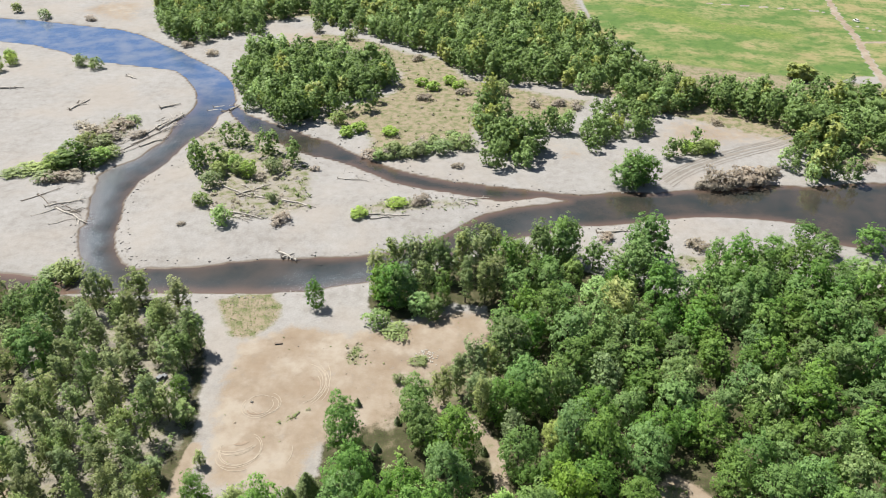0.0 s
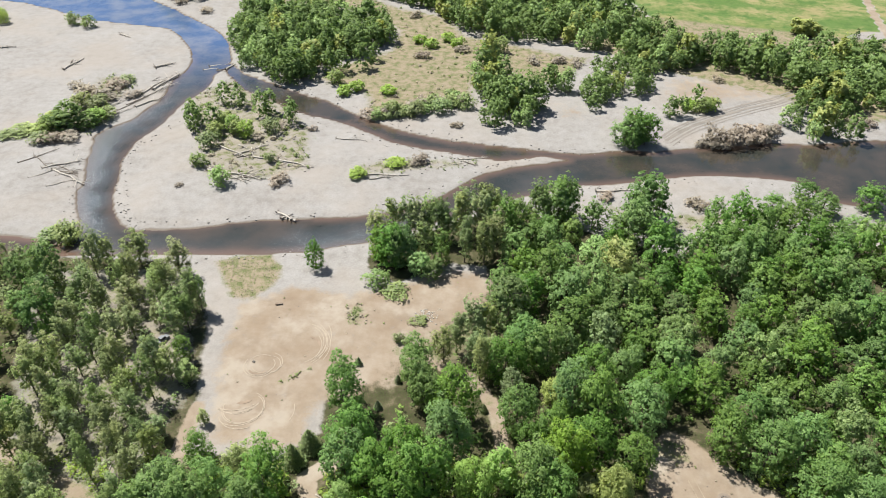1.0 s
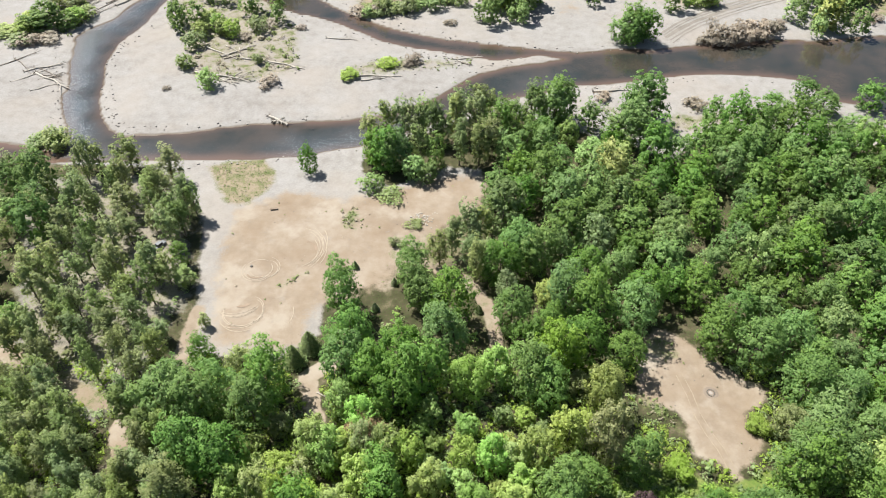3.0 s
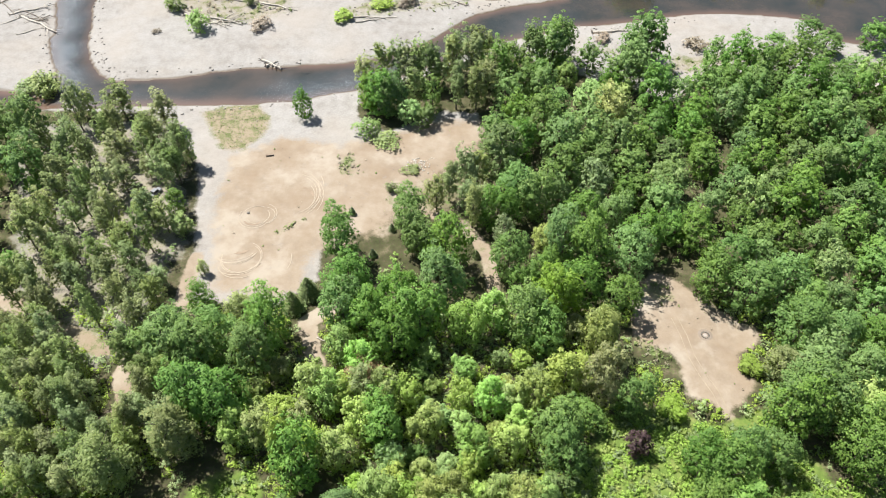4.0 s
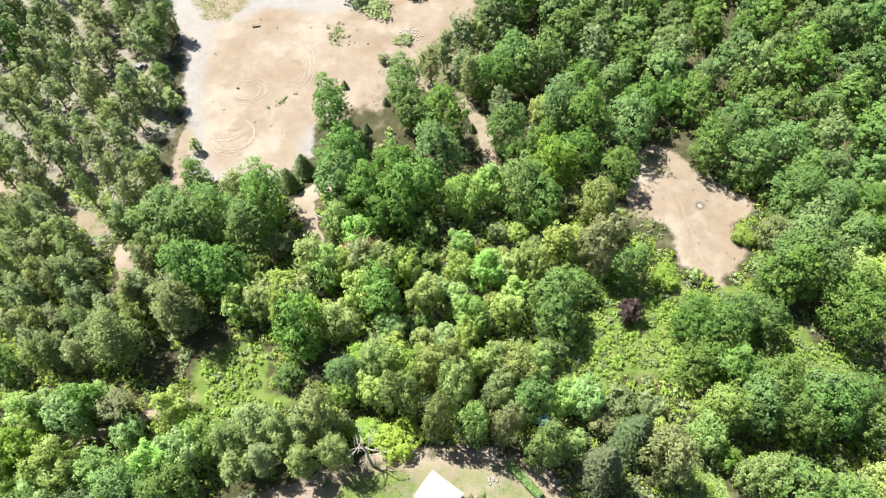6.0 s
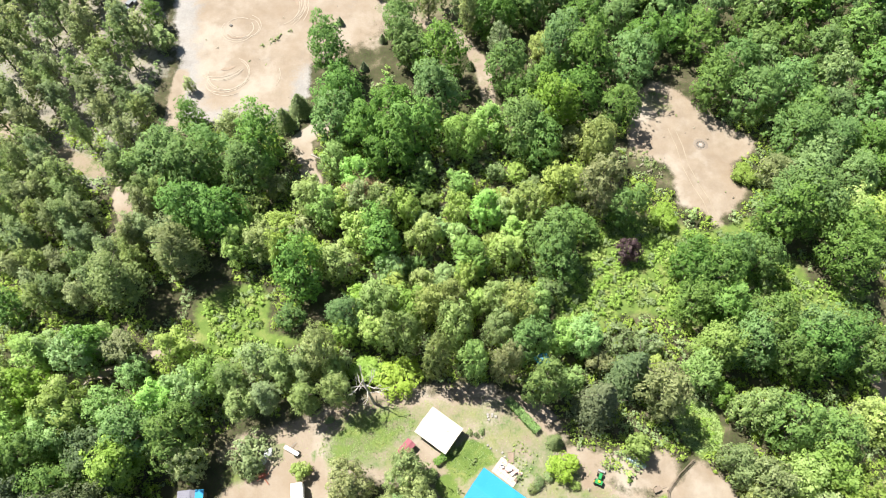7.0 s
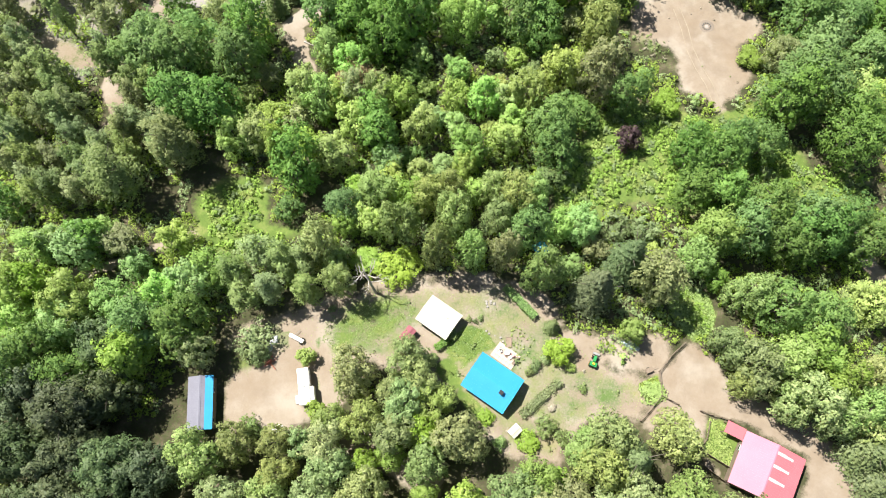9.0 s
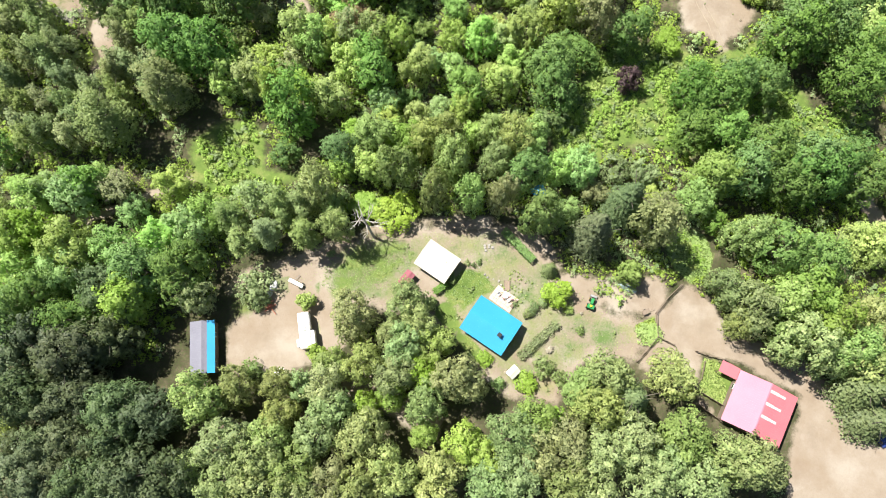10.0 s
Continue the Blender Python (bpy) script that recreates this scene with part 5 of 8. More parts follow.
ISLAND_WOOD = [
    ("alder", -109.3, 403.5, 16.2, 9.5), ("alder", -117.6, 415.2, 13.1, 9.1), ("alder", -121.3, 405.3, 14.5, 9.5), ("alder", -113.7, 401.9, 13.2, 8.6),
    ("alder", -97.9, 423.6, 12.8, 8.3), ("alder", -101.4, 423.6, 15.3, 9), ("alder", -112.6, 414.1, 13.5, 8.9), ("alder", -103.2, 410.2, 13.1, 8.3),
    ("alder", -81.4, 417.9, 13.5, 8.2), ("alder", -87, 426.5, 14.3, 9), ("alder", -95.2, 414.8, 16.3, 9.9), ("alder", -87, 409.9, 13.1, 8.7),
    ("alder", -62.1, 405.4, 15.4, 9.6), ("alder", -66.6, 421.6, 11.1, 7.3), ("alder", -75.9, 406.7, 12.9, 8.2), ("alder", -72.1, 398.8, 13.9, 9.5),
    ("alder", -94.6, 362, 14, 8.3), ("alder", -101.2, 376.8, 9.9, 7.2), ("alder", -107.6, 367.7, 10.8, 7.3), ("alder", -97.6, 352.2, 16.5, 9.8),
    ("alder", -75.6, 354, 12.3, 7.8), ("alder", -84.3, 363.2, 14.8, 9.4), ("alder", -91.4, 356.8, 12.2, 8), ("alder", -84.3, 342.6, 16.3, 9.5),
]
ISLAND_WOOD_B = [
    ("alder", -65, 376, 15.2, 9.4), ("alder", -72.6, 390.1, 13.1, 7.8), ("alder", -79.2, 384.7, 11.5, 7.6), ("alder", -71.1, 375.8, 10.9, 7.7),
    ("alder", -52.5, 387.7, 15, 9.5), ("alder", -54.9, 395.4, 12.5, 7.8), ("alder", -61.6, 391, 13.2, 9.3), ("alder", -55.4, 384.8, 12.8, 9.5),
    ("alder", -44.6, 406.1, 13.4, 8.7), ("alder", -53.2, 413, 12.7, 7.7), ("alder", -52.3, 405.1, 13.5, 9.8), ("alder", -30.3, 403.1, 12.2, 7.4),
    ("alder", -38.9, 408.2, 10.8, 8), ("alder", -37.4, 399.2, 11.6, 8.3), ("alder", -37.5, 376.9, 10.6, 7.7), ("alder", -46.4, 382.6, 10.9, 7.6),
    ("alder", -43, 366, 14.9, 9.4), ("alder", -54.3, 361.9, 13.2, 9.7), ("alder", -60.4, 359.4, 14.3, 9.3), ("alder", -94.8, 435.4, 15.4, 9.8),
    ("alder", -103, 447.3, 13.1, 9.2), ("alder", -110.9, 442.1, 11.5, 7.2), ("alder", -101, 433.1, 12.9, 9.2), ("alder", -75.7, 436.8, 13.8, 9),
]
ISLAND_WOOD_C = [
    ("alder", -77.6, 443.1, 15.2, 8.9), ("alder", -85.4, 435.2, 14.3, 9.6), ("alder", -78.8, 433.3, 12.5, 8), ("alder", -99.4, 318.7, 12.6, 7.4),
    ("alder", -106.9, 321.3, 11.5, 7.8), ("alder", -105.1, 294.9, 12.6, 8.4), ("alder", -111.9, 292.1, 13.8, 8.1), ("willow", -95, 291.2, 8.8, 7.7),
    ("willow", -100.7, 295.2, 9, 9), ("willow", -101.8, 286.5, 7.5, 7.8), ("alder", -82.1, 311.1, 12.4, 7.4), ("alder", -85, 307.7, 14.2, 9),
    ("alder", -70, 300.9, 12.8, 8.5), ("alder", -115.5, 298.9, 13.5, 9), ("willow", -88.6, 286.7, 8.3, 8), ("willow", -93.2, 288.7, 7.7, 8.3),
    ("alder", 89, 284.1, 12.9, 8.3), ("alder", 85.4, 288.1, 12.8, 8.7), ("alder", 78.5, 276.3, 16.6, 9.8), ("alder", 83.9, 278.9, 10.6, 7.6),
    ("alder", 112.9, 310, 10.9, 7.2), ("alder", 108.7, 309.4, 10.4, 7.7), ("alder", 123.7, 320.7, 10.9, 7.3), 
]
ISLAND_WOOD_D = [
    ("willow", -272, 433.7, 7.6, 8), ("willow", -277.6, 443.4, 7.6, 7.9), ("willow", -283.7, 434.3, 8.1, 8),
    ("willow", -275.8, 422.4, 10.6, 9.3),
]
SHRUBS = [
    ("shrub", -102, 276.3, 6.8, 9), ("shrub", -78.9, 290.6, 6.8, 9), 
    ("shrub", -229.6, 434.9, 6.8, 9),
    ("shrub", -218.6, 429.8, 6.8, 9), ("shrub", -136.9, 203.8, 6.8, 9), ("shrub", -143.1, 206.1, 6.8, 9), ("lime", -35, 252.4, 3.2, 9),
    ("lime", -20.4, 262.2, 3.2, 9), ("lime", -27.7, 334.7, 4.2, 9), ("shrub", -55.2, 347.1, 6.8, 9), ("dry", -35.5, 309.5, 3.1, 9),
    ("shrub", -23.2, 308.7, 6.8, 9), ("shrub", -12.4, 310.2, 6.8, 9), ("shrub", -0.2, 311.7, 6.8, 9), ("shrub", 10.8, 317.2, 6.8, 9),
    ("dry", -9.6, 264.4, 3.1, 9), ("shrub", -90.2, 246.1, 6.8, 9), ("shrub", -103.1, 260, 5.4, 7.1), ("shrub", -73.1, 264.1, 4, 5.4),
]
SHRUBS_B = [
    ("dry", -106.3, 244.4, 1.2, 3.7), ("dry", -66.6, 246.8, 3.1, 9), ("dry", 125.4, 281.6, 3.1, 9), ("dry", 141.4, 287.4, 3.1, 9),
    ("dry", 132.5, 280.2, 3.1, 9), ("dry", 153.1, 294.5, 3.1, 9), ("dry", 117.7, 281.5, 3.1, 9), ("dry", 190.3, 301.1, 3.1, 9),
    ("dry", 198.4, 301.3, 3.1, 9), ("dry", 10.9, 391.9, 2.9, 8.6), ("dry", -11.7, 382.2, 3.1, 9), ("dry", -17.4, 451.6, 3.1, 9),
    ("dry", 50.1, 375.3, 3.1, 9), ("dry", 64.4, 376, 2.9, 8.4), ("dry", 73.2, 371.8, 3.1, 9), ("dry", 6.5, 298.5, 1.9, 5.7),
    ("dry", -60.4, 294.3, 1.8, 5.2), ("dry", -83.2, 284.9, 2.1, 6.3), ("dry", -73.9, 296.4, 2.2, 6.4), ("dry", -175.5, 476.5, 3.1, 9),
    ("dry", -153.4, 459, 3.1, 9), ("shrub", -274, 527.1, 6.8, 9), ("dry", -265.8, 535.9, 3.1, 9), ("shrub", -301.7, 541.6, 6.8, 9),
]
SHRUBS_C = [
    ("shrub", -278.8, 519.5, 6.8, 9), ("shrub", -330.7, 556.7, 6.8, 9), ("shrub", 124.6, 314.6, 6.8, 9), ("shrub", 129.4, 316.7, 6.8, 9),
    ("dry", 145.1, 351, 2.4, 7), ("dry", 34.4, 355.4, 2.7, 8), 
    ("shrub", -134.9, 208, 6.8, 9),
    ("willow", 32.9, 390.9, 9.3, 9.4), ("willow", 27.2, 392.2, 8.8, 7.7), ("shrub", -105.2, 345.9, 6.8, 9), ("shrub", -92.5, 511.6, 6.8, 9),
    ("shrub", -65.9, 491.9, 6.8, 9), ("dry", 65, 236.9, 2.5, 7.4), ("dry", 98.9, 230.8, 3.1, 9),
]
CLEARING_SHRUBS = [
    ("alder", -43.4, 191.7, 11.6, 6.5), ("shrub", -15.8, 177, 2.6, 8.4), ("shrub", -21.6, 182.7, 5.9, 7.8),     ("shrub", -7.2, 164.2, 1.3, 5.7), ("shrub", -13, 155.5, 2.8, 3.7), ("lime", 76.7, 90.8, 3.7, 6.6), ("cottonwood", -63.1, 123.3, 5.2, 4.2),
    ("shrub", 65.7, 116.5, 6.5, 8.7), ("shrub", 70.2, 111.3, 5.8, 7.8), ("fir", -24.2, 145.7, 3.2, 2.5), ("fir", -12.3, 138.8, 3.2, 2.5),
    ("fir", -17.3, 129.3, 3.2, 2.7), ("fir", 11.5, 128.1, 3.2, 2.7), ("shrub", -19.9, 218.6, 3.4, 4.6), ("shrub", -10.4, 154.2, 2.8, 3.7),
]
YARD_SHRUBS = [
    ("lime", 24.2, 22.4, 5.2, 6.9), ("fir", 23.5, 27.8, 5.2, 4), ("lime", 26.8, 19.2, 1.6, 2.1), ("shrub", 19.6, 19.7, 2, 2.6),
    ("shrub", 18.2, 18.7, 1.6, 2.1), ("shrub", 21.4, 21.1, 1.6, 2.1), ("shrub", 2.5, 27.4, 1.8, 2.4), ("shrub", -2.4, 22.2, 2.4, 3.1),
    ("lime", 16.6, 4.5, 2.6, 5), ("lime", 8.4, 10.1, 1.6, 3.6), ("shrub", 10.5, 4.5, 2.3, 3.1), ("shrub", 20.6, 7.4, 3.5, 4.7),
    ("shrub", 23.4, 5, 2.6, 3.4), ("lime", -28.7, 23.9, 4.2, 4.5), ("shrub", 6.1, 30.6, 1, 1.3), ("shrub", 7.3, 30, 0.9, 1.2),
    ("shrub", 8.6, 30.6, 1, 1.3), ("shrub", 29, 14.6, 1.4, 1.9), ("shrub", -39.4, 10.2, 4, 5.4), ("shrub", -39.7, 28.3, 6.1, 8.2),
    ("shrub", -38.4, 24.9, 3, 4.1), ("lime", 43.4, 13.3, 1.1, 5.4), ("shrub", 76.7, 2.9, 2, 2.6), ("lime", 21.2, -3.4, 5.8, 5.2),
]
YARD_SHRUBS_B = [
    ("shrub", -23.4, 34.4, 1.4, 1.9), ("shrub", 36.3, 54.2, 6.4, 8.5), ("shrub", 40.2, 49, 5.3, 7),
    ("willow", 39.4, 59.6, 4.2, 5.5),
]
LEFT_ISLET_GROWTH = [
    ("shrub", -196.7, 284.7, 2.1, 9.1), ("shrub", -191, 287, 3.3, 12), ("willow", -187.7, 289.4, 3.9, 10.8), ("willow", -180.3, 291.8, 6.2, 13.5),
    ("alder", -175.4, 294.2, 8.5, 13.8), ("alder", -170.1, 296.6, 13.6, 10.8), ("alder", -177.5, 304.9, 8.6, 9.2), ("willow", -180.6, 300, 5.7, 11),
    ("alder", -164.1, 296.8, 7.4, 11.9), ("willow", -161.3, 301, 7.4, 10.2), ("shrub", -158.7, 306.5, 5.2, 9), ("oak", -174.5, 315, 7.6, 10.6),
    ("shrub", -168.7, 317.7, 5.3, 10.6), ("dry", -167.9, 327, 3.5, 11.4), ("dry", -177.5, 330.9, 4.2, 12.9), ("dry", -166.8, 338.2, 3.6, 11.7),
    ("shrub", -162.8, 347, 3.7, 7.2), ("dry", -185.6, 337.7, 3, 9.9), ("dry", -174.4, 281.9, 3.3, 11.7), ("shrub", -178.7, 282.9, 3.8, 10.6),
    ("dry", -168.3, 285.3, 2.7, 11.6), ("dry", -155.1, 330, 2.3, 9.5), ("shrub", -143.3, 208, 3.9, 9.4), ("shrub", -137.8, 205, 4.8, 10.2),
    ("shrub", -134.9, 207.5, 4.8, 8.3), ("dry", -145.7, 206.6, 2.9, 8.5), ("shrub", -138.3, 212.8, 3.4, 8),
]
RIVERSIDE_TREES_C = [
    ("cottonwood", -17.4, 208, 18.9, 8.2), ("cottonwood", -8.2, 208, 18.9, 9.2), ("alder", -1.1, 208, 18.4, 9.2), ("cottonwood", 7.1, 209.7, 20.7, 9.3),
    ("cottonwood", 14.3, 209.7, 21, 9.3), ("alder", 21.4, 207.9, 18.9, 9.3), ("alder", -21.8, 196.3, 14.1, 7.9), ("alder", -14.7, 191.5, 16.4, 7.8),
    ("cottonwood", -6, 194.7, 17.5, 7.9), ("alder", -0.1, 193.1, 14.1, 7.1), ("cottonwood", 7.8, 194.7, 19.7, 8.9), ("cottonwood", 14.6, 194.6, 18.7, 8.9),
    ("alder", 81.7, 283.4, 13.9, 11.9), ("alder", 90.3, 282, 15.3, 12), ("alder", 86.9, 287.3, 15.4, 12.1), ("alder", 76.4, 220.2, 20.9, 17.3),
    ("dry", 115.5, 280.9, 6.7, 13.6), ("dry", 124.2, 282.7, 7.2, 13.7), ("dry", 131.9, 284.4, 6.7, 12.5), ("dry", 140.3, 286.2, 7.3, 14.1),
    ("dry", 146.6, 288, 5.6, 11.4), ("dry", 133, 280.2, 4.4, 11), ("dry", 126.5, 279.5, 3.9, 10.9),
]
TALL_TREES = [
    ("plum", 44.4, 69.7, 8.1, 7.1), ("russet", -15.8, 86.1, 12.9, 11.8), ("alder", 83.8, 77.8, 21, 15.8), ("alder", 90.5, 65.1, 21, 14.2),
    ("oak", 39.5, 86.1, 15, 13.0), ("alder", -29.9, 64.9, 21, 11.3), ("cottonwood", -56.4, 70.1, 21, 12.6), ("cottonwood", -68.6, 63.5, 21, 13.4),
    ("willow", -33.5, 69.4, 16.9, 8.1), ("lime", -33.4, 68, 21, 6.2),
]
# shaded hollows without trees: middle and reach
HOLLOWS = [(87.8, 75.4, 6.4), (92.2, 61.9, 5.7), (42.6, 87.6, 5.2), (-25.9, 61.6, 5.0), (-53.0, 69.3, 5.8), (-63.4, 62.7, 4.7), (30.5, 71.9, 3.0), (49.1, 67.0, 2.5)]
PICKED = LEFT_ISLET_GROWTH + RIVERSIDE_TREES_C + FARM_TREES + FARM_TREES_B + FARM_TREES_C + WEST_FARM_TREES + WEST_FARM_TREES_B + WEST_FARM_TREES_C + MIDDLE_WILLOWS + MIDDLE_WILLOWS_B + MIDDLE_WILLOWS_C + MIDDLE_WILLOWS_D + EAST_FARM_TREES + EAST_FARM_TREES_B + WEST_WOOD + WEST_WOOD_B + WEST_WOOD_C + WEST_WOOD_D + WEST_WOOD_E + WEST_WOOD_F + MIDDLE_WOOD + MIDDLE_WOOD_B + RIVERSIDE_TREES + RIVERSIDE_TREES_B + ISLAND_WOOD + ISLAND_WOOD_B + ISLAND_WOOD_C + ISLAND_WOOD_D + SHRUBS + SHRUBS_B + SHRUBS_C + CLEARING_SHRUBS + YARD_SHRUBS + YARD_SHRUBS_B
PICKED = TALL_TREES + [p for p in PICKED if all(math.hypot(p[1] - a, p[2] - b) > c for a, b, c in HOLLOWS)]
TALLER = {"oak": 1.5, "lime": 1.4, "evergreen": 1.4, "willow": 1.3, "alder": 1.1, "fir": 1.3}


def grown_up(kind, x, y, high, wide):
    """A full-grown tree of the southern woods: taller, with its crown over the same spot."""
    if y > 130 or high < 6:
        return kind, x, y, high, wide
    tall = min(high * TALLER.get(kind, 1.0), 21.0)
    k = (150 - 0.55 * tall) / (150 - 0.55 * high)
    return kind, x * k, y * k, tall, wide * (0.84 if kind in ("willow", "oak") and wide > 8 and y > 36 else 1.0)


PICKED = [grown_up(*p) for p in PICKED if p[0] == "lime" and p[4] < 7 or inside(p[1], p[2], SECOND_CLEARING) < -0.33 * p[4]]
GREEN_GLADE_MIDDLE = (52.3, 29.4)
PICKED = [p for p in PICKED if p[3] < 5 or math.hypot(p[1] - GREEN_GLADE_MIDDLE[0], p[2] - GREEN_GLADE_MIDDLE[1]) > 8.5]
PICKED = [p for p in PICKED if p[0] == "plum" or p[3] < 4 or max(inside(p[1], p[2], GLADE_CORE), inside(p[1], p[2], WEST_GLADE)) < -1.0]
SHED_SIDE = [(-52.5, 18.5), (-52.5, 14.5), (-52.0, 11.5)]
PICKED = [p for p in PICKED if all(math.hypot(p[1] - a, p[2] - b) > 3.0 + 0.36 * p[4] for a, b in SHED_SIDE)]
# buildings: middle and reach
BUILT = [(10, 16.5, 9), (0, 30.5, 7), (62.5, -2, 14), (-49.5, 15, 9), (-29, 17.5, 6), (46.4, 20.0, 5)] + HOLLOWS


def open_ground(x, y):
    """How far a spot lies inside any open patch."""
    x, y = np.asarray(x, float), np.asarray(y, float)
    d = np.full(x.shape, -1e9)
    for r in DIRT + FRESH + GRASS:
        d = np.maximum(d, inside(x, y, r))
    for line in TRACKS:
        d = np.maximum(d, -band(x, y, line)[0])
    return d


def fill(rng, area, step, kinds, high, wide, taken, room):
    """Trees over an area, leaving open patches, water and earlier trees free."""
    x0, y0, x1, y1 = area
    spots = []
    for j in range(int((y1 - y0) / step)):
        for i in range(int((x1 - x0) / step)):
            spots.append((x0 + (i + 0.5 * (j % 2) + rng.uniform(0.1, 0.9)) * step, y0 + (j + rng.uniform(0.1, 0.9)) * step))
    x, y = np.array(spots).T
    built = np.min([np.hypot(x - a, y - b) - c for a, b, c in BUILT], 0)
    good = (built > 2) & (inside(x, y, SOUTH_WOODS) > 2.5) & (open_ground(x, y) < -2.0) & (open_ground(x, y + 0.35 * high) < -1.0) & (np.abs(x) < 0.66 * np.hypot(y + 10, 150) + 10)
    out = []
    for px, py in np.array(spots)[good]:
        s = rng.uniform(0.75, 1.25)
        w = wide * s
        if any((px - a) ** 2 + (py - b) ** 2 < (room * (w + d) / 2) ** 2 for _, a, b, _, d in taken):
            continue
        item = (rng.choice(kinds), float(px), float(py), high * s, w)
        taken.append(item)
        out.append(item)
    return out


rng = random.Random(4)
taken = list(PICKED)
MIDDLE_FILL = fill(rng, (-50, 36, 62, 108), 4.6, ["willow", "willow", "willow", "alder", "lime", "oak"], 7.5, 6.6, taken, 0.72)
EAST_FILL = fill(rng, (15, 85, 200, 240), 6.5, ["alder"] * 12 + ["oak"], 15.5, 11.0, taken, 0.64)
WEST_FILL = fill(rng, (-180, 60, -40, 195), 5.5, ["cottonwood", "cottonwood", "alder"], 11.5, 7.5, taken, 0.85)
WEST_SCRUB = fill(rng, (-180, 90, -40, 195), 4.0, ["shrub", "cottonwood"], 2.6, 3.6, list(taken), 1.0)
SOUTH_FILL = fill(rng, (-110, -45, 120, 110), 7.0, ["oak", "alder", "willow"], 7.0, 7.0, taken, 0.95)
UNDERGROWTH = fill(rng, (-60, -40, 130, 190), 3.7, ["shrub", "shrub", "willow"], 2.6, 4.0, taken, 0.86)

# the nearest of each kind are trees of their own, the others one mass of far wood
ALL = sorted([p for p in PICKED if level(p[1], p[2]) > WATER_LEVEL + 0.2] + MIDDLE_FILL + EAST_FILL + WEST_FILL + SOUTH_FILL, key=lambda s: math.hypot(s[1], s[2]))
count, FAR = {}, []
for item in ALL:
    count[item[0]] = count.get(item[0], 0) + 1
    if count[item[0]] <= 290:
        plant(*item)
    else:
        FAR.append(item)
for ring in FAR_WOODS:
    xs, ys = [p[0] for p in ring], [p[1] for p in ring]
    low = ring in (FAR_WOOD_BEND, FAR_WOOD_ISLE)
    y = min(ys)
    while y < max(ys):
        x = min(xs)
        while x < max(xs):
            px, py = x + rng.uniform(0, 5.5), y + rng.uniform(0, 5.5)
            if float(inside(np.array([px]), np.array([py]), ring)[0]) > 0.5 and level(px, py) > WATER_LEVEL + 0.3 and rng.random() < 0.86:
                s = rng.choice((0.55, 0.8, 1.0, 1.0, 1.2)) * rng.uniform(0.85, 1.15) * (0.78 if low else 1.0)
                FAR.append((rng.choice(["alder"] * 8 + ["willow", "oak"]), px, py, 13.5 * s * rng.uniform(0.85, 1.2), 9.0 * s))
            x += 5.8
        y += 5.8
for x, y in ((-50, 334), (-45, 338), (-62, 372), (-13, 405), (-6, 398), (8, 400), (3, 408), (128, 316), (120, 318)):
    FAR.append(("lime", x, y, 4.5, 9.0))
for k in range(60):
    px, py = rng.uniform(-36, 18), rng.uniform(304, 336)
    if float(inside(np.array([px]), np.array([py]), SCRUB_BELT)[0]) > 0:
        FAR.append((rng.choice(("shrub", "shrub", "dry", "willow")), px, py, rng.uniform(2.5, 4.5), rng.uniform(5, 8)))
FAR += [("oak", 216.4, 422.5, 10.5, 14), ("oak", 222, 420, 9, 11), ("fir", 229.5, 385.8, 18.0, 13), ("evergreen", 245.1, 387.9, 8.6, 15)]
grove("far_wood", "dense green riverside wood of far trees", FAR, 520, 0.85)
BRUSH = []
for j in range(48):
    for i in range(110):
        BRUSH.append((-111 + (i + rng.uniform(0, 1)) * 2.05, 14 + (j + rng.uniform(0, 1)) * 2.05))
bx, by = np.array(BRUSH).T
clear = (open_ground(bx, by) < -0.6) & (inside(bx, by, YARD) < -3) & (np.min([np.hypot(bx - a, by - b) - c for a, b, c in BUILT], 0) > 0)
BRUSH = [(rng.choice(("bramble", "bramble", "shrub")), x, y, rng.uniform(0.5, 1.6), rng.uniform(2.2, 3.8)) for (x, y), ok in zip(BRUSH, clear) if ok]
grove("brush", "low bright green brush covering the ground under trees", BRUSH, 84, 0.30, "brush")
grove("undergrowth", "low green undergrowth between the trees", UNDERGROWTH + WEST_SCRUB, 90, 0.4, "undergrowth")

BAR_ROAD = [(101.2, 286.2), (109, 294.2), (117.5, 300.7), (132.5, 310.1), (149.4, 319.3), (166.6, 327.5), (181.8, 336.7)]
# ---- low growth, stones and driftwood ----
def scatter(rng, ring, step, keep=1.0):
    """Jittered spots within a ring."""
    xs, ys = [p[0] for p in ring], [p[1] for p in ring]
    spots = []
    y = min(ys)
    while y < max(ys):
        x = min(xs)
        while x < max(xs):
            spots.append((x + rng.uniform(0, step), y + rng.uniform(0, step)))
            x += step
        y += step
    a = np.array(spots)
    good = inside(a[:, 0], a[:, 1], ring) > np.array([rng.uniform(0.3, 3.5) for _ in spots])
    return [(float(p), float(q)) for p, q in a[good] if rng.random() < keep]


rng = random.Random(11)
BRAMBLE = []
for ring in (EAST_GLADE, EAST_GLADE_STRIP, WEST_GLADE, MEADOW, GREEN_GLADE):
    for x, y in scatter(rng, ring, 1.6, 0.85):
        BRAMBLE.append((rng.choice(["bramble", "bramble", "bramble", "lime", "shrub"]), x, y, rng.uniform(0.4, 1.2), rng.uniform(1.8, 3.0)))
grove("bramble", "bright green brambles and tall weeds covering a glade", BRAMBLE, 90, 0.3, "brambles")

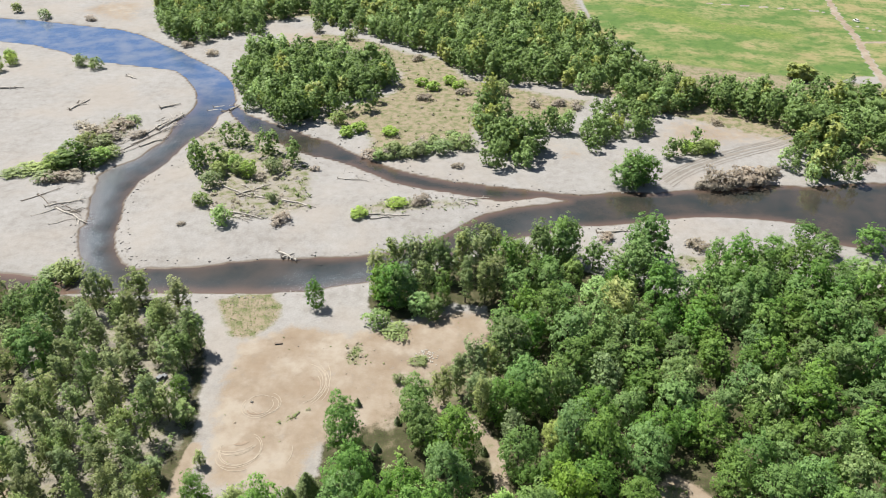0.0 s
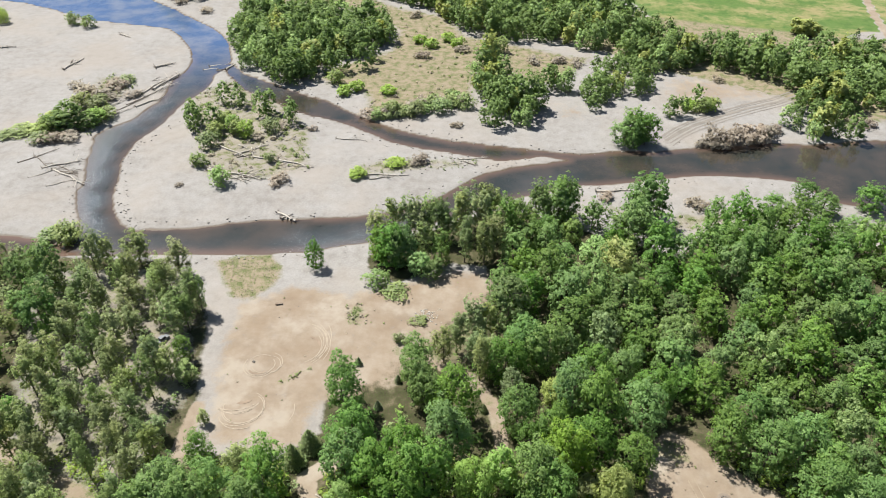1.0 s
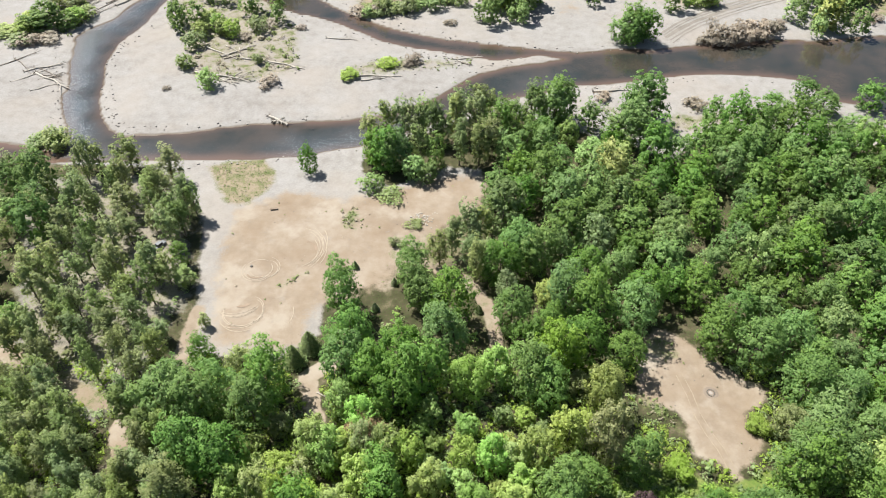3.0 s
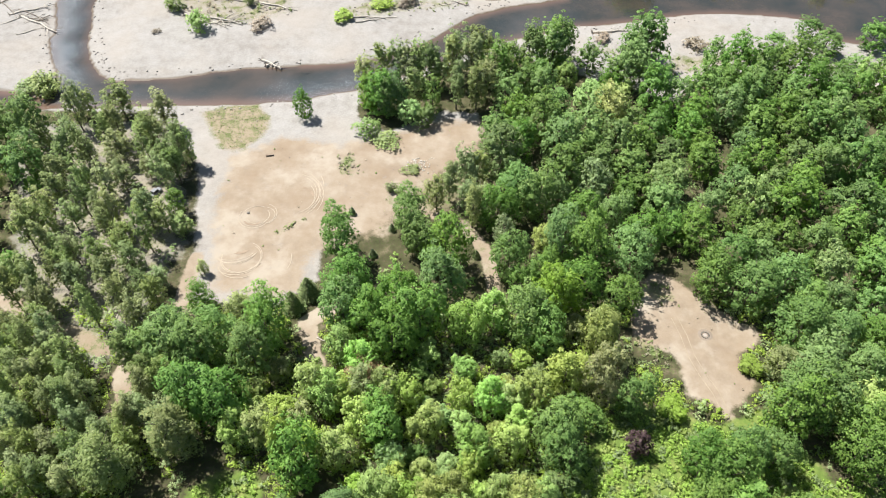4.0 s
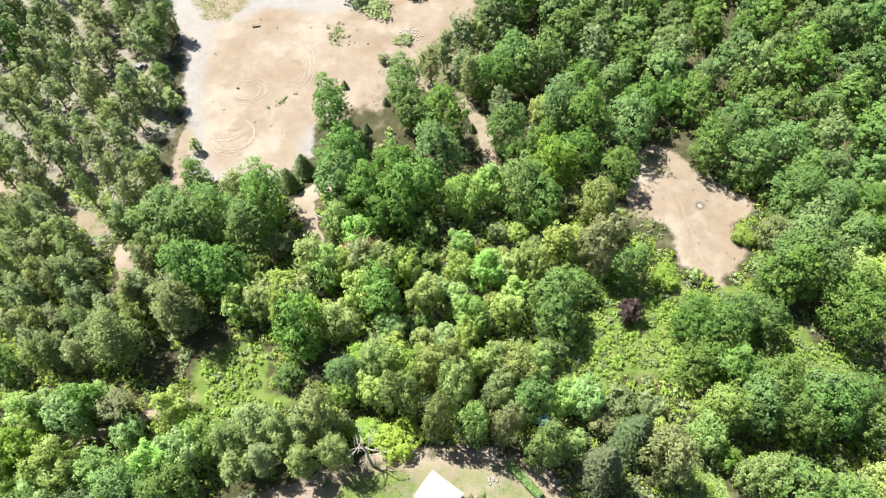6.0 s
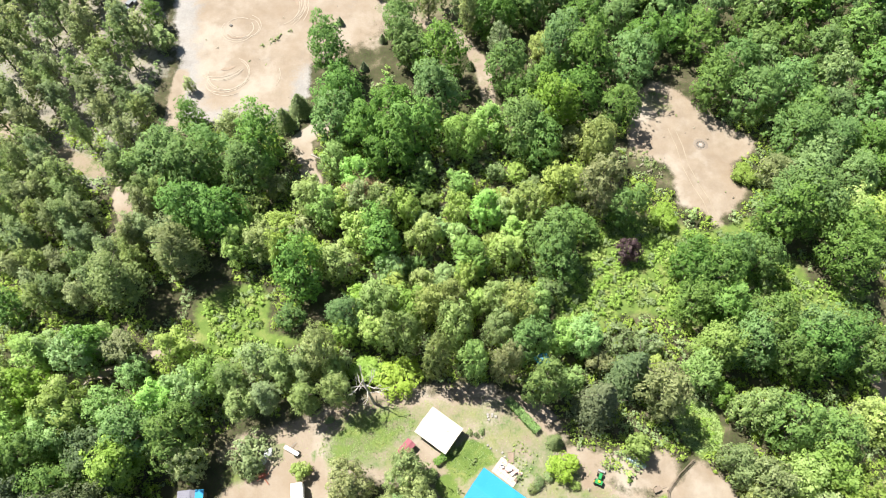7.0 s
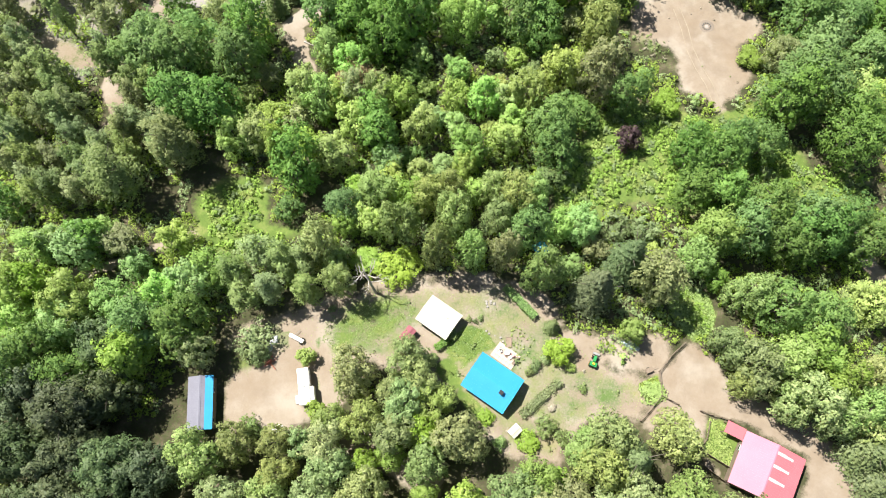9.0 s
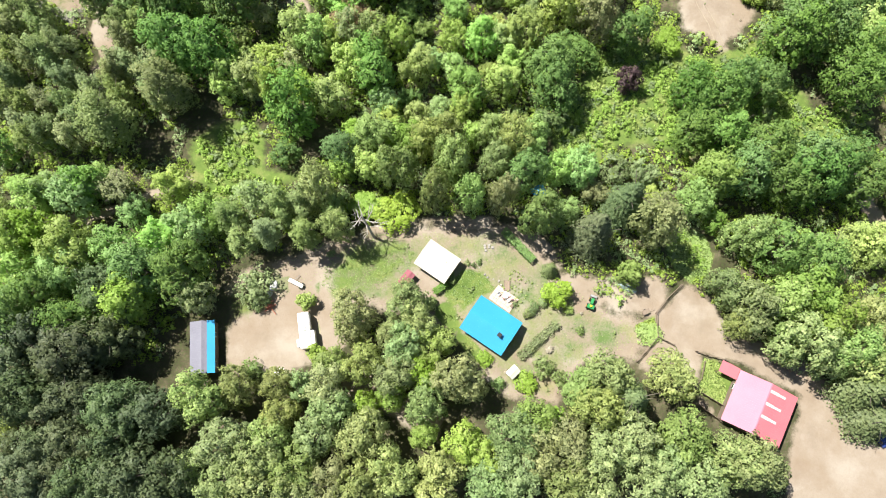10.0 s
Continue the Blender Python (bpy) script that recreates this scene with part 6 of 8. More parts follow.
WEEDS = []
for ring, step, keep in ((GLADE_EDGE, 1.0, 0.9), (GLADE_TOP, 1.3, 0.6), (SECOND_CLEARING, 3.2, 0.14), (WEEDS_BY_THE_RIVER, 0.7, 0.55), (WEED_RING, 0.8, 0.7), (WEED_STREAK, 0.8, 0.6), (CLEARING, 3.4, 0.10), (NORTH_SCRUB, 3.6, 0.2), (ISLAND_BUSHES, 3.0, 0.35), (LEFT_ISLET, 3.0, 0.5), (BAR_WEEDS, 2.2, 0.4), (RIVERSIDE_WEEDS, 2.6, 0.5), (YARD, 3.0, 0.18)):
    for x, y in scatter(rng, ring, step, keep):
        if level(x, y) > WATER_LEVEL + 0.2:
            s = 0.5 if ring in (CLEARING, SECOND_CLEARING) else 0.42 if ring is WEEDS_BY_THE_RIVER else 1.4 if ring is WEED_STREAK else 1.5 if ring is NORTH_SCRUB else 2.0 if ring in (LEFT_ISLET, ISLAND_BUSHES) else 1.0
            if ring is WEEDS_BY_THE_RIVER and float(fbm(np.array([x]), np.array([y]), 0.2, 3)[0]) < -0.25:
                continue
            WEEDS.append((rng.choice(["shrub", "shrub", "dry"] if ring is WEEDS_BY_THE_RIVER else ["shrub", "shrub", "dry"]), x, y, s * rng.uniform(0.2, 0.7), s * rng.uniform(0.6, 1.6)))


grove("weeds", "dry and green weeds in tufts on gravel and sand", WEEDS, 30, 0.26, "weeds")


def grass_blades(name, label, ring, per_metre, high, kind):
    """Short grass standing over a ring."""
    xs, ys = [p[0] for p in ring], [p[1] for p in ring]
    r = np.random.RandomState(len(ring) * 7 + int(per_metre * 10))
    n = int((max(xs) - min(xs)) * (max(ys) - min(ys)) * per_metre)
    x, y = r.uniform(min(xs), max(xs), n), r.uniform(min(ys), max(ys), n)
    good = (inside(x, y, ring) > 0.2) & (fbm(x, y, 0.25, 9) > -0.35)
    x, y = x[good], y[good]
    at = np.stack([x, y, [level(a, b) + high * 0.35 for a, b in zip(x, y)]], 1)
    normal = r.normal(size=at.shape) * (0.8, 0.8, 0.4) + (0, 0, 0.8)
    face = r.normal(scale=0.3, size=at.shape) + (0, 0, 1)
    tagged(new(name, leaf_mesh(name, spray(at, normal, face, high * r.uniform(0.5, 1.4, (len(at), 1)), r), LEAF[kind])), label, "grass", kind="stuff")


grass_blades("garden_grass", "lush green grass plot beside the barn", BARN_GARDEN, 30, 0.34, "lime")
grass_blades("garden_grass", "lush green grass in the corral corner", CORNER_BED, 30, 0.34, "lime")
grass_blades("tall_grass", "lush bright green grass in a sunny glade", GREEN_GLADE, 26, 0.4, "lime")
grass_blades("lawn_grass", "patchy green lawn of the yard", LAWN, 12, 0.2, "shrub")
grass_blades("lawn_grass", "patchy green lawn beside the house", NEAR_LAWN, 10, 0.2, "shrub")
grass_blades("yard_grass", "thin dry grass over the yard", YARD, 1.3, 0.2, "shrub")
STONE = mottled("river_stone", (0.16, 0.15, 0.14), (0.34, 0.32, 0.29), 2.0)
DARK_STONE = mottled("dark_stone", (0.08, 0.075, 0.07), (0.18, 0.17, 0.155), 2.0)


def stone_verts(rng, size):
    """An eight-cornered boulder, uneven."""
    out = []
    for sx, sy, sz in ((-1, -1, -1), (1, -1, -1), (1, 1, -1), (-1, 1, -1), (-0.6, -0.7, 1), (0.7, -0.6, 1), (0.6, 0.7, 1), (-0.7, 0.6, 1)):
        out.append((sx * size * rng.uniform(0.35, 0.6), sy * size * rng.uniform(0.3, 0.55), sz * size * rng.uniform(0.2, 0.4)))
    return out


STONE_FACES = [(3, 2, 1, 0), (4, 5, 6, 7), (0, 1, 5, 4), (1, 2, 6, 5), (2, 3, 7, 6), (3, 0, 4, 7)]


def stone_bed(name, label, spots, material):
    verts, faces = [], []
    for x, y, s in spots:
        z, base = level(x, y), len(verts)
        w = rng.uniform(0, 6.28)
        c, k = math.cos(w), math.sin(w)
        verts += [(x + a * c - b * k, y + a * k + b * c, z + d + 0.05 * s) for a, b, d in stone_verts(rng, s)]
        faces += [tuple(base + i for i in f) for f in STONE_FACES]
    me = bpy.data.meshes.new(name)
    me.from_pydata(verts, [], faces)
    me.materials.append(material)
    return tagged(new(name, me), label, "stones", kind="stuff")


def along(line, count, side, far):
    """Spots beside a band's edge."""
    out = []
    for _ in range(count):
        k = rng.randrange(len(line) - 1)
        (ax, ay, aw), (bx, by, bw) = line[k], line[k + 1]
        s = rng.random()
        dx, dy = bx - ax, by - ay
        n = math.hypot(dx, dy)
        off = (aw + s * (bw - aw) + rng.uniform(0.3, far)) * rng.choice(side)
        out.append((ax + s * dx - dy / n * off, ay + s * dy + dx / n * off, rng.uniform(0.3, 1.0)))
    return out


stone_bed("bank_stones", "grey stones along the water's edge", [p for p in along(MAIN_RIVER[8:], 420, (-1, 1), 5) + along(SIDE_CHANNEL, 260, (-1, 1), 6) if level(p[0], p[1]) > WATER_LEVEL - 0.1], STONE)
stone_bed("clearing_stones", "dark stones and clods on the sandy clearing", [(x, y, rng.uniform(0.15, 0.38)) for x, y in scatter(rng, CLEARING, 3.0, 0.07) + scatter(rng, SECOND_CLEARING, 3.0, 0.06)], DARK_STONE)
stone_bed("bar_stones", "scattered stones on the gravel bars", [(x, y, rng.uniform(0.4, 1.0)) for x, y in scatter(rng, ISLAND_BUSHES, 4.0, 0.4) + scatter(rng, LEFT_ISLET, 5.0, 0.4) + scatter(rng, BAR_WEEDS, 3.0, 0.5)], STONE)


def driftwood(x0, y0, x1, y1, thick=0.35, stubs=4, root=True, material=PALE_BARK, label="bleached driftwood log with broken limbs on the gravel"):
    length = math.hypot(x1 - x0, y1 - y0)
    w = math.atan2(y1 - y0, x1 - x0)
    ob = empty("driftwood_log", pose(x0, y0, level((x0 + x1) / 2, (y0 + y1) / 2), 0, 0, math.degrees(w)), label, "driftwood", "driftwood logs")
    r = random.Random(int(abs(x0 * 31 + y0 * 17)))
    p = Vector((0, 0, thick * 0.8))
    bm = bmesh.new()
    for k in range(4):
        q = Vector((length * (k + 1) / 4, r.uniform(-0.04, 0.04) * length, thick * (0.8 - 0.1 * k) + r.uniform(0, 0.1)))
        rod(bm, p, q, thick * (1 - 0.17 * k), thick * (1 - 0.17 * (k + 1)), 7)
        p = q
    part("trunk", bm, material, ob)
    for k in range(stubs):
        f = r.uniform(0.35, 0.98)
        a = r.choice((-1, 1)) * r.uniform(0.4, 1.2)
        ln = length * r.uniform(0.12, 0.32)
        b = Vector((length * f, 0, thick * 0.7))
        part("limb", rod(bmesh.new(), b, b + Vector((ln * math.cos(a), ln * math.sin(a), r.uniform(0.0, 0.4) * ln)), thick * 0.35, thick * 0.1, 5), material, ob)
    if root:
        for k in range(6):
            a = k * 1.05 + r.uniform(-0.3, 0.3)
            part("root", rod(bmesh.new(), (0, 0, thick), (-thick * r.uniform(0.6, 1.6), 3.2 * thick * math.cos(a), thick + 2.6 * thick * math.sin(a)), thick * 0.4, thick * 0.1, 5), DARK_WOOD, ob)
    return ob


DARK_WOOD = mottled("weathered_dark_wood", (0.10, 0.085, 0.07), (0.24, 0.21, 0.175), 4)
# log jams: middle, reach, number of logs, way that they lie
for jx, jy, reach, logs, way in ((-203, 372, 7, 4, 70), (-146, 350, 9, 6, 60), (-122, 366, 6, 5, 20), (-160, 257, 9, 4, 20), (-84, 251, 9, 7, -20), (-82, 272, 9, 5, -15), (-59, 222, 3, 3, -30), (-164, 310, 9, 5, 55), (10, 262, 8, 3, 5)):
    for k in range(logs):
        a, ln = radians(way + rng.gauss(0, 28)), rng.uniform(0.5, 1.1) * reach
        cx, cy = jx + rng.uniform(-0.6, 0.6) * reach, jy + rng.uniform(-0.4, 0.4) * reach
        driftwood(cx - ln / 2 * math.cos(a), cy - ln / 2 * math.sin(a), cx + ln / 2 * math.cos(a), cy + ln / 2 * math.sin(a), rng.uniform(0.16, 0.34), 3, k % 2 == 0, rng.choice((PALE_BARK, PALE_BARK, DARK_WOOD)), "weathered driftwood log in a jam on the gravel bar")
for row in ((-204, 362, -200, 378, 0.6), (-193, 416, -186, 411, 0.5), (-156, 366, -147, 373, 0.7), (-148, 338, -141, 360, 0.7), (-152, 333, -146, 352, 0.5), (-168, 258, -153, 266, 0.45), (-163, 257, -145, 245, 0.5),
            (-105, 261, -88, 254, 0.5), (-98, 256, -74, 249, 0.55), (-94, 252, -78, 248, 0.4), (-90, 269, -77, 279, 0.45), (-98, 277, -83, 267, 0.4), (-82, 268, -66, 263, 0.4), (-70, 265, -54, 259, 0.45), (-48, 286, -34, 284, 0.35),
            (-38, 252, -14, 254, 0.45), (-30, 250, -20, 252, 0.35), (-259, 392, -245, 394, 0.7), (7, 268, 20, 270, 0.35), (62, 242, 76, 243, 0.5), (-128, 371, -118, 376, 0.6), (-130, 366, -116, 372, 0.5), (-118, 366, -112, 377, 0.5),
            (-172, 305, -158, 322, 0.5), (-168, 300, -156, 312, 0.45), (-150, 318, -140, 330, 0.5)):
    driftwood(*row)
for row in ((-170, 250, -157, 262, 0.3), (-166, 262, -150, 252, 0.28), (-176, 268, -164, 256, 0.25), (-160, 244, -150, 250, 0.22), (-180, 262, -168, 275, 0.25),
            (-150, 330, -138, 348, 0.3), (-155, 320, -143, 338, 0.28), (-158, 312, -148, 330, 0.25), (-161, 305, -150, 318, 0.25), (-148, 346, -139, 360, 0.3)):
    driftwood(*row, 5, True, rng.choice((PALE_BARK, DARK_WOOD)), "weathered driftwood branch stranded on the western bar")
driftwood(-63, 225.5, -55.5, 220.5, 0.55, 9)
driftwood(-61, 222, -57, 225, 0.4, 6)
driftwood(-30.4, 101.9, -28, 100.6, 0.18, 1, False)
driftwood(-68.5, 107.8, -65.3, 109.7, 0.16, 1, False)
driftwood(-83, 110, -82.2, 103, 0.15, 1, False, label="pale fallen pole lying beside the forest track")


def dead_tree(x, y, high):
    ob = empty("dead_tree", pose(x, y, level(x, y)), "leafless grey dead tree leaning at the lawn's edge", "tree")
    r = random.Random(5)
    bm = bmesh.new()
    rod(bm, (0, 0, -0.3), (-0.9, 1.2, high * 0.55), 0.32, 0.22, 8)
    rod(bm, (-0.9, 1.2, high * 0.55), (-1.6, 2.4, high), 0.22, 0.08, 7)
    part("trunk", bm, PALE_BARK, ob)

    def limb(bm, a, way, length, thick, depth):
        b = a + way * length
        rod(bm, a, b, thick, thick * 0.55, 5)
        if depth:
            for _ in range(3):
                turn = (way + Vector((r.uniform(-0.9, 0.9), r.uniform(-0.9, 0.9), r.uniform(-0.2, 0.5)))).normalized()
                limb(bm, a + way * length * r.uniform(0.45, 1.0), turn, length * r.uniform(0.45, 0.65), thick * 0.5, depth - 1)

    for k in range(8):
        f = 0.45 + 0.07 * k
        a = Vector((-1.6 * f, 2.4 * f, high * f))
        w = k * 2.4
        bm = bmesh.new()
        limb(bm, a, Vector((math.cos(w), math.sin(w), 0.45)).normalized(), high * 0.26, 0.11, 2)
        part("limb", bm, PALE_BARK, ob)
    return ob


dead_tree(-13.9, 37.5, 11.0)

# ---- marks on the clearing ----
TRACK_SOIL = mottled("loose_pale_soil", (0.255, 0.215, 0.165), (0.335, 0.290, 0.230), 0.9)
TURNED_SOIL = mottled("turned_dark_soil", (0.17, 0.13, 0.095), (0.27, 0.21, 0.155), 1.5)


def tyre_track(cx, cy, r, a0, a1, squash=1.0, tilt=0.0, width=0.2, material=None):
    n = max(6, int(abs(a1 - a0) / 7))
    verts, faces = [], []
    c, k = math.cos(radians(tilt)), math.sin(radians(tilt))
    for i in range(n + 1):
        a = radians(a0 + (a1 - a0) * i / n)
        for d in (-width / 2, width / 2):
            u, v = (r + d) * math.cos(a), (r + d) * squash * math.sin(a)
            x, y = cx + u * c - v * k, cy + u * k + v * c
            verts.append((x, y, level(x, y) + 0.07))
        if i:
            faces.append((2 * i - 2, 2 * i - 1, 2 * i + 1, 2 * i))
    me = bpy.data.meshes.new("tyre_track")
    me.from_pydata(verts, [], faces)
    me.materials.append(material or TRACK_SOIL)
    return tagged(new("tyre_track", me), "pale curved tyre track pressed into the soil", "tyre track", "tyre tracks on the clearing", "structure")


for row in ((-53, 145, 4.6, 150, 330, 1.0), (-53, 145, 3.9, 160, 345, 1.0), (-52, 145.5, 3.3, 200, 400, 1.0), (-51, 146, 4.4, -60, 70, 1.0), (-50.5, 145.5, 3.4, -70, 80, 1.0), (-54, 129.5, 5.6, 170, 330, 1.05), (-53.4, 129.2, 5.0, -40, 70, 1.1),
            (-53.2, 129, 4.5, -50, 60, 1.1), (-56, 133, 6.2, 225, 340, 1.0), (-56.5, 134, 6.9, 230, 330, 1.0), (-57, 136, 8.0, 240, 318, 1.0), (-54, 128, 6.4, 200, 300, 1.0), (-43, 154, 8.2, -55, 75, 1.1), (-43, 154, 7.4, -60, 60, 1.1),
            (-42.4, 153, 6.3, -70, 40, 1.1), (-44, 155, 9.2, -45, 50, 1.1), (-43.5, 153, 10.0, -30, 40, 1.1), (-47, 128, 7.0, -30, 20, 1.0), (-54.5, 128.6, 5.2, 180, 320, 1.0), (-55, 130.5, 7.4, 235, 335, 1.05), (-43.2, 153.6, 8.8, -50, 60, 1.1), (-44.6, 156, 11.0, -40, 30, 1.1), (-52.6, 145.2, 4.2, 60, 150, 1.0)):
    tyre_track(*row)
for row in ((-54.5, 131.8, 1.6, 200, 330, 0.6, 20, 1.4), (-53.2, 143.9, 2.6, 200, 330, 0.8, 0, 0.5), (-41, 152.5, 4.5, 10, 80, 1.0, 0, 0.7)):
    tyre_track(*row, material=TURNED_SOIL)


def rut(points, width, material, label):
    """A worn wheel rut along a line."""
    verts, faces = [], []
    for k, ((ax, ay), (bx, by)) in enumerate(zip(points, points[1:])):
        n = max(2, int(math.hypot(bx - ax, by - ay) / 2.5))
        dx, dy = (bx - ax) / math.hypot(bx - ax, by - ay), (by - ay) / math.hypot(bx - ax, by - ay)
        for i in range(n + (k == len(points) - 2)):
            x, y = ax + (bx - ax) * i / n, ay + (by - ay) * i / n
            w = width * rng.uniform(0.7, 1.3) / 2
            for d in (-w, w):
                verts.append((x - dy * d, y + dx * d, level(x - dy * d, y + dx * d) + 0.09))
    for i in range(len(verts) // 2 - 1):
        faces.append((2 * i, 2 * i + 1, 2 * i + 3, 2 * i + 2))
    me = bpy.data.meshes.new("wheel_rut")
    me.from_pydata(verts, [], faces)
    me.materials.append(material)
    return tagged(new("wheel_rut", me), label, "wheel rut", "wheel ruts on the gravel bar", "structure")


WET_GRAVEL = mottled("packed_grey_gravel", (0.13, 0.12, 0.105), (0.23, 0.21, 0.185), 0.6)
for off, wide in ((-3.2, 1.2), (-1.6, 0.7), (0.4, 1.8), (2.6, 0.8), (4.6, 0.6)):
    rut([(x + 0.4 * off + rng.uniform(-0.5, 0.5), y - off + rng.uniform(-0.6, 0.6)) for x, y in BAR_ROAD], wide, WET_GRAVEL, "dark wheel rut pressed into the gravel bar")


GLADE_SOIL = mottled("trodden_glade_soil", (0.20, 0.165, 0.12), (0.29, 0.245, 0.185), 0.9)
GLADE_RUT = [(68, 78.5), (66.8, 84.8), (65.1, 89.4), (63.7, 94.7), (63.3, 100.6), (62.2, 106.7)]
for off in (-0.8, 0.8):
    rut([(x + off, y + 0.3 * off) for x, y in GLADE_RUT], 0.22, GLADE_SOIL, "pale wheel rut across the small clearing")


def fire_pit(x, y):
    ob = empty("fire_pit", pose(x, y, level(x, y)), "round fire pit of pale stones with ash", "fire pit")
    bm = bmesh.new()
    bmesh.ops.create_cone(bm, cap_ends=True, segments=16, radius1=0.6, radius2=0.35, depth=0.12, matrix=Matrix.Translation((0, 0, 0.08)))
    part("ash", bm, mottled("ash", (0.24, 0.215, 0.195), (0.31, 0.285, 0.26), 3), ob, "pale grey ash")
    bm = bmesh.new()
    bmesh.ops.create_cone(bm, cap_ends=True, segments=22, radius1=1.9, radius2=1.5, depth=0.08, matrix=Matrix.Translation((0, 0, 0.03)))
    part("scorched_soil", bm, mottled("scorched_soil", (0.150, 0.122, 0.098), (0.215, 0.180, 0.145), 1.2), ob, "trodden dark soil round the ash")
    r = random.Random(3)
    for k in range(11):
        bm = bmesh.new()
        vs = [bm.verts.new(v) for v in stone_verts(r, 0.45)]
        for f in STONE_FACES:
            bm.faces.new([vs[i] for i in f])
        o = part("stone", bm, DARK_STONE, ob)
        w = 6.283 * k / 11
        o.location = (0.95 * math.cos(w), 0.95 * math.sin(w), 0.1)
    return ob


fire_pit(68.8, 101.0)

# ---- buildings ----
BLUE_METAL = mottled("blue_roof_metal", (0.025, 0.224, 0.432), (0.037, 0.274, 0.498), 0.8, 0.4, 0.0, 0.1, 0.005)
WHITE_METAL = mottled("cream_roof_metal", (0.400, 0.385, 0.325), (0.450, 0.432, 0.372), 0.8, 0.45, 0.0, 0.1, 0.005)
GREY_METAL = mottled("slate_grey_roof_metal", (0.120, 0.122, 0.158), (0.175, 0.176, 0.215), 0.8, 0.5, 0.0, 0.1, 0.005)
RED_METAL = mottled("faded_red_roof_metal", (0.385, 0.105, 0.128), (0.455, 0.145, 0.165), 0.8, 0.45, 0.0, 0.1, 0.005)
# lit copy of the barn's red: the sun's sheen put into a paler pink
SUNLIT_RED_METAL = mottled("sunlit_red_roof_metal", (0.400, 0.150, 0.210), (0.450, 0.185, 0.245), 0.8, 0.45, 0.0, 0.1, 0.005)
MAROON = mottled("maroon_roof", (0.183, 0.058, 0.075), (0.266, 0.091, 0.108), 1.5)
SKYLIGHT = mottled("translucent_roof_panel", (0.440, 0.380, 0.380), (0.520, 0.460, 0.460), 2, 0.35)
TIMBER = mottled("weathered_boards", (0.13, 0.10, 0.075), (0.24, 0.19, 0.145), 4)
CREAM_WALL = mottled("cream_painted_wall", (0.48, 0.44, 0.36), (0.58, 0.54, 0.45), 2)
DARK_GLASS = Mat("window_glass", 0.08, 0.0, 0.6).colour((0.03, 0.035, 0.04)).m
WHITE_PAINT = mottled("white_paint", (0.6, 0.6, 0.58), (0.7, 0.7, 0.68), 2, 0.4)
BLACK = mottled("black_rubber", (0.015, 0.015, 0.015), (0.04, 0.04, 0.04), 5)
STEEL = mottled("grey_steel", (0.22, 0.22, 0.22), (0.36, 0.36, 0.36), 4, 0.45, 0.7)
CONCRETE = mottled("concrete", (0.30, 0.28, 0.25), (0.42, 0.40, 0.36), 2)


def slope(parent, material, length, run, rise, y_side, z, ribs=0.45, thick=0.07):
    """A pitched metal sheet from the ridge down to the eave, with standing ribs. y_side: +1 or -1."""
    way, span = math.atan2(rise, run), math.hypot(run, rise)
    m = Matrix.Translation((0, 0, z)) @ Matrix.Rotation(-way * y_side, 4, "X")
    sheet_ob = part("roof_slope", box(bmesh.new(), (length, span, thick), m @ Matrix.Translation((0, y_side * span / 2, 0))), material, parent)
    n = int(length / ribs)
    me = bpy.data.meshes.new("rib")
    bm = box(bmesh.new(), (0.05, span * 0.995, 0.05))
    bm.to_mesh(me)
    bm.free()
    me.materials.append(material)
    for k in range(n + 1):
        o = new("rib", me)
        o.parent = sheet_ob
        o.matrix_basis = m @ Matrix.Translation((-length / 2 + 0.03 + (length - 0.06) * k / n, y_side * span / 2, thick / 2 + 0.02))
    return sheet_ob


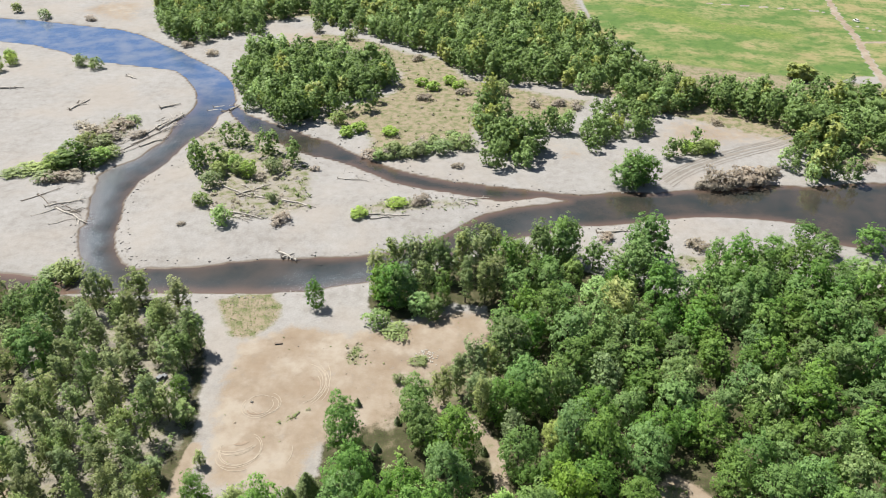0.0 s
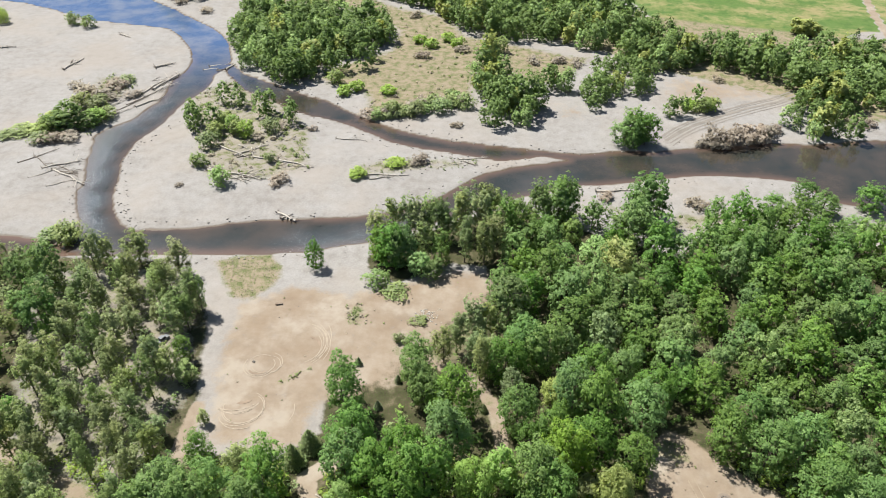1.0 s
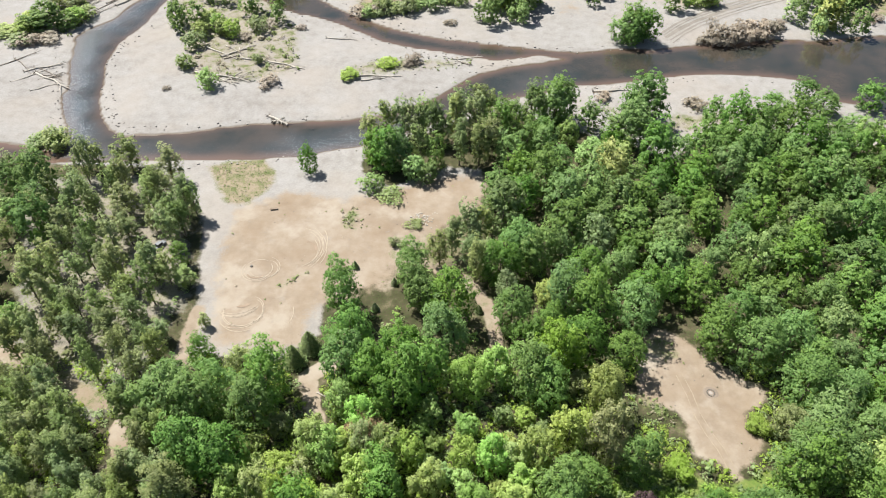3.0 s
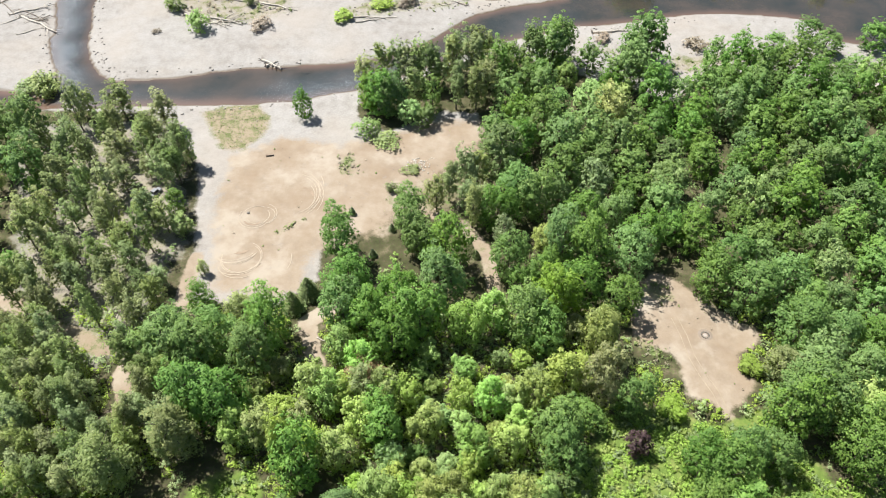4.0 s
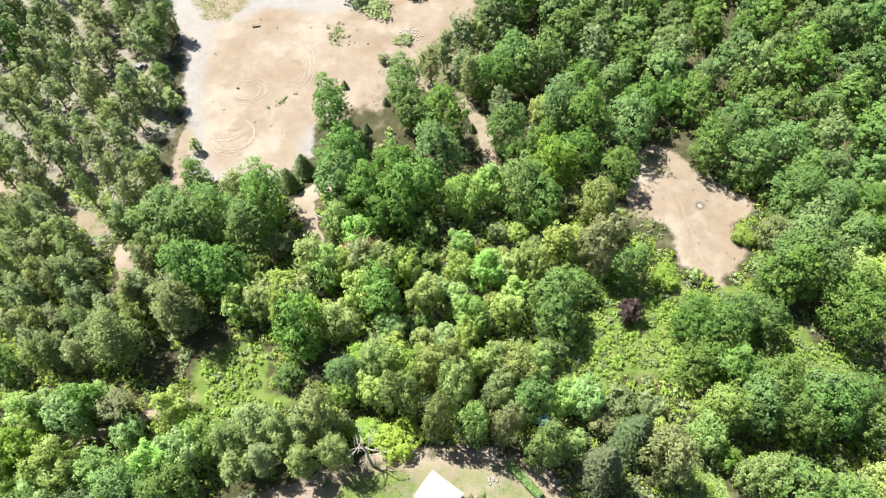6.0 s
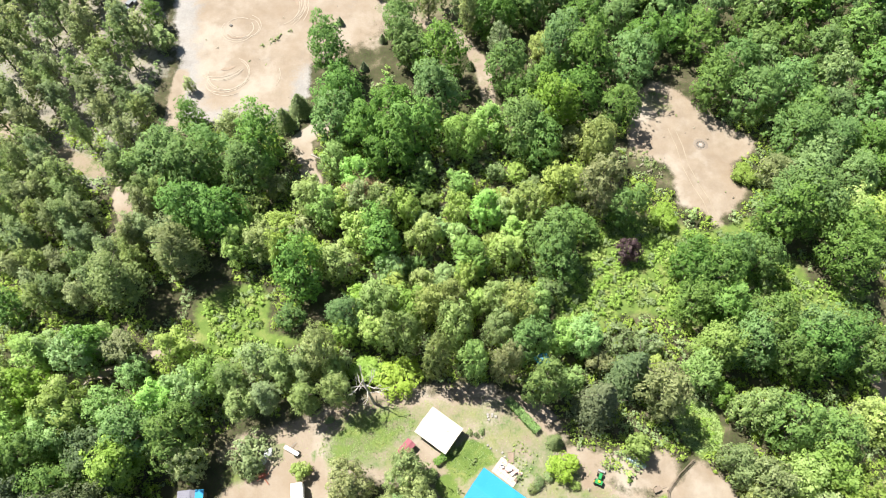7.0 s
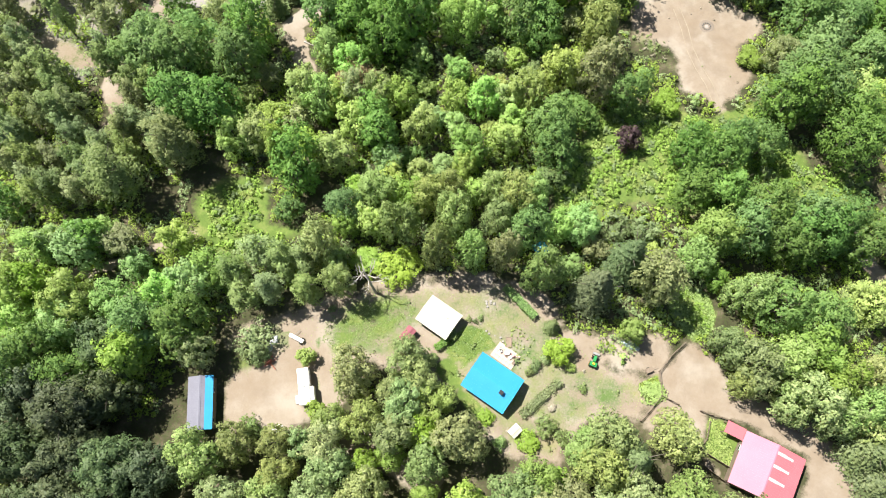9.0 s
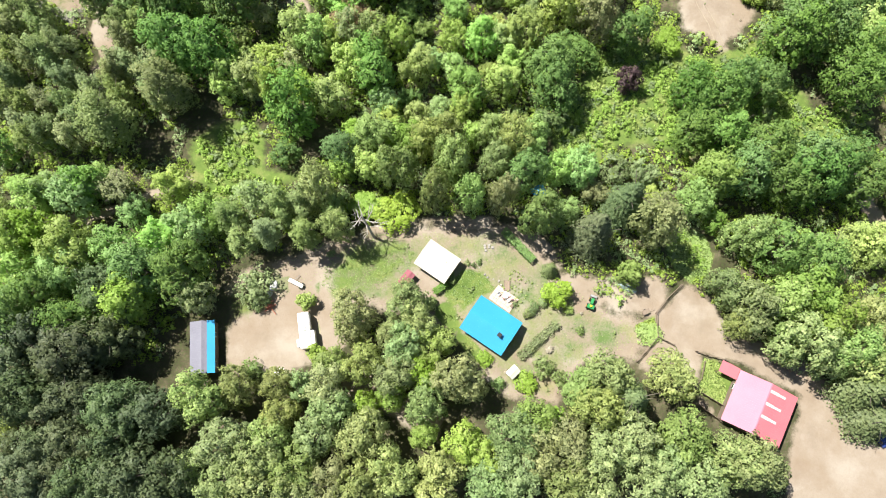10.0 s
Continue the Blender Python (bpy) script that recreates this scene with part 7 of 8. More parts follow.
def building(name, label, mid, size, turn, eave, rise, roofs, wall_mat, doors=(), windows=(), over=0.45, category="house"):
    """A gabled building: ridge along its x axis; roofs are the materials of its +y and -y slopes."""
    L, W = size
    ob = empty(name, pose(mid[0], mid[1], level(*mid) - 0.05, 0, 0, turn), label, category)
    l, w, t = L / 2 - over, W / 2 - over, 0.16
    for nm, sx, sy, mx in (("wall", 2 * l, t, (0, w, 0)), ("wall", 2 * l, t, (0, -w, 0))):
        part(nm, box(bmesh.new(), (sx, sy, eave), Matrix.Translation((mx[0], mx[1], eave / 2))), wall_mat, ob)
    top = rise * w / (W / 2)
    for s in (-1, 1):
        bm = bmesh.new()
        pts = [(-w + t / 2, 0), (w - t / 2, 0), (w - t / 2, eave), (0, eave + top - 0.1), (-w + t / 2, eave)]
        a = [bm.verts.new((s * l - t / 2, y, z)) for y, z in pts]
        b = [bm.verts.new((s * l + t / 2, y, z)) for y, z in pts]
        bm.faces.new(a[::-1])
        bm.faces.new(b)
        for i in range(5):
            bm.faces.new((a[i], a[(i + 1) % 5], b[(i + 1) % 5], b[i]))
        part("gable_wall", bm, wall_mat, ob)
    for mat, side in zip(roofs, (1, -1)):
        slope(ob, mat, L, W / 2, rise, side, eave + rise)
    bm = bmesh.new()
    for side in (1, -1):
        box(bm, (L + 0.04, 0.32, 0.04), Matrix.Translation((0, side * 0.13, eave + rise + 0.05)) @ Matrix.Rotation(-side * math.atan2(rise, W / 2), 4, "X"))
    part("ridge_cap", bm, roofs[0], ob)
    for side, u, wide, high in doors:
        d = part("door", box(bmesh.new(), (wide, 0.07, high), bevel=0.01), TIMBER, ob)
        d.matrix_basis = pose(*((u, side * (w + t / 2 + 0.03), high / 2) if abs(side) == 1 else (math.copysign(l + t / 2 + 0.03, side), u, high / 2)), 0, 0, 0 if abs(side) == 1 else 90)
        part("handle", rod(bmesh.new(), (wide * 0.35, -0.09, 0), (wide * 0.35, 0.09, 0), 0.03, 0.03), STEEL, d, "steel handle")
    for side, u, wide, high, z in windows:
        f = part("window", box(bmesh.new(), (wide, 0.08, high), bevel=0.01), WHITE_PAINT, ob)
        f.matrix_basis = pose(*((u, side * (w + t / 2 + 0.02), z) if abs(side) == 1 else (math.copysign(l + t / 2 + 0.02, side), u, z)), 0, 0, 0 if abs(side) == 1 else 90)
        part("pane", box(bmesh.new(), (wide - 0.16, 0.11, high - 0.16)), DARK_GLASS, f, "dark window glass")
    return ob


house = building("house", "small farmhouse with a bright blue metal roof", (10, 16.6), (10.4, 8.3), -37.5, 2.7, 1.3, (BLUE_METAL, BLUE_METAL), CREAM_WALL, ((-1, -1.5, 0.95, 2.05), (1, 1.0, 0.95, 2.05)), ((-1, 2.2, 1.3, 1.1, 1.5), (2, 0.5, 1.3, 1.1, 1.5), (-2, 0.5, 1.2, 1.1, 1.5)))
ch = part("chimney", box(bmesh.new(), (0.7, 0.7, 1.3), Matrix.Translation((2.6, -0.9, 4.0)), 0.03), DARK_STONE, house, "dark square chimney")
part("chimney_cap", box(bmesh.new(), (0.85, 0.85, 0.1), Matrix.Translation((2.6, -0.9, 4.7))), BLACK, ch)
garage = building("garage", "small building with a cream white metal roof", (-0.4, 30.8), (7.9, 6.4), -38.0, 2.8, 0.55, (WHITE_METAL, WHITE_METAL), TIMBER, ((-1, 1.5, 2.4, 2.1),), ((2, 0.0, 1.0, 0.9, 1.5),), 0.4, "garage")
part("vent_pipe", rod(bmesh.new(), (1.5, 0.8, 3.1), (1.5, 0.8, 3.9), 0.08, 0.08, 8), STEEL, garage)
building("garden_shed", "little shed with a faded maroon roof", (-7.4, 27.5), (4.0, 2.1), 47.0, 1.9, 0.25, (MAROON, MAROON), TIMBER, ((-1, 0.0, 0.8, 1.7),), (), 0.15, "shed")
shed = building("long_shed", "long shed with a blue and slate grey metal roof", (-50.1, 15.4), (10.9, 5.2), 91.2, 2.9, 0.7, (GREY_METAL, GREY_METAL), TIMBER, ((-1, -1.0, 2.4, 2.2),), ((-1, 2.5, 1.0, 0.8, 1.8), (-1, -3.6, 1.0, 0.8, 1.8)), 0.3, "shed")
part("blue_sheet", box(bmesh.new(), (10.9, 1.6, 0.05), Matrix.Translation((0, 0, 3.6)) @ Matrix.Rotation(math.atan2(0.7, 2.6), 4, "X") @ Matrix.Translation((0, -1.88, 0.115))), BLUE_METAL, shed, "bright blue metal sheet along the eave")
building("pump_house", "tiny white-roofed pump house beside the path", (14.0, 6.8), (2.5, 2.0), 40.0, 1.7, 0.3, (WHITE_METAL, WHITE_METAL), CREAM_WALL, ((-1, 0.0, 0.7, 1.5),), (), 0.15, "shed")
building("far_shed", "small white-roofed shed at the pasture's edge", (251.0, 383.0), (9.0, 6.0), 30.0, 2.6, 0.6, (WHITE_METAL, WHITE_METAL), CREAM_WALL, (), (), 0.4, "shed")

# the sunward slope is painted paler than the other
barn = building("barn", "red metal-roofed barn with translucent roof strips", (62.9, -3.3), (11.0, 12.4), 60.0, 3.4, 1.3, (SUNLIT_RED_METAL, RED_METAL), TIMBER, ((2, 0.0, 3.2, 2.8),), ((1, 2.0, 1.2, 0.9, 1.8), (-1, 2.0, 1.2, 0.9, 1.8)), 0.4, "barn")
fall = math.atan2(1.3, 6.2)
for k, u in enumerate((4.0, 1.3, -1.4)):
    m = Matrix.Translation((u, 0, 4.7)) @ Matrix.Rotation(fall, 4, "X")
    part("roof_light", box(bmesh.new(), (0.62, 1.9, 0.05), m @ Matrix.Translation((0, -1.25, 0.075))), SKYLIGHT, barn, "pale translucent roof strip")
    part("roof_light", box(bmesh.new(), (0.5, 1.6, 0.045), m @ Matrix.Translation((0, -3.05, 0.07))), SKYLIGHT, barn, "pale translucent roof strip")
lean = part("lean_to_roof", box(bmesh.new(), (2.5, 4.0, 0.08), Matrix.Translation((4.6, 8.0, 2.75)) @ Matrix.Rotation(radians(4), 4, "X")), RED_METAL, barn, "small red lean-to roof")
for px_, py_ in ((3.5, 6.6), (5.7, 6.6), (3.5, 9.8), (5.7, 9.8)):
    part("post", box(bmesh.new(), (0.14, 0.14, 2.7), Matrix.Translation((px_, py_, 1.35))), TIMBER, barn)


# ---- fences ----
def fence(points, height=1.3, gap=2.2, rails=3, label="weathered timber rail fence round the corral", solid=False):
    x0, y0 = points[0]
    ob = empty("fence", pose(x0, y0, level(x0, y0)), label, "fence", "corral fences")
    base = level(x0, y0)
    bm = bmesh.new()
    box(bm, (0.15, 0.15, height + 0.3), Matrix.Translation((0, 0, height / 2 - 0.05)), 0.015)
    post_mesh = bpy.data.meshes.new("post")
    bm.to_mesh(post_mesh)
    bm.free()
    post_mesh.materials.append(TIMBER)
    for (ax, ay), (bx, by) in zip(points, points[1:]):
        length, w = math.hypot(bx - ax, by - ay), math.atan2(by - ay, bx - ax)
        n = max(1, round(length / gap))
        for k in range(n + 1):
            o = new("post", post_mesh)
            o.parent = ob
            px_, py_ = ax + (bx - ax) * k / n, ay + (by - ay) * k / n
            o.location = (px_ - x0, py_ - y0, level(px_, py_) - base)
        for r in range(rails):
            z = height * (r + 0.75) / rails
            part("rail", box(bmesh.new(), (length, 0.05, 0.16 if not solid else height / rails * 0.95), pose((ax + bx) / 2 - x0 , (ay + by) / 2 - y0, z, 0, 0, math.degrees(w))), TIMBER, ob)
    return ob


fence([(51.5, 23.2), (48.2, 20.6), (45.3, 17.5), (45.0, 12.4), (40.0, 7.6)])
fence([(45.2, 12.3), (48.3, 10.5)])
fence([(52.7, 9.0), (54.9, 8.0), (58.6, 6.9)])
fence([(51.4, 1.2), (57.1, -2.8)], 1.5, 1.9, 4, solid=True)
fence([(51.2, -1.7), (55.6, -5.4)], 1.5, 1.9, 4, solid=True)
fence([(54.3, 6.8), (53.1, 3.4), (51.1, 1.4)], 0.8, 2.0, 2, "low pale fence beside the green plot")
fence([(69.1, 5.6), (71.8, 3.7)], 1.3, 1.5, 4, "open timber gate at the corral")
driftwood(71.9, 3.8, 73.8, 7.2, 0.18, 1, False, label="pale log lying by the open corral gate")


# ---- hedges ----
def moved(rows, x, y, z):
    out = rows.copy()
    out[:, :3] += (x, y, z)
    return out


def hedge(x0, y0, x1, y1, wide, high, kind, label, ragged=0.15):
    ob = empty("hedge", pose(x0, y0, level(x0, y0)), label, "hedge")
    length, w = math.hypot(x1 - x0, y1 - y0), math.atan2(y1 - y0, x1 - x0)
    r = np.random.RandomState(int(abs(x0 * 7 + y0)))
    n = int(150 * (length * (wide + 2 * high)) / 4)
    u, v, z = r.uniform(0, length, n), r.uniform(-0.5, 0.5, n) * wide, r.uniform(0, 1, n) * high
    face = r.randint(0, 5, n)
    z = np.where(face >= 2, high, z)
    v = np.where(face == 0, -wide / 2, np.where(face == 1, wide / 2, v))
    nz = np.where(face >= 2, 1.0, 0.2)
    nv = np.where(face == 0, -1.0, np.where(face == 1, 1.0, 0.0))
    at = np.stack([u, v, z], 1) + r.normal(scale=ragged * 0.6, size=(n, 3))
    nor = np.stack([0 * u, nv, nz], 1) + r.normal(scale=0.3, size=(n, 3))
    rows = spray(at, nor, nor, r.uniform(0.16, 0.36, (n, 1)), r)
    c, k = math.cos(w), math.sin(w)
    for q in (0, 3):
        rows[:, q], rows[:, q + 1] = rows[:, q] * c - rows[:, q + 1] * k, rows[:, q] * k + rows[:, q + 1] * c
    o = new("foliage", leaf_mesh("foliage", rows, LEAF[kind]))
    o.parent = ob
    bm = bmesh.new()
    for i in range(max(2, int(length / 1.2))):
        d = (i + 0.5) * 1.2
        if d < length:
            rod(bm, (d * c, d * k, -0.1), (d * c, d * k, high * 0.9), 0.06, 0.04, 5)
    part("stems", bm, BARK, ob)
    return ob


hedge(24.1, 16.4, 15.6, 9.8, 1.5, 1.0, "shrub", "low loose hedge of pale green shrubs", 0.35)
hedge(14.4, 37.2, 20.2, 30.2, 1.6, 1.5, "alder", "neatly clipped dark green hedge by the lane")
hedge(-1.5, 24.5, 1.1, 26.2, 1.3, 1.3, "alder", "clipped green box hedge beside the terrace")
hedge(-3.6, 21.4, -1.4, 23.0, 1.4, 1.3, "alder", "clipped green box hedge beside the path")


# ---- vehicles and yard things ----
def wheel(parent, x, y, r, wide, hub=STEEL):
    t = part("wheel", bmesh.new(), BLACK, parent)
    bm = bmesh.new()
    bmesh.ops.create_cone(bm, cap_ends=True, segments=16, radius1=r, radius2=r, depth=wide, matrix=Matrix.Rotation(radians(90), 4, "X"))
    bmesh.ops.bevel(bm, geom=[e for e in bm.edges if len(e.link_faces) == 2 and e.calc_face_angle(0) > 1], offset=r * 0.15, segments=1, affect="EDGES")
    bm.to_mesh(t.data)
    bm.free()
    t.location = (x, y, r)
    bm = bmesh.new()
    bmesh.ops.create_cone(bm, cap_ends=True, segments=12, radius1=r * 0.55, radius2=r * 0.5, depth=wide * 1.06, matrix=Matrix.Rotation(radians(90), 4, "X"))
    part("rim", bm, hub, t)
    return t


def travel_trailer(x, y, turn):
    ob = empty("travel_trailer", pose(x, y, level(x, y), 0, 0, turn), "white travel trailer with a slide-out, parked on dirt", "travel trailer")
    L, W = 7.6, 2.4
    bm = box(bmesh.new(), (L, W, 2.45), Matrix.Translation((0, 0, 1.75)), 0.18)
    body = part("body", bm, WHITE_PAINT, ob)
    part("slide_out", box(bmesh.new(), (2.9, 0.85, 1.9), Matrix.Translation((1.6, 1.55, 1.75)), 0.05), WHITE_PAINT, ob)
    part("awning", rod(bmesh.new(), (-3.0, 1.3, 2.75), (-0.2, 1.3, 2.75), 0.09, 0.09, 8), STEEL, ob)
    ac = part("air_conditioner", box(bmesh.new(), (0.95, 0.7, 0.28), Matrix.Translation((-0.4, 0, 3.1)), 0.06), WHITE_PAINT, ob)
    for u in (-2.6, 2.3):
        part("roof_vent", box(bmesh.new(), (0.4, 0.4, 0.12), Matrix.Translation((u, 0.1, 3.03)), 0.03), STEEL, ob)
    for u, s in ((-2.0, -1), (0.4, -1), (2.6, -1), (-2.2, 1)):
        f = part("window", box(bmesh.new(), (1.0, 0.05, 0.7), Matrix.Translation((u, s * (W / 2 + 0.01), 2.0))), BLACK, ob)
    part("door", box(bmesh.new(), (0.7, 0.05, 1.9), Matrix.Translation((-0.9, W / 2 + 0.02, 1.6))), CREAM_WALL, ob)
    part("step", box(bmesh.new(), (1.7, 0.9, 0.3), Matrix.Translation((2.2, -1.9, 0.2)), 0.03), STEEL, ob, "grey platform")
    for u in (-0.45, 0.45):
        for s in (-1, 1):
            wheel(ob, u, s * 1.05, 0.36, 0.22)
    bm = bmesh.new()
    rod(bm, (L / 2 - 0.2, 0.5, 0.5), (L / 2 + 1.1, 0, 0.5), 0.06, 0.05)
    rod(bm, (L / 2 - 0.2, -0.5, 0.5), (L / 2 + 1.1, 0, 0.5), 0.06, 0.05)
    rod(bm, (L / 2 + 0.9, 0, 0), (L / 2 + 0.9, 0, 0.6), 0.05, 0.05)
    part("hitch", bm, STEEL, ob)
    return ob


travel_trailer(-28.9, 17.7, 275.5)


def utility_trailer(x, y, turn):
    ob = empty("utility_trailer", pose(x, y, level(x, y), 0, 0, turn), "narrow white utility trailer with two wheels", "trailer")
    part("bed", box(bmesh.new(), (3.4, 0.8, 0.25), Matrix.Translation((0, 0, 0.75)), 0.04), WHITE_PAINT, ob)
    for s in (-1, 1):
        wheel(ob, -1.3, s * 0.6, 0.36, 0.22)
    bm = rod(bmesh.new(), (0.8, 0, 0.6), (0.2, -1.9, 0.35), 0.06, 0.05)
    part("drawbar", bm, STEEL, ob)
    part("stand", rod(bmesh.new(), (1.4, 0, 0), (1.4, 0, 0.7), 0.06, 0.06), STEEL, ob)
    return ob


utility_trailer(-31.0, 28.2, 150)


def tarped_pile(x, y, s, turn):
    r = random.Random(int(x * 10))
    bm = bmesh.new()
    bmesh.ops.create_icosphere(bm, subdivisions=2, radius=1.0)
    for v in bm.verts:
        v.co = Vector((v.co.x * s * 0.8, v.co.y * s * 0.55, max(-0.1, v.co.z) * s * 0.5)) * r.uniform(0.88, 1.1)
    ob = part("tarped_pile", bm, mottled("grey_tarpaulin", (0.36, 0.37, 0.38), (0.52, 0.53, 0.54), 2, 0.5))
    ob.matrix_basis = pose(x, y, level(x, y) + 0.05, 0, 0, turn)
    return tagged(ob, "low pile under a pale grey tarpaulin", "pile", "tarped piles")


tarped_pile(-36.0, 28.0, 1.6, 60)
tarped_pile(-37.1, 26.2, 1.2, 20)
RUST = mottled("rusty_red_paint", (0.26, 0.07, 0.04), (0.40, 0.13, 0.08), 4, 0.6)


def harrow(x, y, turn):
    ob = empty("harrow", pose(x, y, level(x, y), 0, 0, turn), "rusty red farm harrow standing on dry grass", "farm implement")
    part("frame", box(box(bmesh.new(), (2.6, 0.14, 0.14), Matrix.Translation((0, 0.5, 0.6))), (2.6, 0.14, 0.14), Matrix.Translation((0, -0.5, 0.6))), RUST, ob)
    part("drawbar", rod(bmesh.new(), (0, 0, 0.6), (0.3, -2.3, 0.4), 0.08, 0.06), RUST, ob)
    for k in range(6):
        part("tine", rod(bmesh.new(), (-1.2 + 0.48 * k, 0.5 if k % 2 else -0.5, 0.6), (-1.2 + 0.48 * k, 0.75 if k % 2 else -0.25, 0.0), 0.05, 0.03), RUST, ob)
    part("hopper", box(bmesh.new(), (1.6, 0.8, 0.4), Matrix.Translation((0, 0, 0.85)), 0.06), RUST, ob)
    return ob


harrow(-36.8, 23.6, 30)


def bench(x, y, turn, label, size=(1.9, 0.5)):
    ob = empty("bench", pose(x, y, level(x, y), 0, 0, turn), label, "bench", "benches")
    part("seat", box(bmesh.new(), (size[0], size[1], 0.1), Matrix.Translation((0, 0, 0.45)), 0.02), TIMBER, ob)
    for s in (-1, 1):
        part("leg", box(bmesh.new(), (0.12, size[1] * 0.9, 0.42), Matrix.Translation((s * size[0] * 0.4, 0, 0.2))), TIMBER, ob)
    return ob


bench(-39.3, 22.8, 25, "grey timber bench on the dry grass")
bench(-52.4, 171.8, 8, "dark plank bench alone on the sandy clearing", (2.4, 0.8))
stone_bed("lone_stone", "single dark boulder on the clearing", [(-55.0, 146.4, 1.0)], DARK_STONE)


def board_pile(x, y):
    ob = empty("board_pile", pose(x, y, level(x, y), 0, 0, 20), "loose pile of white boards by the trees", "boards")
    r = random.Random(8)
    for k in range(8):
        part("board", box(bmesh.new(), (r.uniform(1.4, 2.6), 0.22, 0.05), pose(r.uniform(-0.7, 0.7), r.uniform(-0.5, 0.5), 0.04 + 0.05 * k, 0, 0, r.uniform(0, 90))), WHITE_PAINT, ob)
    return ob


board_pile(-34.7, 9.6)
GREEN_PAINT = mottled("green_paint", (0.015, 0.16, 0.045), (0.03, 0.24, 0.07), 3, 0.4)
YELLOW = mottled("yellow_paint", (0.5, 0.35, 0.02), (0.6, 0.42, 0.03), 3, 0.4)


def tractor(x, y, turn):
    ob = empty("tractor", pose(x, y, level(x, y), 0, 0, turn), "small green tractor parked on the grass", "tractor")
    part("hood", box(bmesh.new(), (1.3, 0.65, 0.6), Matrix.Translation((0.75, 0, 0.95)), 0.1), GREEN_PAINT, ob)
    part("chassis", box(bmesh.new(), (2.3, 0.5, 0.3), Matrix.Translation((0.2, 0, 0.6)), 0.03), GREEN_PAINT, ob)
    part("fender", box(bmesh.new(), (0.9, 1.5, 0.08), Matrix.Translation((-0.5, 0, 1.25)), 0.02), GREEN_PAINT, ob)
    part("seat", box(box(bmesh.new(), (0.45, 0.5, 0.12), Matrix.Translation((-0.4, 0, 1.38)), 0.03), (0.1, 0.5, 0.45), Matrix.Translation((-0.62, 0, 1.6))), YELLOW, ob)
    part("steering_wheel", rod(bmesh.new(), (0.1, 0, 1.2), (-0.02, 0, 1.5), 0.04, 0.04), BLACK, ob)
    part("loader", box(bmesh.new(), (0.5, 1.5, 0.45), Matrix.Translation((1.95, 0, 0.35)), 0.05), STEEL, ob)
    for s in (-1, 1):
        wheel(ob, -0.5, s * 0.68, 0.62, 0.36, YELLOW)
        wheel(ob, 1.1, s * 0.6, 0.38, 0.24, YELLOW)
    return ob


tractor(31.7, 20.0, 65)


def car(x, y, turn, material, name, label, category, size=(4.5, 1.8, 1.45), van=False):
    L, W, Hh = size
    ob = empty(name, pose(x, y, level(x, y), 0, 0, turn), label, category)
    low = Hh * (0.52 if not van else 0.45)
    part("body", box(bmesh.new(), (L, W, low), Matrix.Translation((0, 0, low / 2 + 0.22)), 0.14), material, ob)
    bm = box(bmesh.new(), (L * (0.55 if not van else 0.8), W * 0.9, Hh - low), Matrix.Translation((-L * 0.06, 0, low + 0.2 + (Hh - low) / 2)))
    for v in bm.verts:
        if v.co.z > low + 0.3:
            v.co.x = v.co.x * (0.72 if not van else 0.93)
            v.co.y *= 0.86
    part("cabin", bm, DARK_GLASS if not van else material, ob)
    part("roof", box(bmesh.new(), (L * (0.4 if not van else 0.74), W * 0.77, 0.06), Matrix.Translation((-L * 0.05, 0, Hh + 0.21)), 0.02), material, ob)
    for u in (-0.31, 0.31):
        for s in (-1, 1):
            wheel(ob, u * L, s * (W / 2 - 0.1), 0.33, 0.22)
    for s in (-1, 1):
        part("headlight", box(bmesh.new(), (0.08, 0.3, 0.16), Matrix.Translation((L / 2, s * W * 0.36, low * 0.75 + 0.2))), SKYLIGHT, ob)
    return ob


SILVER = mottled("silver_car_paint", (0.14, 0.15, 0.17), (0.20, 0.21, 0.23), 1, 0.3)
BLUE_CAR = mottled("dark_blue_car_paint", (0.015, 0.03, 0.12), (0.03, 0.05, 0.18), 1, 0.25)
car(87.5, -10.2, 120, BLUE_CAR, "car", "dark blue car parked in the shade of a tree", "car")
car(-84.3, 155.0, 60, SILVER, "car", "silver grey car half hidden under the cottonwoods", "car", (4.0, 1.75, 1.5))
car(315.6, 551.0, 110, WHITE_PAINT, "pickup_truck", "white pickup on the pasture road far away", "truck", (5.4, 2.0, 1.8))


def canopy(x, y):
    ob = empty("canopy", pose(x, y, level(x, y), 0, 0, 25), "blue tarpaulin canopy on poles among the trees", "canopy")
    bm = bmesh.new()
    bmesh.ops.create_grid(bm, x_segments=8, y_segments=8, size=1.5)
    for v in bm.verts:
        v.co.z = 2.7 - 0.12 * (v.co.x**2 + v.co.y**2) ** 0.5 + 0.05 * math.sin(3 * v.co.x)
    bmesh.ops.solidify(bm, geom=bm.faces[:], thickness=0.03)
    part("tarpaulin", bm, BLUE_METAL, ob)
    for u in (-1.35, 1.35):
        for v in (-1.35, 1.35):
            part("pole", rod(bmesh.new(), (u, v, -0.1), (u, v, 2.46), 0.04, 0.04), STEEL, ob)
    return ob


canopy(22.6, 45.0)


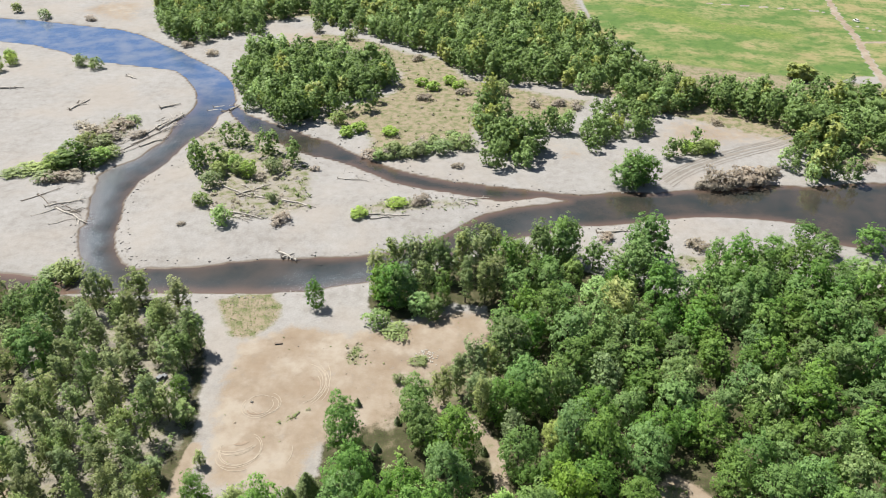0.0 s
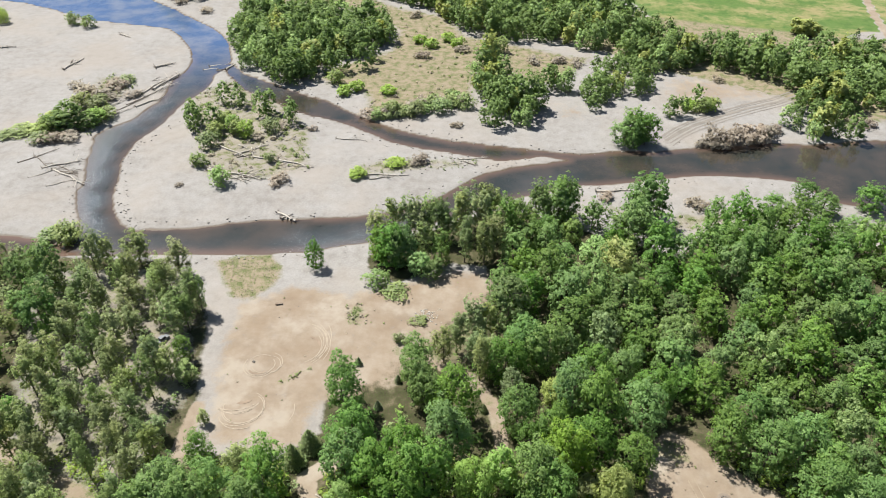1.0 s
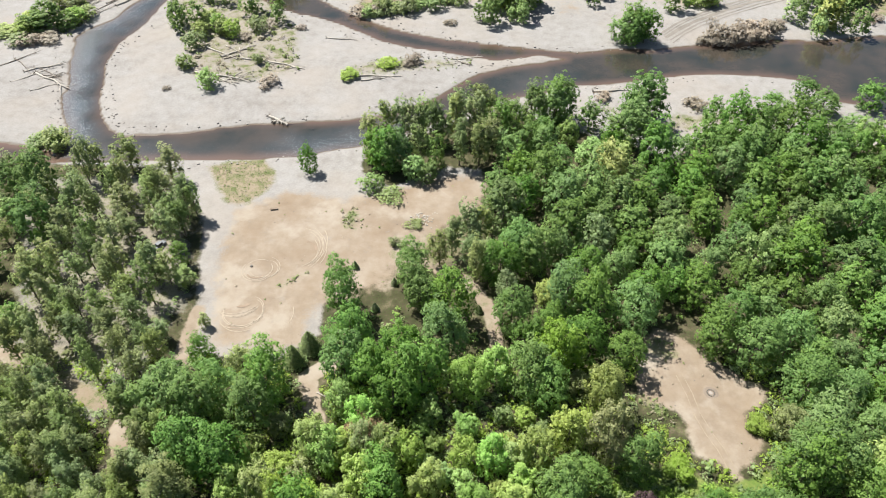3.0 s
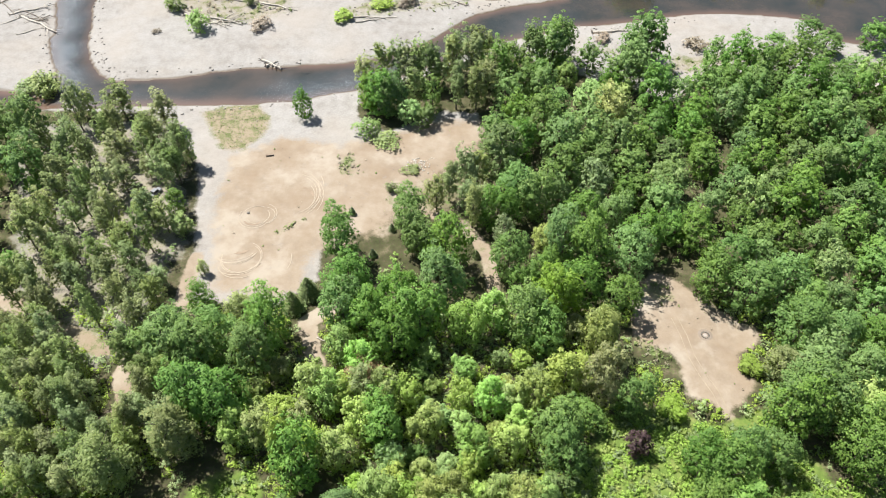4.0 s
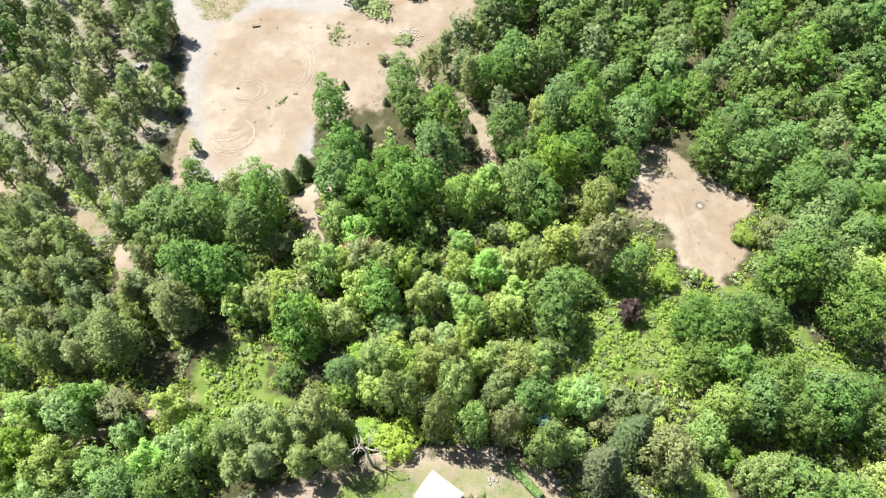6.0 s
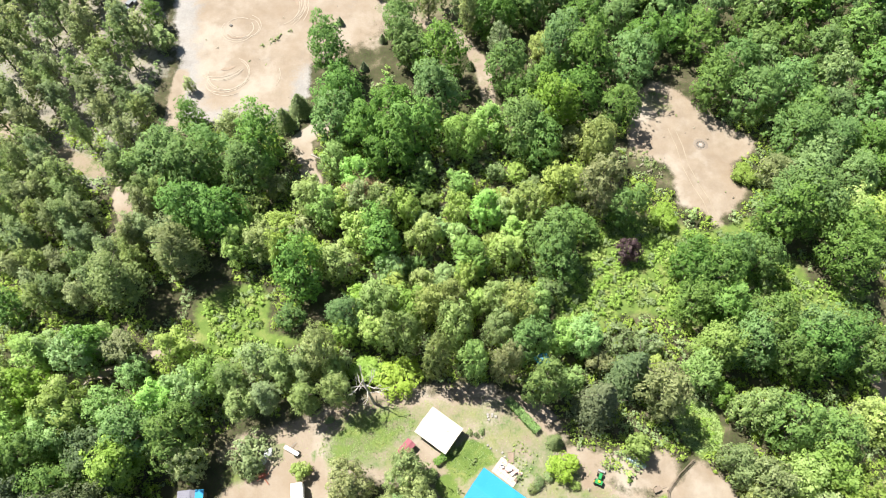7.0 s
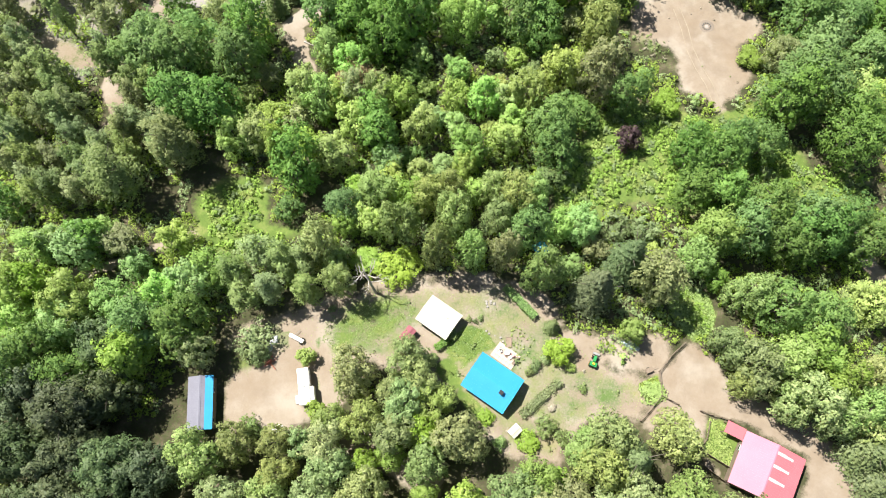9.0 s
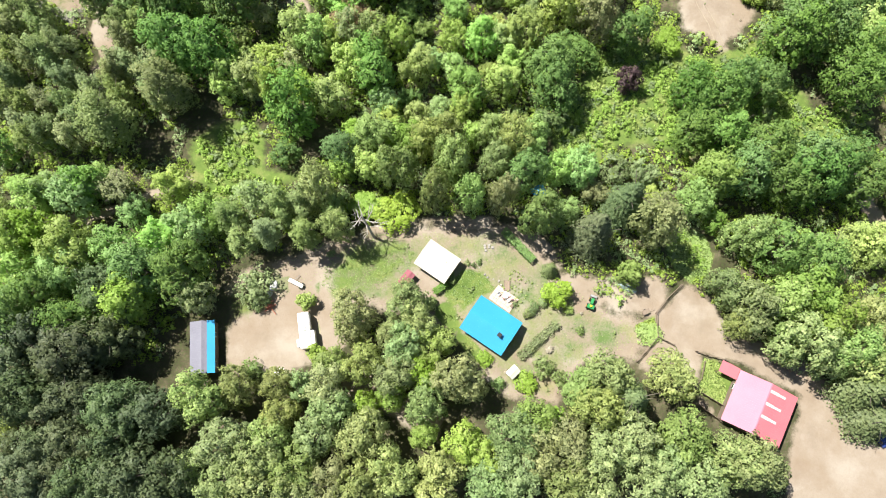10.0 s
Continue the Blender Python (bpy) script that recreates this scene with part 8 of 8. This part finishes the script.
def rowing_boat(x, y, turn):
    ob = empty("rowing_boat", pose(x, y, level(x, y), 0, 0, turn), "pale blue boat turned over on the ground", "boat")
    bm = bmesh.new()
    rows = []
    for i in range(9):
        f = i / 8
        w = 0.75 * math.sin(math.pi * min(0.95, 0.12 + 0.8 * f)) ** 0.6
        rows.append([bm.verts.new((f * 4 - 2, w * math.cos(a), 0.55 * math.sin(a))) for a in np.linspace(0, math.pi, 7)])
    for a, b in zip(rows, rows[1:]):
        for i in range(6):
            bm.faces.new((a[i], b[i], b[i + 1], a[i + 1]))
    bm.faces.new(rows[0])
    bm.faces.new(rows[-1][::-1])
    part("hull", bm, mottled("pale_blue_paint", (0.34, 0.44, 0.48), (0.48, 0.57, 0.6), 2, 0.4), ob, smooth=True)
    part("keel", box(bmesh.new(), (3.6, 0.06, 0.1), Matrix.Translation((0, 0, 0.56))), TIMBER, ob)
    return ob


rowing_boat(40.0, 23.3, 150)


def terrace(x, y, turn):
    ob = empty("terrace", pose(x, y, level(x, y), 0, 0, turn), "pinkish stone terrace beside the farmhouse", "terrace")
    slab = mottled("pink_paving", (0.38, 0.29, 0.25), (0.50, 0.40, 0.35), 2)
    bm = box(bmesh.new(), (0.86, 0.86, 0.1), bevel=0.015)
    me = bpy.data.meshes.new("paving_slab")
    bm.to_mesh(me)
    bm.free()
    me.materials.append(slab)
    for i in range(6):
        for j in range(4):
            o = new("paving_slab", me)
            o.parent = ob
            o.location = (-2.25 + 0.9 * i, -1.35 + 0.9 * j, 0.09)
    return ob


terrace(13.3, 22.4, -40)


def patio_chair(x, y, turn, material, label):
    ob = empty("patio_chair", pose(x, y, level(x, y) + 0.13, 0, 0, turn), label, "chair", "patio chairs")
    part("seat", box(bmesh.new(), (0.6, 0.6, 0.08), Matrix.Translation((0, 0, 0.42)), 0.02), material, ob)
    part("backrest", box(bmesh.new(), (0.6, 0.08, 0.6), Matrix.Translation((0, 0.3, 0.75)), 0.02), material, ob)
    for u in (-0.25, 0.25):
        for v in (-0.25, 0.25):
            part("leg", rod(bmesh.new(), (u, v, 0), (u, v, 0.4), 0.03, 0.03), STEEL, ob)
    return ob


PINK = mottled("faded_pink_cushion", (0.45, 0.22, 0.22), (0.6, 0.34, 0.33), 3)
patio_chair(12.3, 23.4, 20, WHITE_PAINT, "white patio chair on the terrace")
patio_chair(13.3, 22.6, 120, PINK, "patio chair with a faded pink cushion")
patio_chair(14.2, 21.9, -60, WHITE_PAINT, "white patio chair on the terrace")
patio_chair(14.9, 22.3, 200, PINK, "patio chair with a faded pink cushion")
table = empty("patio_table", pose(13.7, 22.9, level(13.7, 22.9) + 0.13), "round white patio table on the terrace", "table")
bm = bmesh.new()
bmesh.ops.create_cone(bm, cap_ends=True, segments=20, radius1=0.55, radius2=0.55, depth=0.05, matrix=Matrix.Translation((0, 0, 0.74)))
part("tabletop", bm, WHITE_PAINT, table)
part("pedestal", rod(bmesh.new(), (0, 0, 0), (0, 0, 0.72), 0.22, 0.05, 10), STEEL, table)


def planter(x, y, turn):
    ob = empty("planter", pose(x, y, level(x, y), 0, 0, turn), "long dark timber planter at the terrace edge", "planter")
    part("box", box(bmesh.new(), (2.0, 0.6, 0.6), Matrix.Translation((0, 0, 0.3)), 0.02), TIMBER, ob)
    o = new("plants", leaf_mesh("plants", moved(leaf_cloud("shrub", 0.5, 1.2, 160, 0.16, 77), 0, 0, 0.55), LEAF["shrub"]))
    o.parent = ob
    return ob


planter(15.3, 21.2, 48)


def garden_bed(x, y, turn, size):
    ob = empty("garden_bed", pose(x, y, level(x, y), 0, 0, turn), "dark soil garden bed with a timber edge", "garden bed")
    part("soil", box(bmesh.new(), (size[0], size[1], 0.22), Matrix.Translation((0, 0, 0.1)), 0.04), TURNED_SOIL, ob)
    for s in (-1, 1):
        part("edging", box(bmesh.new(), (size[0] + 0.2, 0.1, 0.26), Matrix.Translation((0, s * (size[1] / 2 + 0.05), 0.12))), TIMBER, ob)
        part("edging", box(bmesh.new(), (0.1, size[1], 0.26), Matrix.Translation((s * (size[0] / 2 + 0.05), 0, 0.12))), TIMBER, ob)
    return ob


garden_bed(14.2, 25.2, 85, (2.0, 1.1))
grove("vegetable_rows", "rows of small vegetable plants in the garden", [("shrub", 16.0 + 0.9 * (i % 5) - 0.5 * (i // 5), 28.5 - 0.8 * (i % 5) - 0.75 * (i // 5) + rng.uniform(-0.3, 0.3), 0.3, rng.uniform(0.4, 0.9)) for i in range(40)], 10, 0.26, "plants")
stone_bed("lawn_stones", "small boulders dotted over the lawn", [(6.6 + 0.95 * k + rng.uniform(-0.4, 0.4), 30.6 - 0.75 * k + rng.uniform(-0.5, 0.5), rng.uniform(0.3, 0.65)) for k in range(9)] + [(11.0 + rng.uniform(-1.2, 1.2), 33.8 + rng.uniform(-0.7, 0.7), rng.uniform(0.4, 0.8)) for _ in range(7)], STONE)


def cart(x, y, turn):
    ob = empty("garden_cart", pose(x, y, level(x, y), 0, 0, turn), "small weathered wooden cart by the corral fence", "cart")
    part("tray", box(bmesh.new(), (1.6, 1.0, 0.35), Matrix.Translation((0, 0, 0.6)), 0.03), TIMBER, ob)
    for s in (-1, 1):
        wheel(ob, 0, s * 0.6, 0.35, 0.1)
    part("handle", rod(bmesh.new(), (0.8, 0, 0.6), (1.9, 0, 0.8), 0.04, 0.04), TIMBER, ob)
    return ob


cart(43.2, 17.8, 20)
stone_bed("gravel_heap", "pale heap of gravel at the clearing's edge", [(-4.8 + rng.gauss(0, 2.0), 167.1 + rng.gauss(0, 1.7), rng.uniform(0.3, 0.7)) for _ in range(90)], CONCRETE)
pole = part("utility_pole", rod(bmesh.new(), (0, 0, -0.5), (0.6, 0, 8.5), 0.14, 0.10, 8), PALE_BARK)
pole.matrix_basis = pose(238.0, 370.0, level(238.0, 370.0))
tagged(pole, "pale slightly leaning utility pole by the pasture", "pole")
